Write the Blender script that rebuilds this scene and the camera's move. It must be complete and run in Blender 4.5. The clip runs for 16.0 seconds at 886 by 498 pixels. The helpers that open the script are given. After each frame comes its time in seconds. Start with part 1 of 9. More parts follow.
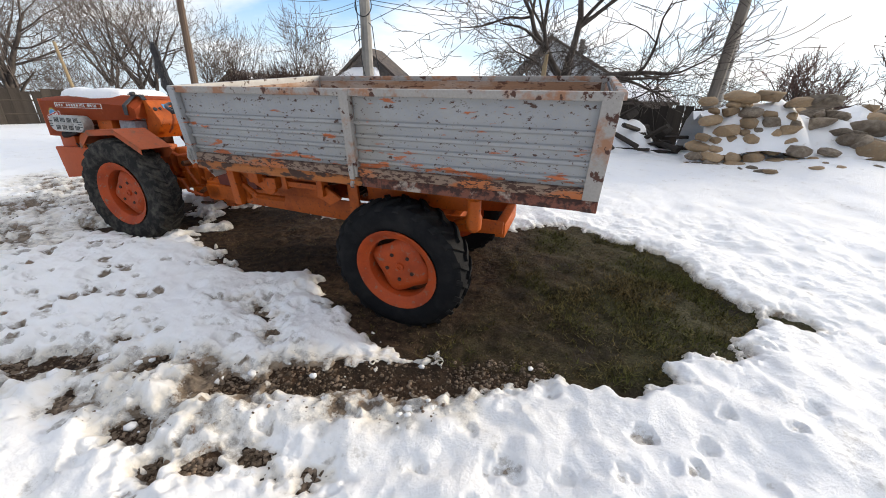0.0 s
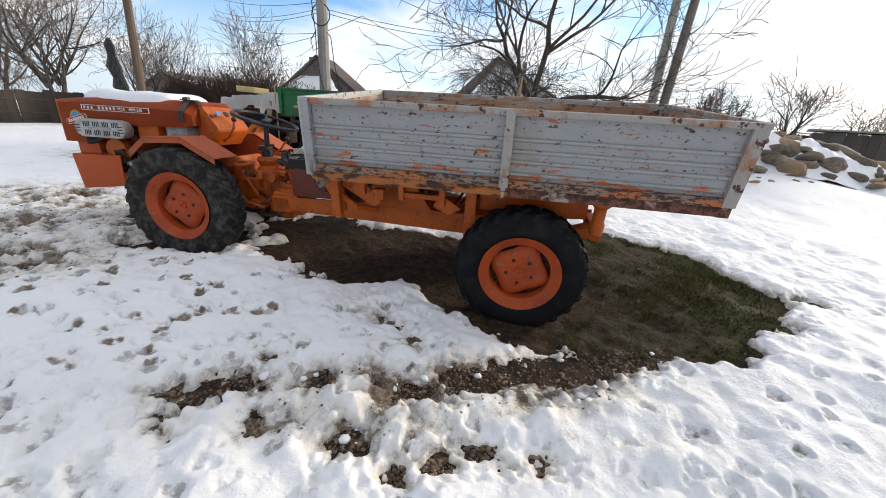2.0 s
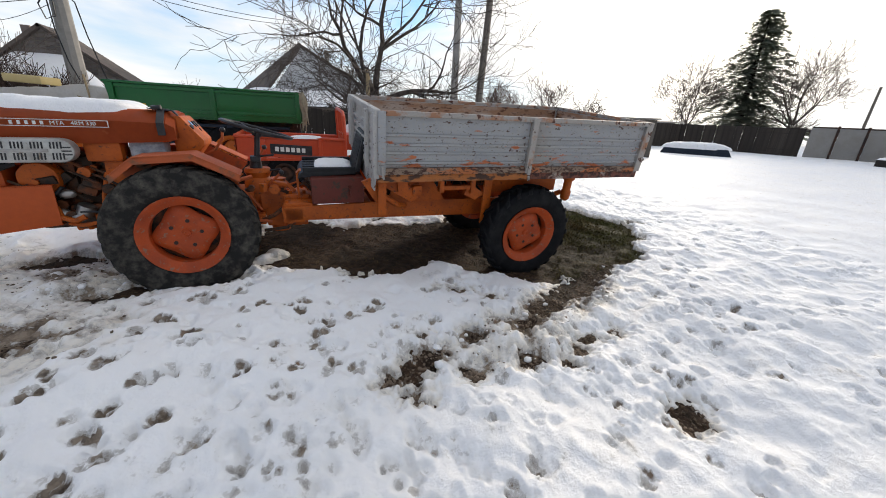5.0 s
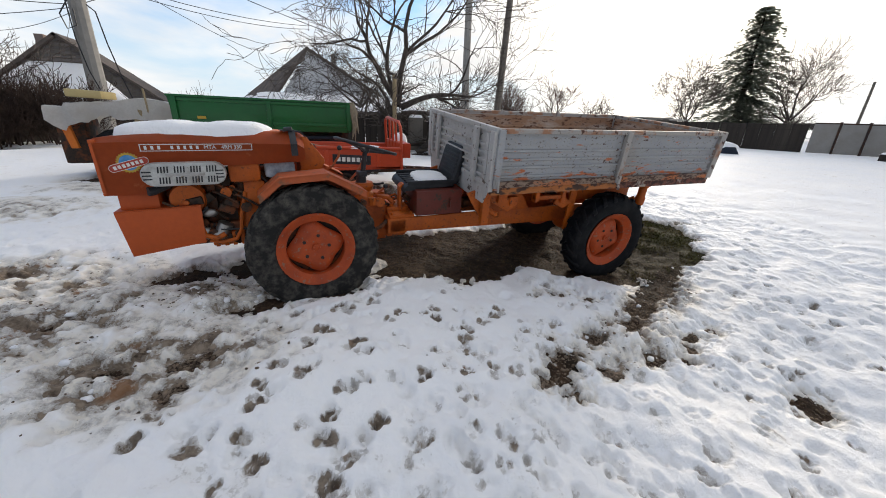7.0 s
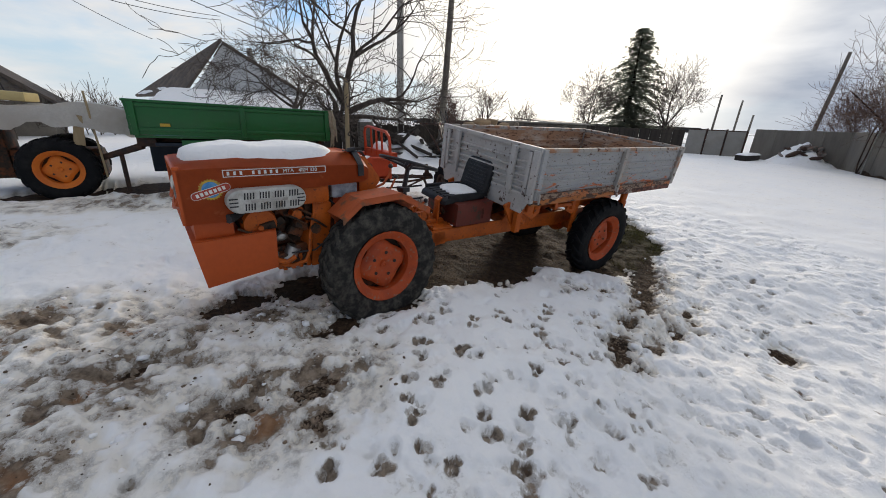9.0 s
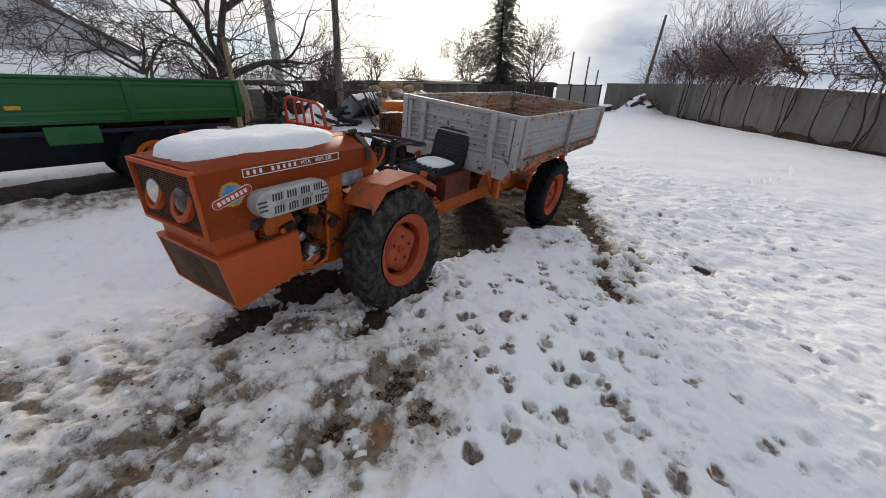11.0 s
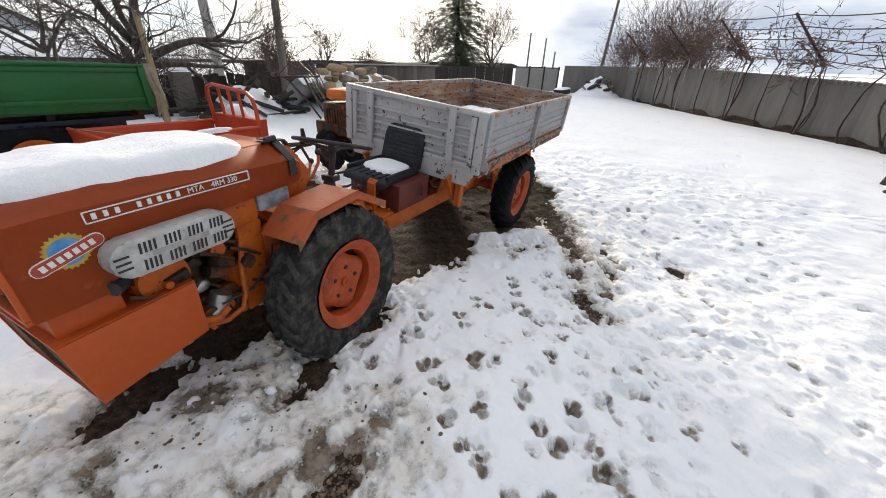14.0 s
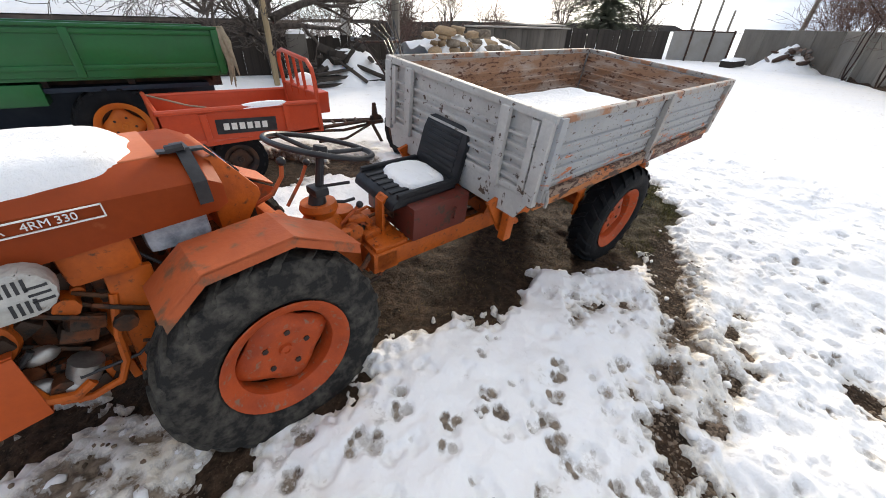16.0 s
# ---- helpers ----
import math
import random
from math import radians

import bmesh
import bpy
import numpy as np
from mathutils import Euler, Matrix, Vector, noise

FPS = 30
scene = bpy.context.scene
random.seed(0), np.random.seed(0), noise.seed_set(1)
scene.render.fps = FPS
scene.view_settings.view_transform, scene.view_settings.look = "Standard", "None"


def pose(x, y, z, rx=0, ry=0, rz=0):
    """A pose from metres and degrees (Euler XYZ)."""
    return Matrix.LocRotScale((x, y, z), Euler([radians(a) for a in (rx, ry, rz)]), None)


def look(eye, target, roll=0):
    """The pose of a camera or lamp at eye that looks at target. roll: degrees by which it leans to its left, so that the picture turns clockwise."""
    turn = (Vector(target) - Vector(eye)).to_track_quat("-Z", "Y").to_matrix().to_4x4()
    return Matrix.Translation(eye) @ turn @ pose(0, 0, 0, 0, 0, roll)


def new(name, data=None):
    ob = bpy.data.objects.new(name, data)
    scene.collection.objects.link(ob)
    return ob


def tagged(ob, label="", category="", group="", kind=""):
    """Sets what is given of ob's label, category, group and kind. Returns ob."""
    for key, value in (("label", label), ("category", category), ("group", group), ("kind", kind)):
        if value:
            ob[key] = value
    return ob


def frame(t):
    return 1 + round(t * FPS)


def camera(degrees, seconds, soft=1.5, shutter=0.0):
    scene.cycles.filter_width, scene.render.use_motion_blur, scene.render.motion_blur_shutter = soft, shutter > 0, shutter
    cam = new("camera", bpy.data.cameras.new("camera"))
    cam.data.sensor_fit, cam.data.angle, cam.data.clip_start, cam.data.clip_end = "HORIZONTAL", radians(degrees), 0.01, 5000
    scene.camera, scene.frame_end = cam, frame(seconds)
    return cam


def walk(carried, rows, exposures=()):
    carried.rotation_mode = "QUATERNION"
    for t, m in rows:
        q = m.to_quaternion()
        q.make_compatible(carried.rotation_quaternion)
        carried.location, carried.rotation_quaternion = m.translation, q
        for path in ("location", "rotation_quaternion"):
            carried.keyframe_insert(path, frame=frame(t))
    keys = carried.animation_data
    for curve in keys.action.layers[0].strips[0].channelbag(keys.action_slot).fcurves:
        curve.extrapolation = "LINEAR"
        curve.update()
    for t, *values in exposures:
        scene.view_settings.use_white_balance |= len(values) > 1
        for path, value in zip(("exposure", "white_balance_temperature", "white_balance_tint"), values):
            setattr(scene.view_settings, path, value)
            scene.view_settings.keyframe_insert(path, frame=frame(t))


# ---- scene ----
cam = camera(102.29, 16.0, 0.95)
PATH = [
    (0, (2.195, -1.494, 1.230), (1.549, 0.243, 0.479), 1.55),
    (0.5, (1.955, -1.639, 1.218), (1.298, 0.102, 0.487), 2.47),
    (1, (1.651, -1.716, 1.220), (1.058, 0.045, 0.479), 1.52),
    (1.5, (1.401, -1.842, 1.212), (0.944, -0.005, 0.568), 1.69),
    (2, (1.168, -1.948, 1.213), (0.851, -0.094, 0.534), 3.61),
    (2.5, (0.872, -1.954, 1.200), (0.669, -0.083, 0.523), 2.45),
    (3, (0.659, -1.993, 1.215), (0.599, -0.110, 0.544), 3.59),
    (3.2, (0.559, -2.046, 1.225), (0.589, -0.152, 0.583), 2.78),
    (5.3, (-0.580, -2.376, 1.264), (0.142, -0.642, 0.578), 2.07),
    (5.5, (-0.644, -2.395, 1.277), (0.081, -0.654, 0.611), 1.48),
    (6, (-0.854, -2.313, 1.269), (-0.311, -0.477, 0.689), -0.94),
    (6.5, (-1.010, -2.189, 1.333), (-0.422, -0.399, 0.664), 0.17),
    (7, (-1.269, -2.153, 1.341), (-0.559, -0.414, 0.653), 1.49),
    (7.5, (-1.531, -2.148, 1.398), (-0.827, -0.379, 0.786), 0.30),
    (8, (-1.762, -2.018, 1.392), (-1.017, -0.270, 0.769), 0.06),
    (8.5, (-1.945, -1.881, 1.449), (-1.081, -0.212, 0.764), 0.73),
    (9, (-2.206, -1.848, 1.457), (-1.119, -0.312, 0.780), 2.39),
    (9.2, (-2.282, -1.835, 1.471), (-1.139, -0.349, 0.775), 2.39),
    (11.3, (-2.894, -1.202, 1.547), (-1.384, -0.172, 0.734), 2.04),
    (11.5, (-2.941, -1.181, 1.566), (-1.396, -0.181, 0.785), 3.08),
    (12, (-2.961, -1.175, 1.566), (-1.334, -0.306, 0.793), 3.60),
    (12.5, (-2.936, -1.184, 1.564), (-1.269, -0.404, 0.780), 3.60),
    (13, (-2.782, -1.143, 1.550), (-1.145, -0.323, 0.744), 1.10),
    (13.5, (-2.523, -1.080, 1.591), (-0.915, -0.200, 0.790), 1.26),
    (14, (-2.378, -1.036, 1.575), (-0.843, -0.140, 0.658), 1.24),
    (14.5, (-2.146, -0.908, 1.629), (-0.623, 0.029, 0.734), 2.06),
    (15, (-1.926, -0.893, 1.617), (-0.442, 0.041, 0.655), -0.24),
    (15.5, (-1.605, -0.923, 1.619), (-0.319, 0.242, 0.626), 1.57),
    (16, (-1.383, -0.860, 1.605), (-0.275, 0.416, 0.534), 1.55),
]
EXPOSURES = [(0, 0.82, 6650, 10), (1.5, 0.8, 6650, 10), (2.5, 0.66, 6650, 10), (3, 0.68, 6650, 10), (5.5, 0.42, 6650, 10), (6, 0.26, 6650, 10), (6.5, 0.3, 6650, 10), (7, 0.48, 6650, 10), (7.5, 0.5, 6650, 10), (8.5, 0.34, 6650, 10), (9, 0.22, 6650, 10), (11.5, 0.33, 6650, 10), (12, 0.4, 6650, 10), (12.5, 0.39, 6650, 10), (13, 0.65, 6850, 10), (13.5, 0.72, 6850, 10), (14, 0.84, 6850, 10), (14.5, 0.84, 6850, 10), (15, 1.08, 6850, 10), (16, 1.12, 6850, 10)]
walk(cam, [(t, look(eye, target, roll)) for t, eye, target, roll in PATH], EXPOSURES)

# ---- light ----
SUN_AZ, SUN_EL = 38.0, 15.0   # degrees: from +x towards +y, and above the horizon
sun_dir = Vector((math.cos(radians(SUN_EL)) * math.cos(radians(SUN_AZ)), math.cos(radians(SUN_EL)) * math.sin(radians(SUN_AZ)), math.sin(radians(SUN_EL))))
sun = new("sun", bpy.data.lights.new("sun", "SUN"))
sun.data.energy, sun.data.angle, sun.data.color = 1.9, radians(12), (1.0, 0.89, 0.74)
sun.matrix_world = look(sun_dir * 40, (0, 0, 0))

world = bpy.data.worlds.new("winter_sky")
scene.world = world
world.use_nodes = True
wn, wl = world.node_tree.nodes, world.node_tree.links
wn.clear()


w_out = wn.new("ShaderNodeOutputWorld")
w_bg = wn.new("ShaderNodeBackground")
w_sky = wn.new("ShaderNodeTexSky")
w_sky.sky_type, w_sky.sun_disc = "NISHITA", False
w_sky.sun_elevation, w_sky.sun_rotation = radians(SUN_EL), radians(90 - SUN_AZ)
w_sky.air_density, w_sky.dust_density, w_sky.ozone_density = 1.3, 0.4, 5.0
w_co = wn.new("ShaderNodeTexCoord")
w_map = wn.new("ShaderNodeMapping")
w_map.inputs["Scale"].default_value = (1.0, 1.0, 3.6)
w_map.inputs["Rotation"].default_value = (0.0, 0.0, 0.7)
w_noise = wn.new("ShaderNodeTexNoise")
w_noise.inputs["Scale"].default_value, w_noise.inputs["Detail"].default_value = 1.7, 7.0
w_noise.inputs["Roughness"].default_value, w_noise.inputs["Distortion"].default_value = 0.55, 0.35
w_ramp = wn.new("ShaderNodeValToRGB")
w_ramp.color_ramp.elements[0].position, w_ramp.color_ramp.elements[1].position = 0.45, 0.63
# towards the sun the cloud veil closes and brightens
w_dot = wn.new("ShaderNodeVectorMath")
w_dot.operation = "DOT_PRODUCT"
w_dot.inputs[1].default_value = sun_dir
w_near = wn.new("ShaderNodeMapRange")
w_near.inputs["From Min"].default_value, w_near.inputs["From Max"].default_value = 0.90, 0.995
w_near.inputs["To Min"].default_value, w_near.inputs["To Max"].default_value = 0.0, 1.0
w_pow = wn.new("ShaderNodeMath")
w_pow.operation = "POWER"
w_pow.inputs[1].default_value = 1.3
w_add = wn.new("ShaderNodeMath")
w_add.operation, w_add.use_clamp = "ADD", True
w_noise2 = wn.new("ShaderNodeTexNoise")
w_noise2.inputs["Scale"].default_value, w_noise2.inputs["Detail"].default_value = 3.0, 6.0
w_cloud = wn.new("ShaderNodeMix")
w_cloud.data_type = "RGBA"
w_cloud.inputs[6].default_value, w_cloud.inputs[7].default_value = (0.57, 0.59, 0.63, 1), (1.02, 0.995, 0.95, 1)
w_glow = wn.new("ShaderNodeMix")
w_glow.data_type = "RGBA"
w_glow.inputs[7].default_value = (1.9, 1.8, 1.62, 1)
w_scale = wn.new("ShaderNodeVectorMath")
w_scale.operation = "MULTIPLY"
w_scale.inputs[1].default_value = (0.122, 0.150, 0.182)
w_mix = wn.new("ShaderNodeMix")
w_mix.data_type = "RGBA"
wl.new(w_co.outputs["Generated"], w_map.inputs["Vector"])
wl.new(w_map.outputs["Vector"], w_noise.inputs["Vector"])
wl.new(w_map.outputs["Vector"], w_noise2.inputs["Vector"])
wl.new(w_noise.outputs["Fac"], w_ramp.inputs["Fac"])
wl.new(w_co.outputs["Generated"], w_dot.inputs[0])
wl.new(w_dot.outputs["Value"], w_near.inputs["Value"])
wl.new(w_near.outputs["Result"], w_pow.inputs[0])
wl.new(w_ramp.outputs["Color"], w_add.inputs[0])
wl.new(w_pow.outputs["Value"], w_add.inputs[1])
wl.new(w_noise2.outputs["Fac"], w_cloud.inputs[0])
# a grey bank of cloud fills the south-east
w_bank = wn.new("ShaderNodeVectorMath")
w_bank.operation = "DOT_PRODUCT"
w_bank.inputs[1].default_value = (0.80, -0.58, 0.12)
w_bankr = wn.new("ShaderNodeMapRange")
w_bankr.inputs["From Min"].default_value, w_bankr.inputs["From Max"].default_value = 0.42, 0.68
w_grey = wn.new("ShaderNodeMix")
w_grey.data_type = "RGBA"
w_greyc = wn.new("ShaderNodeMix")
w_greyc.data_type = "RGBA"
w_greyc.inputs[6].default_value, w_greyc.inputs[7].default_value = (0.33, 0.39, 0.50, 1), (0.80, 0.83, 0.88, 1)
w_greyr = wn.new("ShaderNodeMapRange")
w_greyr.inputs["From Min"].default_value, w_greyr.inputs["From Max"].default_value = 0.40, 0.68
wl.new(w_co.outputs["Generated"], w_bank.inputs[0])
wl.new(w_bank.outputs["Value"], w_bankr.inputs["Value"])
wl.new(w_noise2.outputs["Fac"], w_greyr.inputs["Value"])
wl.new(w_greyr.outputs["Result"], w_greyc.inputs[0])
wl.new(w_cloud.outputs[2], w_grey.inputs[6])
wl.new(w_greyc.outputs[2], w_grey.inputs[7])
wl.new(w_bankr.outputs["Result"], w_grey.inputs[0])
w_add2 = wn.new("ShaderNodeMath")
w_add2.operation, w_add2.use_clamp = "ADD", True
wl.new(w_grey.outputs[2], w_glow.inputs[6])
wl.new(w_pow.outputs["Value"], w_glow.inputs[0])
wl.new(w_sky.outputs["Color"], w_scale.inputs[0])
# pale blue-grey haze lies along the horizon, and the sky dims away from the sun and brightens overhead
w_xyz = wn.new("ShaderNodeSeparateXYZ")
wl.new(w_co.outputs["Generated"], w_xyz.inputs["Vector"])
w_low = wn.new("ShaderNodeMapRange")
w_low.interpolation_type = "SMOOTHSTEP"
w_low.inputs["From Min"].default_value, w_low.inputs["From Max"].default_value = 0.30, 0.03
w_low.inputs["To Max"].default_value = 0.85
wl.new(w_xyz.outputs["Z"], w_low.inputs["Value"])
w_haze = wn.new("ShaderNodeMix")
w_haze.data_type = "RGBA"
w_haze.inputs[7].default_value = (0.59, 0.69, 0.80, 1)
wl.new(w_low.outputs["Result"], w_haze.inputs[0])
wl.new(w_scale.outputs["Vector"], w_haze.inputs[6])
wl.new(w_haze.outputs[2], w_mix.inputs[6])
w_side = wn.new("ShaderNodeVectorMath")
w_side.operation = "DOT_PRODUCT"
w_side.inputs[1].default_value = (math.cos(radians(SUN_AZ)), math.sin(radians(SUN_AZ)), 0.0)
wl.new(w_co.outputs["Generated"], w_side.inputs[0])
w_back = wn.new("ShaderNodeMapRange")
w_back.inputs["From Min"].default_value, w_back.inputs["From Max"].default_value = -1.0, -0.1
w_back.inputs["To Min"].default_value, w_back.inputs["To Max"].default_value = 0.48, 1.0
wl.new(w_side.outputs["Value"], w_back.inputs["Value"])
w_up = wn.new("ShaderNodeMapRange")
w_up.inputs["From Min"].default_value, w_up.inputs["From Max"].default_value = 0.4, 1.0
w_up.inputs["To Min"].default_value, w_up.inputs["To Max"].default_value = 1.0, 1.2
wl.new(w_xyz.outputs["Z"], w_up.inputs["Value"])
w_dim = wn.new("ShaderNodeMath")
w_dim.operation = "MULTIPLY"
wl.new(w_back.outputs["Result"], w_dim.inputs[0])
wl.new(w_up.outputs["Result"], w_dim.inputs[1])
w_strength = wn.new("ShaderNodeMath")
w_strength.operation = "MULTIPLY"
w_strength.inputs[1].default_value = 0.9
wl.new(w_dim.outputs["Value"], w_strength.inputs[0])
wl.new(w_glow.outputs[2], w_mix.inputs[7])
wl.new(w_add.outputs["Value"], w_add2.inputs[0])
wl.new(w_bankr.outputs["Result"], w_add2.inputs[1])
w_over = wn.new("ShaderNodeMapRange")
w_over.inputs["From Min"].default_value, w_over.inputs["From Max"].default_value, w_over.inputs["To Max"].default_value = 0.42, 0.80, 0.30
wl.new(w_xyz.outputs["Z"], w_over.inputs["Value"])
w_add3 = wn.new("ShaderNodeMath")
w_add3.operation, w_add3.use_clamp = "ADD", True
wl.new(w_add2.outputs["Value"], w_add3.inputs[0])
wl.new(w_over.outputs["Result"], w_add3.inputs[1])
wl.new(w_add3.outputs["Value"], w_mix.inputs[0])
wl.new(w_mix.outputs[2], w_bg.inputs["Color"])
wl.new(w_strength.outputs["Value"], w_bg.inputs["Strength"])
wl.new(w_bg.outputs["Background"], w_out.inputs["Surface"])

# ---- materials ----
def mat(name, base, rough=0.6, metal=0.0, second=None, scale=6.0, mix=(0.4, 0.65), third=None, tscale=30.0, tmix=(0.55, 0.62),
        bump=0.0, bscale=80.0, coat=0.0, rough2=None, stretch=(1, 1, 1), detail=6.0, spec=0.3, trans=0.0, rand=0.0, island=0.0):
    """A procedural surface: a base colour, a second colour in large patches, a third in small spots, grain and relief."""
    m = bpy.data.materials.new(name)
    m.use_nodes = True
    n, l = m.node_tree.nodes, m.node_tree.links
    b = n["Principled BSDF"]
    b.inputs["Roughness"].default_value, b.inputs["Metallic"].default_value = rough, metal
    b.inputs["Specular IOR Level"].default_value = spec
    b.inputs["Coat Weight"].default_value = coat
    b.inputs["Transmission Weight"].default_value = trans
    co = n.new("ShaderNodeTexCoord")
    mp = n.new("ShaderNodeMapping")
    mp.inputs["Scale"].default_value = stretch
    l.new(co.outputs["Object"], mp.inputs["Vector"])

    def noise_fac(sc, lo, hi, det):
        t = n.new("ShaderNodeTexNoise")
        t.inputs["Scale"].default_value, t.inputs["Detail"].default_value = sc, det
        t.inputs["Roughness"].default_value = 0.62
        l.new(mp.outputs["Vector"], t.inputs["Vector"])
        r = n.new("ShaderNodeMapRange")
        r.inputs["From Min"].default_value, r.inputs["From Max"].default_value = lo, hi
        l.new(t.outputs["Fac"], r.inputs["Value"])
        return r.outputs["Result"]

    def mixed(fac, a, c):
        x = n.new("ShaderNodeMix")
        x.data_type = "RGBA"
        l.new(fac, x.inputs[0])
        if isinstance(a, tuple): x.inputs[6].default_value = (*a, 1)
        else: l.new(a, x.inputs[6])
        x.inputs[7].default_value = (*c, 1)
        return x.outputs[2]

    grain = noise_fac(scale * 14, 0.25, 0.8, 4)
    dark = tuple(v * 0.8 for v in base)
    col = mixed(grain, base, dark)
    if second:
        f2 = noise_fac(scale, mix[0], mix[1], detail)
        col = mixed(f2, col, second)
        if rough2 is not None:
            rr = n.new("ShaderNodeMapRange")
            rr.inputs["To Min"].default_value, rr.inputs["To Max"].default_value = rough, rough2
            l.new(f2, rr.inputs["Value"])
            l.new(rr.outputs["Result"], b.inputs["Roughness"])
    if third:
        col = mixed(noise_fac(tscale, tmix[0], tmix[1], 8), col, third)
    if rand:
        oi = n.new("ShaderNodeObjectInfo")
        hs = n.new("ShaderNodeHueSaturation")
        rr = n.new("ShaderNodeMapRange")
        rr.inputs["To Min"].default_value, rr.inputs["To Max"].default_value = 1 - rand, 1 + rand
        l.new(oi.outputs["Random"], rr.inputs["Value"])
        l.new(rr.outputs["Result"], hs.inputs["Value"])
        l.new(col, hs.inputs["Color"])
        col = hs.outputs["Color"]
    if island:
        ge = n.new("ShaderNodeNewGeometry")
        hs = n.new("ShaderNodeHueSaturation")
        rr = n.new("ShaderNodeMapRange")
        rr.inputs["To Min"].default_value, rr.inputs["To Max"].default_value = 1 - island, 1 + island
        l.new(ge.outputs["Random Per Island"], rr.inputs["Value"])
        l.new(rr.outputs["Result"], hs.inputs["Value"])
        l.new(col, hs.inputs["Color"])
        col = hs.outputs["Color"]
    l.new(col, b.inputs["Base Color"])
    if bump:
        t = n.new("ShaderNodeTexNoise")
        t.inputs["Scale"].default_value, t.inputs["Detail"].default_value = bscale, 6
        l.new(mp.outputs["Vector"], t.inputs["Vector"])
        bp = n.new("ShaderNodeBump")
        bp.inputs["Strength"].default_value, bp.inputs["Distance"].default_value = bump, 0.01
        l.new(t.outputs["Fac"], bp.inputs["Height"])
        l.new(bp.outputs["Normal"], b.inputs["Normal"])
    return m


ORANGE = mat("orange_paint", (0.50, 0.102, 0.008), 0.5, second=(0.26, 0.055, 0.012), scale=5, mix=(0.46, 0.72), third=(0.075, 0.034, 0.016), tscale=38, tmix=(0.58, 0.70), bump=0.15, bscale=60, rough2=0.7)
HOOD_RED = mat("sun_faded_hood_paint", (0.50, 0.085, 0.014), 0.48, second=(0.40, 0.066, 0.012), scale=2.2, mix=(0.4, 0.8), third=(0.52, 0.12, 0.035), tscale=14, tmix=(0.66, 0.74), bump=0.08, bscale=40, rough2=0.62)
HOOD_TOP = mat("bleached_hood_paint", (0.55, 0.17, 0.075), 0.6, second=(0.46, 0.12, 0.045), scale=2.5, mix=(0.4, 0.75), third=(0.36, 0.10, 0.04), tscale=12, tmix=(0.64, 0.74), bump=0.08, bscale=40)
PALE_PLASTIC = mat("cloudy_plastic", (0.20, 0.22, 0.25), 0.35, second=(0.55, 0.58, 0.62), scale=9, bump=0.2, bscale=20)
FENDER_RED = mat("weathered_fender_paint", (0.45, 0.10, 0.030), 0.62, second=(0.34, 0.07, 0.022), scale=4, third=(0.16, 0.075, 0.04), tscale=13, tmix=(0.54, 0.66), bump=0.2, bscale=50)
RIM_RED = mat("faded_rim_paint", (0.48, 0.075, 0.015), 0.55, second=(0.30, 0.048, 0.014), scale=8, mix=(0.42, 0.66), third=(0.24, 0.13, 0.085), tscale=30, tmix=(0.58, 0.68), bump=0.15)
RIM_ORANGE = mat("bright_orange_rim_paint", (0.72, 0.19, 0.02), 0.55, second=(0.52, 0.12, 0.02), scale=5, bump=0.1)
TANK_RED = mat("maroon_tank_paint", (0.14, 0.028, 0.018), 0.5, second=(0.09, 0.022, 0.015), scale=5, third=(0.05, 0.03, 0.02), tscale=20, bump=0.1)
GREASY = mat("greasy_engine_metal", (0.05, 0.032, 0.022), 0.6, 0.3, second=(0.16, 0.05, 0.018), scale=9, mix=(0.45, 0.6), third=(0.02, 0.018, 0.016), tscale=30, bump=0.4, bscale=50)
RUBBER = mat("weathered_black_rubber", (0.008, 0.0085, 0.010), 0.8, spec=0.15, second=(0.020, 0.020, 0.020), scale=7, mix=(0.48, 0.75), third=(0.07, 0.062, 0.05), tscale=30, tmix=(0.68, 0.76), bump=0.25, bscale=90)
RUBBER_DUSTY = mat("dusty_grey_rubber", (0.024, 0.023, 0.022), 0.9, spec=0.12, second=(0.105, 0.096, 0.08), scale=16, mix=(0.44, 0.76), third=(0.012, 0.012, 0.013), tscale=38, tmix=(0.62, 0.74), bump=0.25, bscale=90)
BLACK = mat("black_plastic", (0.018, 0.018, 0.02), 0.42, second=(0.035, 0.035, 0.037), scale=12, bump=0.08)
SEAT_BLACK = mat("cracked_black_vinyl", (0.011, 0.012, 0.014), 0.5, second=(0.024, 0.025, 0.028), scale=8, bump=0.12, bscale=120)
IRON = mat("dark_rusty_iron", (0.045, 0.035, 0.032), 0.65, 0.4, second=(0.10, 0.05, 0.03), scale=10, bump=0.2)
STEEL = mat("worn_steel", (0.45, 0.44, 0.42), 0.42, 0.85, second=(0.28, 0.26, 0.24), scale=14, bump=0.1)
SILVER = mat("dull_silver_cover", (0.55, 0.55, 0.52), 0.42, 0.35, second=(0.30, 0.285, 0.26), scale=9, third=(0.18, 0.13, 0.09), tscale=20, tmix=(0.62, 0.70), bump=0.15)
GLASS_LAMP = mat("headlight_glass", (0.85, 0.83, 0.76), 0.2, 0.0, second=(0.5, 0.48, 0.42), scale=14, coat=0.6)
WHITE = mat("white_lettering", (0.78, 0.77, 0.72), 0.6, second=(0.6, 0.52, 0.45), scale=30, mix=(0.5, 0.8))
LABEL_BLUE = mat("blue_emblem_paint", (0.05, 0.22, 0.48), 0.5, second=(0.12, 0.3, 0.5), scale=20)
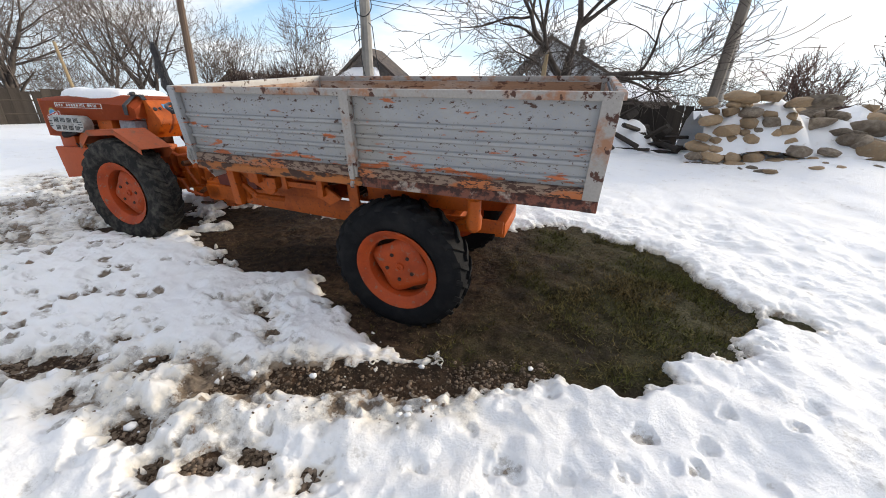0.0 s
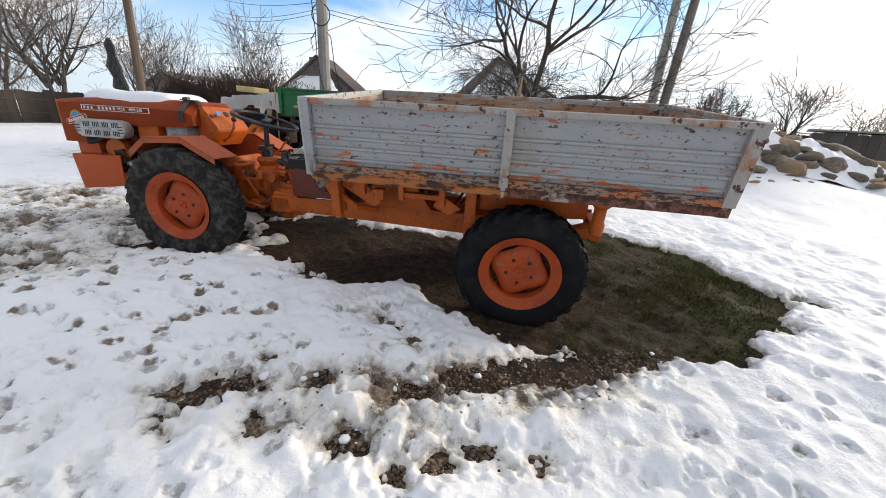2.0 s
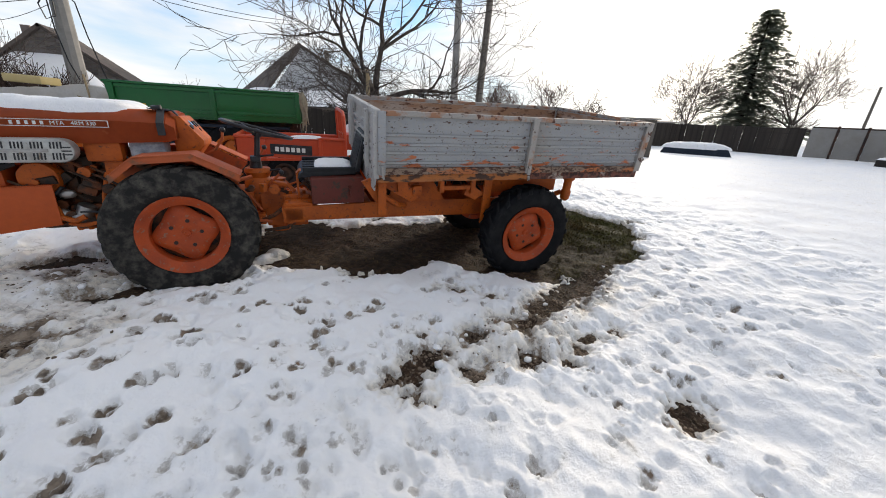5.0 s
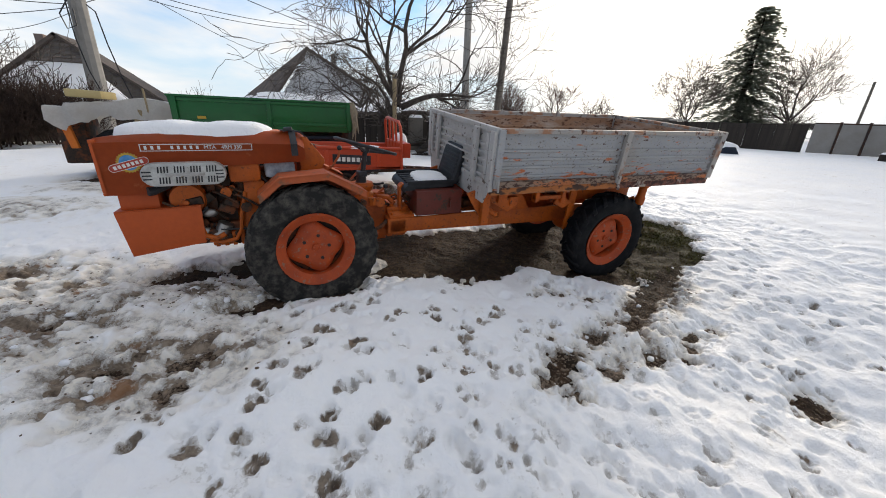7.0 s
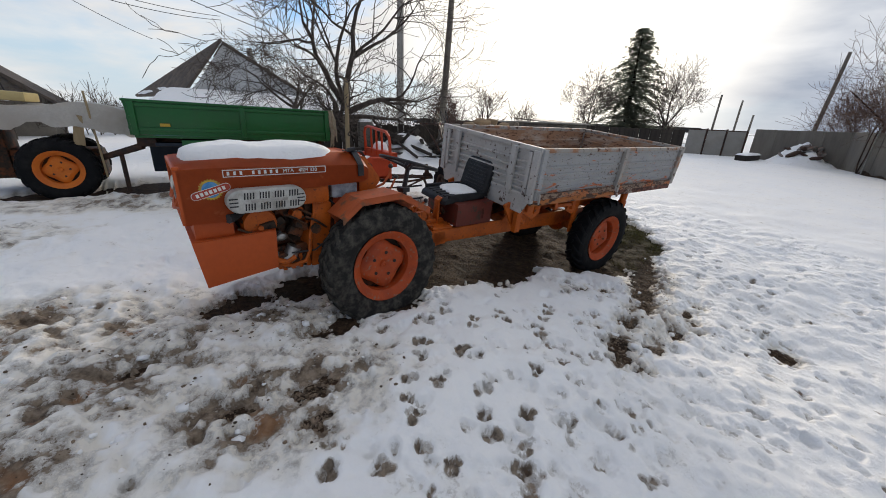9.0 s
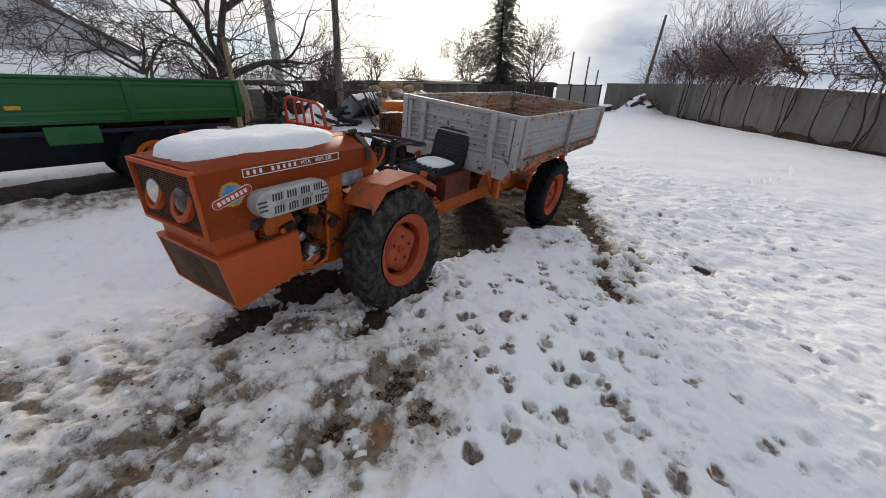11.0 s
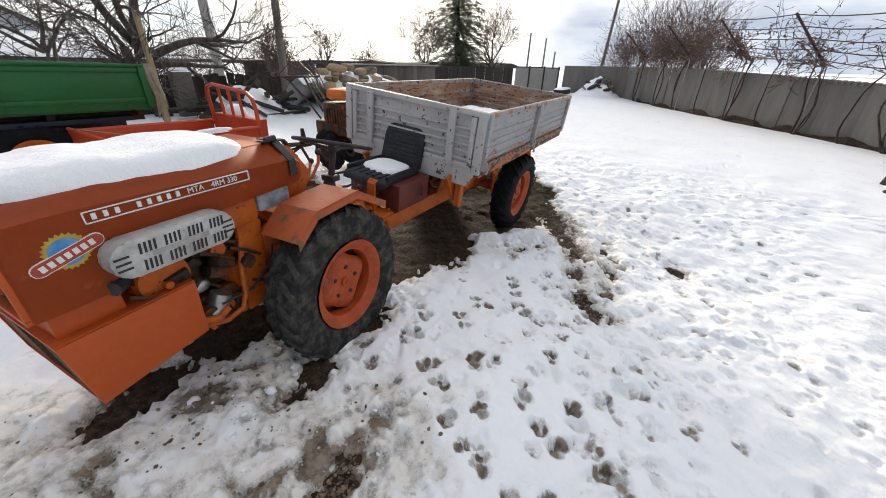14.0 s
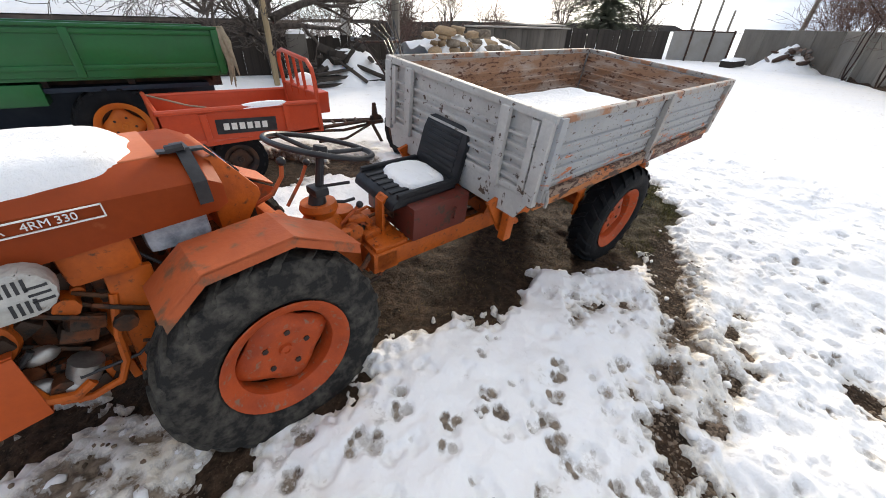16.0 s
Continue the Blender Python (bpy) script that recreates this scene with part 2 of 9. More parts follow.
LABEL_YELLOW = mat("yellow_emblem_paint", (0.55, 0.36, 0.04), 0.5, second=(0.4, 0.25, 0.05), scale=20)
LABEL_RED = mat("red_emblem_paint", (0.42, 0.06, 0.035), 0.5, second=(0.34, 0.05, 0.03), scale=20)
GREEN = mat("glossy_green_paint", (0.010, 0.118, 0.028), 0.38, second=(0.012, 0.088, 0.024), scale=2.5, third=(0.05, 0.16, 0.06), tscale=14, tmix=(0.66, 0.75), coat=0.15, bump=0.05, bscale=20)
NAVY = mat("dark_navy", (0.012, 0.020, 0.035), 0.6, second=(0.02, 0.03, 0.045), scale=5, bump=0.1)
CARGO_RED = mat("red_orange_cargo_paint", (0.56, 0.07, 0.022), 0.42, second=(0.44, 0.055, 0.02), scale=3, coat=0.1, bump=0.05)
CONCRETE = mat("weathered_concrete", (0.19, 0.172, 0.148), 0.9, second=(0.12, 0.106, 0.09), scale=2.2, mix=(0.35, 0.7), third=(0.12, 0.11, 0.09), tscale=9, tmix=(0.6, 0.72), bump=0.4, bscale=40, stretch=(1, 1, 0.35), rand=0.12)
POLE_GREY = mat("pole_concrete", (0.34, 0.32, 0.29), 0.9, second=(0.24, 0.23, 0.21), scale=3, bump=0.3, bscale=30)
POLE_WOOD = mat("weathered_pole_wood", (0.22, 0.195, 0.165), 0.85, second=(0.13, 0.115, 0.10), scale=6, stretch=(1, 1, 0.08), bump=0.4)
POLE_BROWN = mat("dark_brown_pole_wood", (0.15, 0.105, 0.075), 0.85, second=(0.09, 0.065, 0.05), scale=6, stretch=(1, 1, 0.08), bump=0.4)
POST_WOOD = mat("pale_split_wood", (0.38, 0.29, 0.17), 0.8, second=(0.26, 0.19, 0.11), scale=6, stretch=(1, 1, 0.08), bump=0.4)
BARK = mat("bare_tree_bark", (0.06, 0.047, 0.040), 0.9, second=(0.125, 0.105, 0.09), scale=9, stretch=(1, 1, 0.3), bump=0.6, bscale=40)
TWIG = mat("grey_brown_twigs", (0.12, 0.095, 0.08), 0.9, second=(0.17, 0.14, 0.12), scale=4)
BRAMBLE = mat("dark_bramble_stems", (0.04, 0.026, 0.021), 0.9, second=(0.085, 0.055, 0.042), scale=4)
TWIG_RED = mat("reddish_brown_twigs", (0.105, 0.062, 0.052), 0.9, second=(0.15, 0.10, 0.085), scale=4)
NEEDLE = mat("dark_fir_needles", (0.14, 0.16, 0.13), 0.9, second=(0.12, 0.135, 0.11), scale=2, third=(0.07, 0.085, 0.07), tscale=9, tmix=(0.5, 0.6))
needle_tree = NEEDLE.node_tree
thin = needle_tree.nodes.new("ShaderNodeBsdfTranslucent")
thin.inputs["Color"].default_value = (0.34, 0.36, 0.28, 1)
both = needle_tree.nodes.new("ShaderNodeMixShader")
both.inputs[0].default_value = 0.7
needle_tree.links.new(needle_tree.nodes["Principled BSDF"].outputs["BSDF"], both.inputs[1])
needle_tree.links.new(thin.outputs["BSDF"], both.inputs[2])
needle_tree.links.new(both.outputs["Shader"], needle_tree.nodes["Material Output"].inputs["Surface"])
STONE = mat("ochre_fieldstone", (0.38, 0.26, 0.15), 0.9, second=(0.28, 0.20, 0.125), scale=3, third=(0.36, 0.30, 0.20), tscale=8, tmix=(0.55, 0.68), bump=0.6, bscale=18, rand=0.3)
STONE_GREY = mat("dark_grey_fieldstone", (0.16, 0.125, 0.092), 0.9, second=(0.25, 0.205, 0.155), scale=3, bump=0.6, bscale=18, rand=0.3)
PLASTER = mat("white_plaster", (0.62, 0.63, 0.63), 0.9, second=(0.50, 0.51, 0.52), scale=1.2, bump=0.15, bscale=20)
PLASTER_GREY = mat("grey_plaster", (0.33, 0.31, 0.28), 0.9, second=(0.25, 0.23, 0.21), scale=1.2, bump=0.15, bscale=20)
OLD_BRICK = mat("grey_brown_brick", (0.20, 0.135, 0.105), 0.9, second=(0.22, 0.20, 0.185), scale=0.9, mix=(0.42, 0.56), bump=0.3, rand=0.25)
MORTAR = mat("grey_mortar", (0.28, 0.25, 0.21), 0.95, second=(0.2, 0.18, 0.15), scale=4, bump=0.3)
ROOF = mat("dark_old_roof_tiles", (0.10, 0.085, 0.075), 0.9, second=(0.15, 0.12, 0.10), scale=3, bump=0.4, rand=0.3)
BOARD = mat("grey_weathered_boards", (0.15, 0.13, 0.11), 0.9, second=(0.09, 0.08, 0.068), scale=5, stretch=(1, 1, 0.1), bump=0.4, rand=0.25)
DARK_BOARD = mat("dark_wet_boards", (0.055, 0.044, 0.036), 0.85, second=(0.035, 0.029, 0.023), scale=5, stretch=(1, 1, 0.1), bump=0.4, rand=0.3)
LOG = mat("cut_firewood", (0.115, 0.068, 0.045), 0.9, second=(0.05, 0.032, 0.024), scale=6, bump=0.5, rand=0.3)
TARP = mat("cloudy_plastic_sheet", (0.74, 0.71, 0.66), 0.4, second=(0.58, 0.53, 0.47), scale=3, spec=0.6, bump=0.25, bscale=14)
FOAM = mat("yellowish_foam_block", (0.56, 0.45, 0.22), 0.95, second=(0.48, 0.37, 0.17), scale=8, bump=0.3)
ROPE = mat("frayed_sacking", (0.36, 0.31, 0.22), 0.95, second=(0.24, 0.20, 0.13), scale=20, bump=0.5)
GATE_GREY = mat("pale_sheet_metal", (0.34, 0.32, 0.29), 0.75, second=(0.27, 0.25, 0.22), scale=2, bump=0.1, bscale=10)
DEAD_LEAF = mat("curled_dead_leaves", (0.16, 0.09, 0.055), 0.9, second=(0.09, 0.05, 0.035), scale=9, spec=0.1)
FAR_HILL = mat("distant_dark_treeline", (0.05, 0.045, 0.042), 0.95, second=(0.075, 0.065, 0.058), scale=0.2)


def bed_paint():
    """Silver paint over orange over rust, flaking in long streaks and small spots."""
    m = bpy.data.materials.new("flaking_silver_paint")
    m.use_nodes = True
    n, l = m.node_tree.nodes, m.node_tree.links
    b = n["Principled BSDF"]
    co = n.new("ShaderNodeTexCoord")

    def fac(sc, lo, hi, stretch, det=8, off=0.0):
        mp = n.new("ShaderNodeMapping")
        mp.inputs["Scale"].default_value = stretch
        mp.inputs["Location"].default_value = (off, off, off)
        l.new(co.outputs["Object"], mp.inputs["Vector"])
        t = n.new("ShaderNodeTexNoise")
        t.inputs["Scale"].default_value, t.inputs["Detail"].default_value, t.inputs["Roughness"].default_value = sc, det, 0.65
        l.new(mp.outputs["Vector"], t.inputs["Vector"])
        r = n.new("ShaderNodeMapRange")
        r.inputs["From Min"].default_value, r.inputs["From Max"].default_value = lo, hi
        l.new(t.outputs["Fac"], r.inputs["Value"])
        return r.outputs["Result"]

    def mixed(f, a, c):
        x = n.new("ShaderNodeMix")
        x.data_type = "RGBA"
        l.new(f, x.inputs[0])
        if isinstance(a, tuple): x.inputs[6].default_value = (*a, 1)
        else: l.new(a, x.inputs[6])
        x.inputs[7].default_value = (*c, 1)
        return x.outputs[2]

    col = mixed(fac(3.5, 0.3, 0.75, (1, 1, 2.5)), (0.36, 0.365, 0.365), (0.25, 0.262, 0.28))
    col = mixed(fac(60, 0.45, 0.7, (1, 1, 1)), col, (0.33, 0.32, 0.30))
    col = mixed(fac(2.0, 0.52, 0.72, (1, 1, 0.4), off=5.0), col, (0.27, 0.25, 0.22))
    # the lowest pressed band has lost most of its silver coat
    sep = n.new("ShaderNodeSeparateXYZ")
    l.new(co.outputs["Object"], sep.inputs["Vector"])
    band = n.new("ShaderNodeMapRange")
    band.inputs["From Min"].default_value, band.inputs["From Max"].default_value = 0.995, 0.945
    band.inputs["To Max"].default_value = 0.085
    l.new(sep.outputs["Z"], band.inputs["Value"])

    def lowered(base_fac, lo, hi):
        a = n.new("ShaderNodeMath")
        a.operation = "ADD"
        l.new(base_fac, a.inputs[0]), l.new(band.outputs["Result"], a.inputs[1])
        r = n.new("ShaderNodeMapRange")
        r.inputs["From Min"].default_value, r.inputs["From Max"].default_value = lo, hi
        l.new(a.outputs["Value"], r.inputs["Value"])
        return r.outputs["Result"]

    orange = lowered(fac(5.0, 0.0, 1.0, (1, 1, 5), off=3.1), 0.62, 0.65)
    col = mixed(orange, col, (0.46, 0.13, 0.045))
    rust = fac(24, 0.612, 0.632, (1, 1, 1.8), off=7.3)
    col = mixed(rust, col, (0.075, 0.038, 0.027))
    spots = fac(52, 0.625, 0.65, (1, 1, 1.3), off=1.7)
    col = mixed(spots, col, (0.10, 0.055, 0.035))
    l.new(col, b.inputs["Base Color"])
    b.inputs["Roughness"].default_value, b.inputs["Metallic"].default_value = 0.6, 0.12
    bp = n.new("ShaderNodeBump")
    bp.inputs["Strength"].default_value, bp.inputs["Distance"].default_value, bp.invert = 0.5, 0.004, True
    ad = n.new("ShaderNodeMath")
    ad.operation = "MAXIMUM"
    l.new(rust, ad.inputs[0]), l.new(orange, ad.inputs[1])
    l.new(ad.outputs["Value"], bp.inputs["Height"])
    l.new(bp.outputs["Normal"], b.inputs["Normal"])
    return m


SILVER_PAINT = bed_paint()
ORANGE_SILL = mat("rust_eaten_orange_sill", (0.46, 0.15, 0.035), 0.7, second=(0.30, 0.12, 0.05), scale=5, third=(0.06, 0.032, 0.022), tscale=15, tmix=(0.48, 0.56), bump=0.4, bscale=40, stretch=(0.6, 1, 1.6))
# headlight glass as seen unlit: the shade is in the colour
SHADED_LENS = mat("shaded_headlight_glass", (0.05, 0.035, 0.028), 0.3, second=(0.14, 0.10, 0.08), scale=24, coat=0.2)
RUST_GRILLE = mat("rusty_grille_wire", (0.12, 0.058, 0.030), 0.75, 0.2, second=(0.06, 0.035, 0.022), scale=9, bump=0.3)
DARK_SILL = mat("dark_rusted_sill", (0.20, 0.075, 0.05), 0.75, second=(0.36, 0.30, 0.25), scale=9, mix=(0.56, 0.62), third=(0.05, 0.025, 0.02), tscale=20, tmix=(0.46, 0.56), bump=0.4, bscale=40)
RUSTY_EDGE = mat("rusty_flaking_edge", (0.38, 0.355, 0.325), 0.7, 0.1, second=(0.33, 0.17, 0.10), scale=7, mix=(0.50, 0.60), third=(0.085, 0.04, 0.028), tscale=16, tmix=(0.585, 0.615), bump=0.4, bscale=40)
RUSTY_SILL = mat("rusty_bed_sill", (0.27, 0.19, 0.14), 0.75, 0.1, second=(0.42, 0.14, 0.05), scale=4, mix=(0.52, 0.58), stretch=(0.6, 1, 1.6), third=(0.065, 0.034, 0.025), tscale=48, tmix=(0.49, 0.55), bump=0.4, bscale=40)
BED_INSIDE = mat("rusty_bed_inside", (0.33, 0.185, 0.11), 0.85, 0.0, second=(0.42, 0.34, 0.28), scale=3.5, mix=(0.44, 0.62), third=(0.11, 0.05, 0.03), tscale=14, tmix=(0.54, 0.62), bump=0.35, bscale=40, stretch=(1, 1, 3))
BED_FRONT = mat("scuffed_white_silver_paint", (0.50, 0.485, 0.46), 0.6, 0.08, second=(0.36, 0.34, 0.315), scale=4, mix=(0.4, 0.75), third=(0.09, 0.06, 0.045), tscale=20, tmix=(0.60, 0.64), bump=0.2, bscale=40)


def snow_mat():
    """Old coarse snow: clean, yellowed round the mud, grey slush and crisp flecks of mud in the prints."""
    m = bpy.data.materials.new("old_granular_snow")
    m.use_nodes = True
    n, l = m.node_tree.nodes, m.node_tree.links
    b = n["Principled BSDF"]
    co = n.new("ShaderNodeTexCoord")

    def attr(name):
        a = n.new("ShaderNodeAttribute")
        a.attribute_name = name
        return a.outputs["Fac"]

    def tex(sc, det=6, rough=0.6):
        t = n.new("ShaderNodeTexNoise")
        t.inputs["Scale"].default_value, t.inputs["Detail"].default_value, t.inputs["Roughness"].default_value = sc, det, rough
        l.new(co.outputs["Object"], t.inputs["Vector"])
        return t.outputs["Fac"]

    def madd(a, k, c):
        x = n.new("ShaderNodeMath")
        x.operation = "MULTIPLY_ADD"
        l.new(a, x.inputs[0])
        x.inputs[1].default_value = k
        if isinstance(c, float): x.inputs[2].default_value = c
        else: l.new(c, x.inputs[2])
        return x.outputs["Value"]

    def span(v, lo, hi, top=1.0):
        r = n.new("ShaderNodeMapRange")
        r.inputs["From Min"].default_value, r.inputs["From Max"].default_value, r.inputs["To Max"].default_value = lo, hi, top
        l.new(v, r.inputs["Value"])
        return r.outputs["Result"]

    def mixed(f, a, c):
        x = n.new("ShaderNodeMix")
        x.data_type = "RGBA"
        l.new(f, x.inputs[0])
        for k, v in ((6, a), (7, c)):
            if isinstance(v, tuple): x.inputs[k].default_value = (*v, 1)
            else: l.new(v, x.inputs[k])
        return x.outputs[2]

    soil, prints = attr("soil"), attr("prints")
    fine, mid, broad = tex(75, 6, 0.65), tex(24, 6, 0.62), tex(5.5, 5, 0.55)
    col = mixed(span(tex(1.1, 3), 0.35, 0.65), (0.905, 0.90, 0.885), (0.87, 0.875, 0.88))
    # yellowish meltwater round the mud
    col = mixed(span(madd(broad, 0.9, madd(soil, 0.9, -0.45)), 0.05, 0.65, 0.75), col, (0.70, 0.645, 0.545))
    mud = mixed(span(mid, 0.38, 0.62), (0.085, 0.060, 0.042), (0.27, 0.215, 0.16))
    mud = mixed(span(tex(4.0, 3), 0.60, 0.68, 0.7), mud, (0.26, 0.125, 0.055))
    slush = mixed(span(fine, 0.42, 0.60), (0.30, 0.275, 0.245), (0.66, 0.645, 0.615))
    # prints: a rim of grey slush, and mud flecks where they are trodden through
    f1 = madd(fine, 0.9, madd(mid, 0.55, madd(prints, 1.0, -0.725)))
    col = mixed(span(f1, 0.20, 0.36, 0.85), col, slush)
    col = mixed(span(f1, 0.48, 0.62, 0.95), col, mud)
    # slushy mud in the trodden places
    f2 = madd(fine, 0.75, madd(mid, 0.9, madd(broad, 1.2, madd(soil, 0.41, -1.455))))
    col = mixed(span(f2, 0.20, 0.36, 0.85), col, slush)
    col = mixed(span(f2, 0.44, 0.55), col, mud)
    l.new(col, b.inputs["Base Color"])
    b.inputs["Roughness"].default_value, b.inputs["Specular IOR Level"].default_value = 0.65, 0.25
    bp = n.new("ShaderNodeBump")
    bp.inputs["Strength"].default_value, bp.inputs["Distance"].default_value = 0.6, 0.015
    l.new(madd(broad, 1.8, madd(mid, 0.9, tex(60, 8, 0.7))), bp.inputs["Height"])
    l.new(bp.outputs["Normal"], b.inputs["Normal"])
    return m


SNOW = snow_mat()


def soil_mat():
    """Dark wet earth with clods, straw flecks and a moss-green cast where turf grows."""
    m = bpy.data.materials.new("wet_soil_and_flattened_grass")
    m.use_nodes = True
    n, l = m.node_tree.nodes, m.node_tree.links
    b = n["Principled BSDF"]
    co = n.new("ShaderNodeTexCoord")

    def fac(sc, lo, hi, det=8):
        t = n.new("ShaderNodeTexNoise")
        t.inputs["Scale"].default_value, t.inputs["Detail"].default_value, t.inputs["Roughness"].default_value = sc, det, 0.7
        l.new(co.outputs["Object"], t.inputs["Vector"])
        r = n.new("ShaderNodeMapRange")
        r.inputs["From Min"].default_value, r.inputs["From Max"].default_value = lo, hi
        l.new(t.outputs["Fac"], r.inputs["Value"])
        return r.outputs["Result"], t.outputs["Fac"]

    def mixed(f, a, c):
        x = n.new("ShaderNodeMix")
        x.data_type = "RGBA"
        l.new(f, x.inputs[0])
        for k, v in ((6, a), (7, c)):
            if isinstance(v, tuple): x.inputs[k].default_value = (*v, 1)
            else: l.new(v, x.inputs[k])
        return x.outputs[2]

    clod, raw = fac(22, 0.38, 0.66)
    earth = mixed(clod, (0.014, 0.0085, 0.0055), (0.082, 0.050, 0.030))
    turf = mixed(fac(60, 0.4, 0.62)[0], (0.018, 0.018, 0.007), (0.064, 0.060, 0.022))
    at = n.new("ShaderNodeAttribute")
    at.attribute_name = "soil"
    col = mixed(at.outputs["Fac"], earth, turf)
    col = mixed(fac(70, 0.58, 0.68)[0], col, (0.14, 0.10, 0.06))
    col = mixed(fac(2.2, 0.50, 0.66)[0], col, (0.022, 0.016, 0.011))
    l.new(col, b.inputs["Base Color"])
    b.inputs["Roughness"].default_value, b.inputs["Specular IOR Level"].default_value = 0.85, 0.15
    bp = n.new("ShaderNodeBump")
    bp.inputs["Strength"].default_value, bp.inputs["Distance"].default_value = 1.0, 0.02
    l.new(raw, bp.inputs["Height"])
    l.new(bp.outputs["Normal"], b.inputs["Normal"])
    return m


SOIL = soil_mat()
STRAW = mat("dead_straw", (0.14, 0.105, 0.052), 0.85, second=(0.075, 0.052, 0.026), scale=3, spec=0.1, island=0.5)
GRASS = mat("short_winter_grass", (0.070, 0.070, 0.020), 0.85, second=(0.11, 0.082, 0.034), scale=2.5, mix=(0.42, 0.6), spec=0.1, island=0.75)
GRAVEL = mat("muddy_pebbles", (0.20, 0.15, 0.11), 0.85, second=(0.11, 0.08, 0.055), scale=8, spec=0.15, island=0.55)

# ---- building helpers ----
def thing(name, label, category, m=None, group="", kind=""):
    ob = new(name)
    ob.empty_display_size = 0.1
    if m is not None:
        ob.matrix_world = m
    return tagged(ob, label, category, group, kind)


def mesh_of(name, bm, material, sharp=35):
    me = bpy.data.meshes.new(name)
    bmesh.ops.recalc_face_normals(bm, faces=bm.faces)
    bm.to_mesh(me)
    bm.free()
    me.materials.append(material)
    me.polygons.foreach_set("use_smooth", [True] * len(me.polygons))
    me.set_sharp_from_angle(angle=radians(sharp))
    return me


def part(name, bm, material, parent=None, label="", sharp=35, kind=""):
    ob = new(name, mesh_of(name, bm, material, sharp))
    if parent is not None:
        ob.parent = parent
    return tagged(ob, label, "", "", kind)


def solo(name, bm, material, label, category, group="", kind="", sharp=35):
    return tagged(part(name, bm, material, None, "", sharp), label, category, group, kind)


def bm_new():
    return bmesh.new()


def box(bm, x0, x1, y0, y1, z0, z1, bevel=0.0, m=None):
    vs = [bm.verts.new(p) for p in ((x0, y0, z0), (x1, y0, z0), (x1, y1, z0), (x0, y1, z0), (x0, y0, z1), (x1, y0, z1), (x1, y1, z1), (x0, y1, z1))]
    fs = [bm.faces.new([vs[i] for i in f]) for f in ((3, 2, 1, 0), (4, 5, 6, 7), (0, 1, 5, 4), (1, 2, 6, 5), (2, 3, 7, 6), (3, 0, 4, 7))]
    return finish(bm, vs, fs, bevel, m)


def finish(bm, vs, fs, bevel, m):
    if bevel:
        es = list({e for f in fs for e in f.edges})
        r = bmesh.ops.bevel(bm, geom=es, offset=bevel, segments=2, profile=0.6, affect="EDGES")
        vs = list({v for f in r["faces"] for v in f.verts} | {v for v in vs if v.is_valid})
    if m is not None:
        bmesh.ops.transform(bm, matrix=m, verts=vs)
    return bm


def prism(bm, poly, a0, a1, axis="y", bevel=0.0, m=None):
    """A polygon of (x, z) pairs pushed along y, of (y, z) along x, or of (x, y) along z."""
    def at(p, a):
        return {"y": (p[0], a, p[1]), "x": (a, p[0], p[1]), "z": (p[0], p[1], a)}[axis]
    lo, hi = [bm.verts.new(at(p, a0)) for p in poly], [bm.verts.new(at(p, a1)) for p in poly]
    n = len(poly)
    fs = [bm.faces.new(lo), bm.faces.new(hi[::-1])] + [bm.faces.new((lo[i], hi[i], hi[(i + 1) % n], lo[(i + 1) % n])) for i in range(n)]
    return finish(bm, lo + hi, fs, bevel, m)


def tube(bm, pts, r, seg=8, caps=True):
    """A round bar along points; r is one radius or one for each point."""
    pts = [Vector(p) for p in pts]
    rs = r if isinstance(r, (list, tuple)) else [r] * len(pts)
    up = Vector((0.13, 0.21, 1)).normalized()
    rings = []
    side = None
    for i, p in enumerate(pts):
        d = (pts[min(i + 1, len(pts) - 1)] - pts[max(i - 1, 0)]).normalized()
        if side is None:
            side = d.cross(up if abs(d.dot(up)) < 0.95 else Vector((1, 0, 0))).normalized()
        side = (side - d * side.dot(d)).normalized()
        other = d.cross(side)
        rings.append([bm.verts.new(p + rs[i] * (math.cos(2 * math.pi * k / seg) * side + math.sin(2 * math.pi * k / seg) * other)) for k in range(seg)])
    for a, c in zip(rings, rings[1:]):
        for k in range(seg):
            bm.faces.new((a[k], a[(k + 1) % seg], c[(k + 1) % seg], c[k]))
    if caps:
        bm.faces.new(rings[0][::-1]), bm.faces.new(rings[-1])
    return bm


def lathe(bm, profile, seg=32, m=None, closed=False):
    """A profile of (radius, height) turned round the y axis."""
    rings = []
    for r, h in profile:
        rings.append([bm.verts.new((r * math.cos(2 * math.pi * k / seg), h, r * math.sin(2 * math.pi * k / seg))) for k in range(seg)])
    pairs = list(zip(rings, rings[1:])) + ([(rings[-1], rings[0])] if closed else [])
    for a, c in pairs:
        for k in range(seg):
            bm.faces.new((a[k], a[(k + 1) % seg], c[(k + 1) % seg], c[k]))
    if m is not None:
        bmesh.ops.transform(bm, matrix=m, verts=[v for ring in rings for v in ring])
    return bm


def ball(bm, c, r, scale=(1, 1, 1), u=12, v=8):
    bmesh.ops.create_uvsphere(bm, u_segments=u, v_segments=v, radius=r, matrix=Matrix.Translation(c) @ Matrix.Diagonal((*scale, 1)))
    return bm


def arc(cx, cz, r, a0, a1, n):
    return [(cx + r * math.cos(radians(a0 + (a1 - a0) * i / n)), cz + r * math.sin(radians(a0 + (a1 - a0) * i / n))) for i in range(n + 1)]


def moved(bm, m):
    bmesh.ops.transform(bm, matrix=m, verts=bm.verts)
    return bm


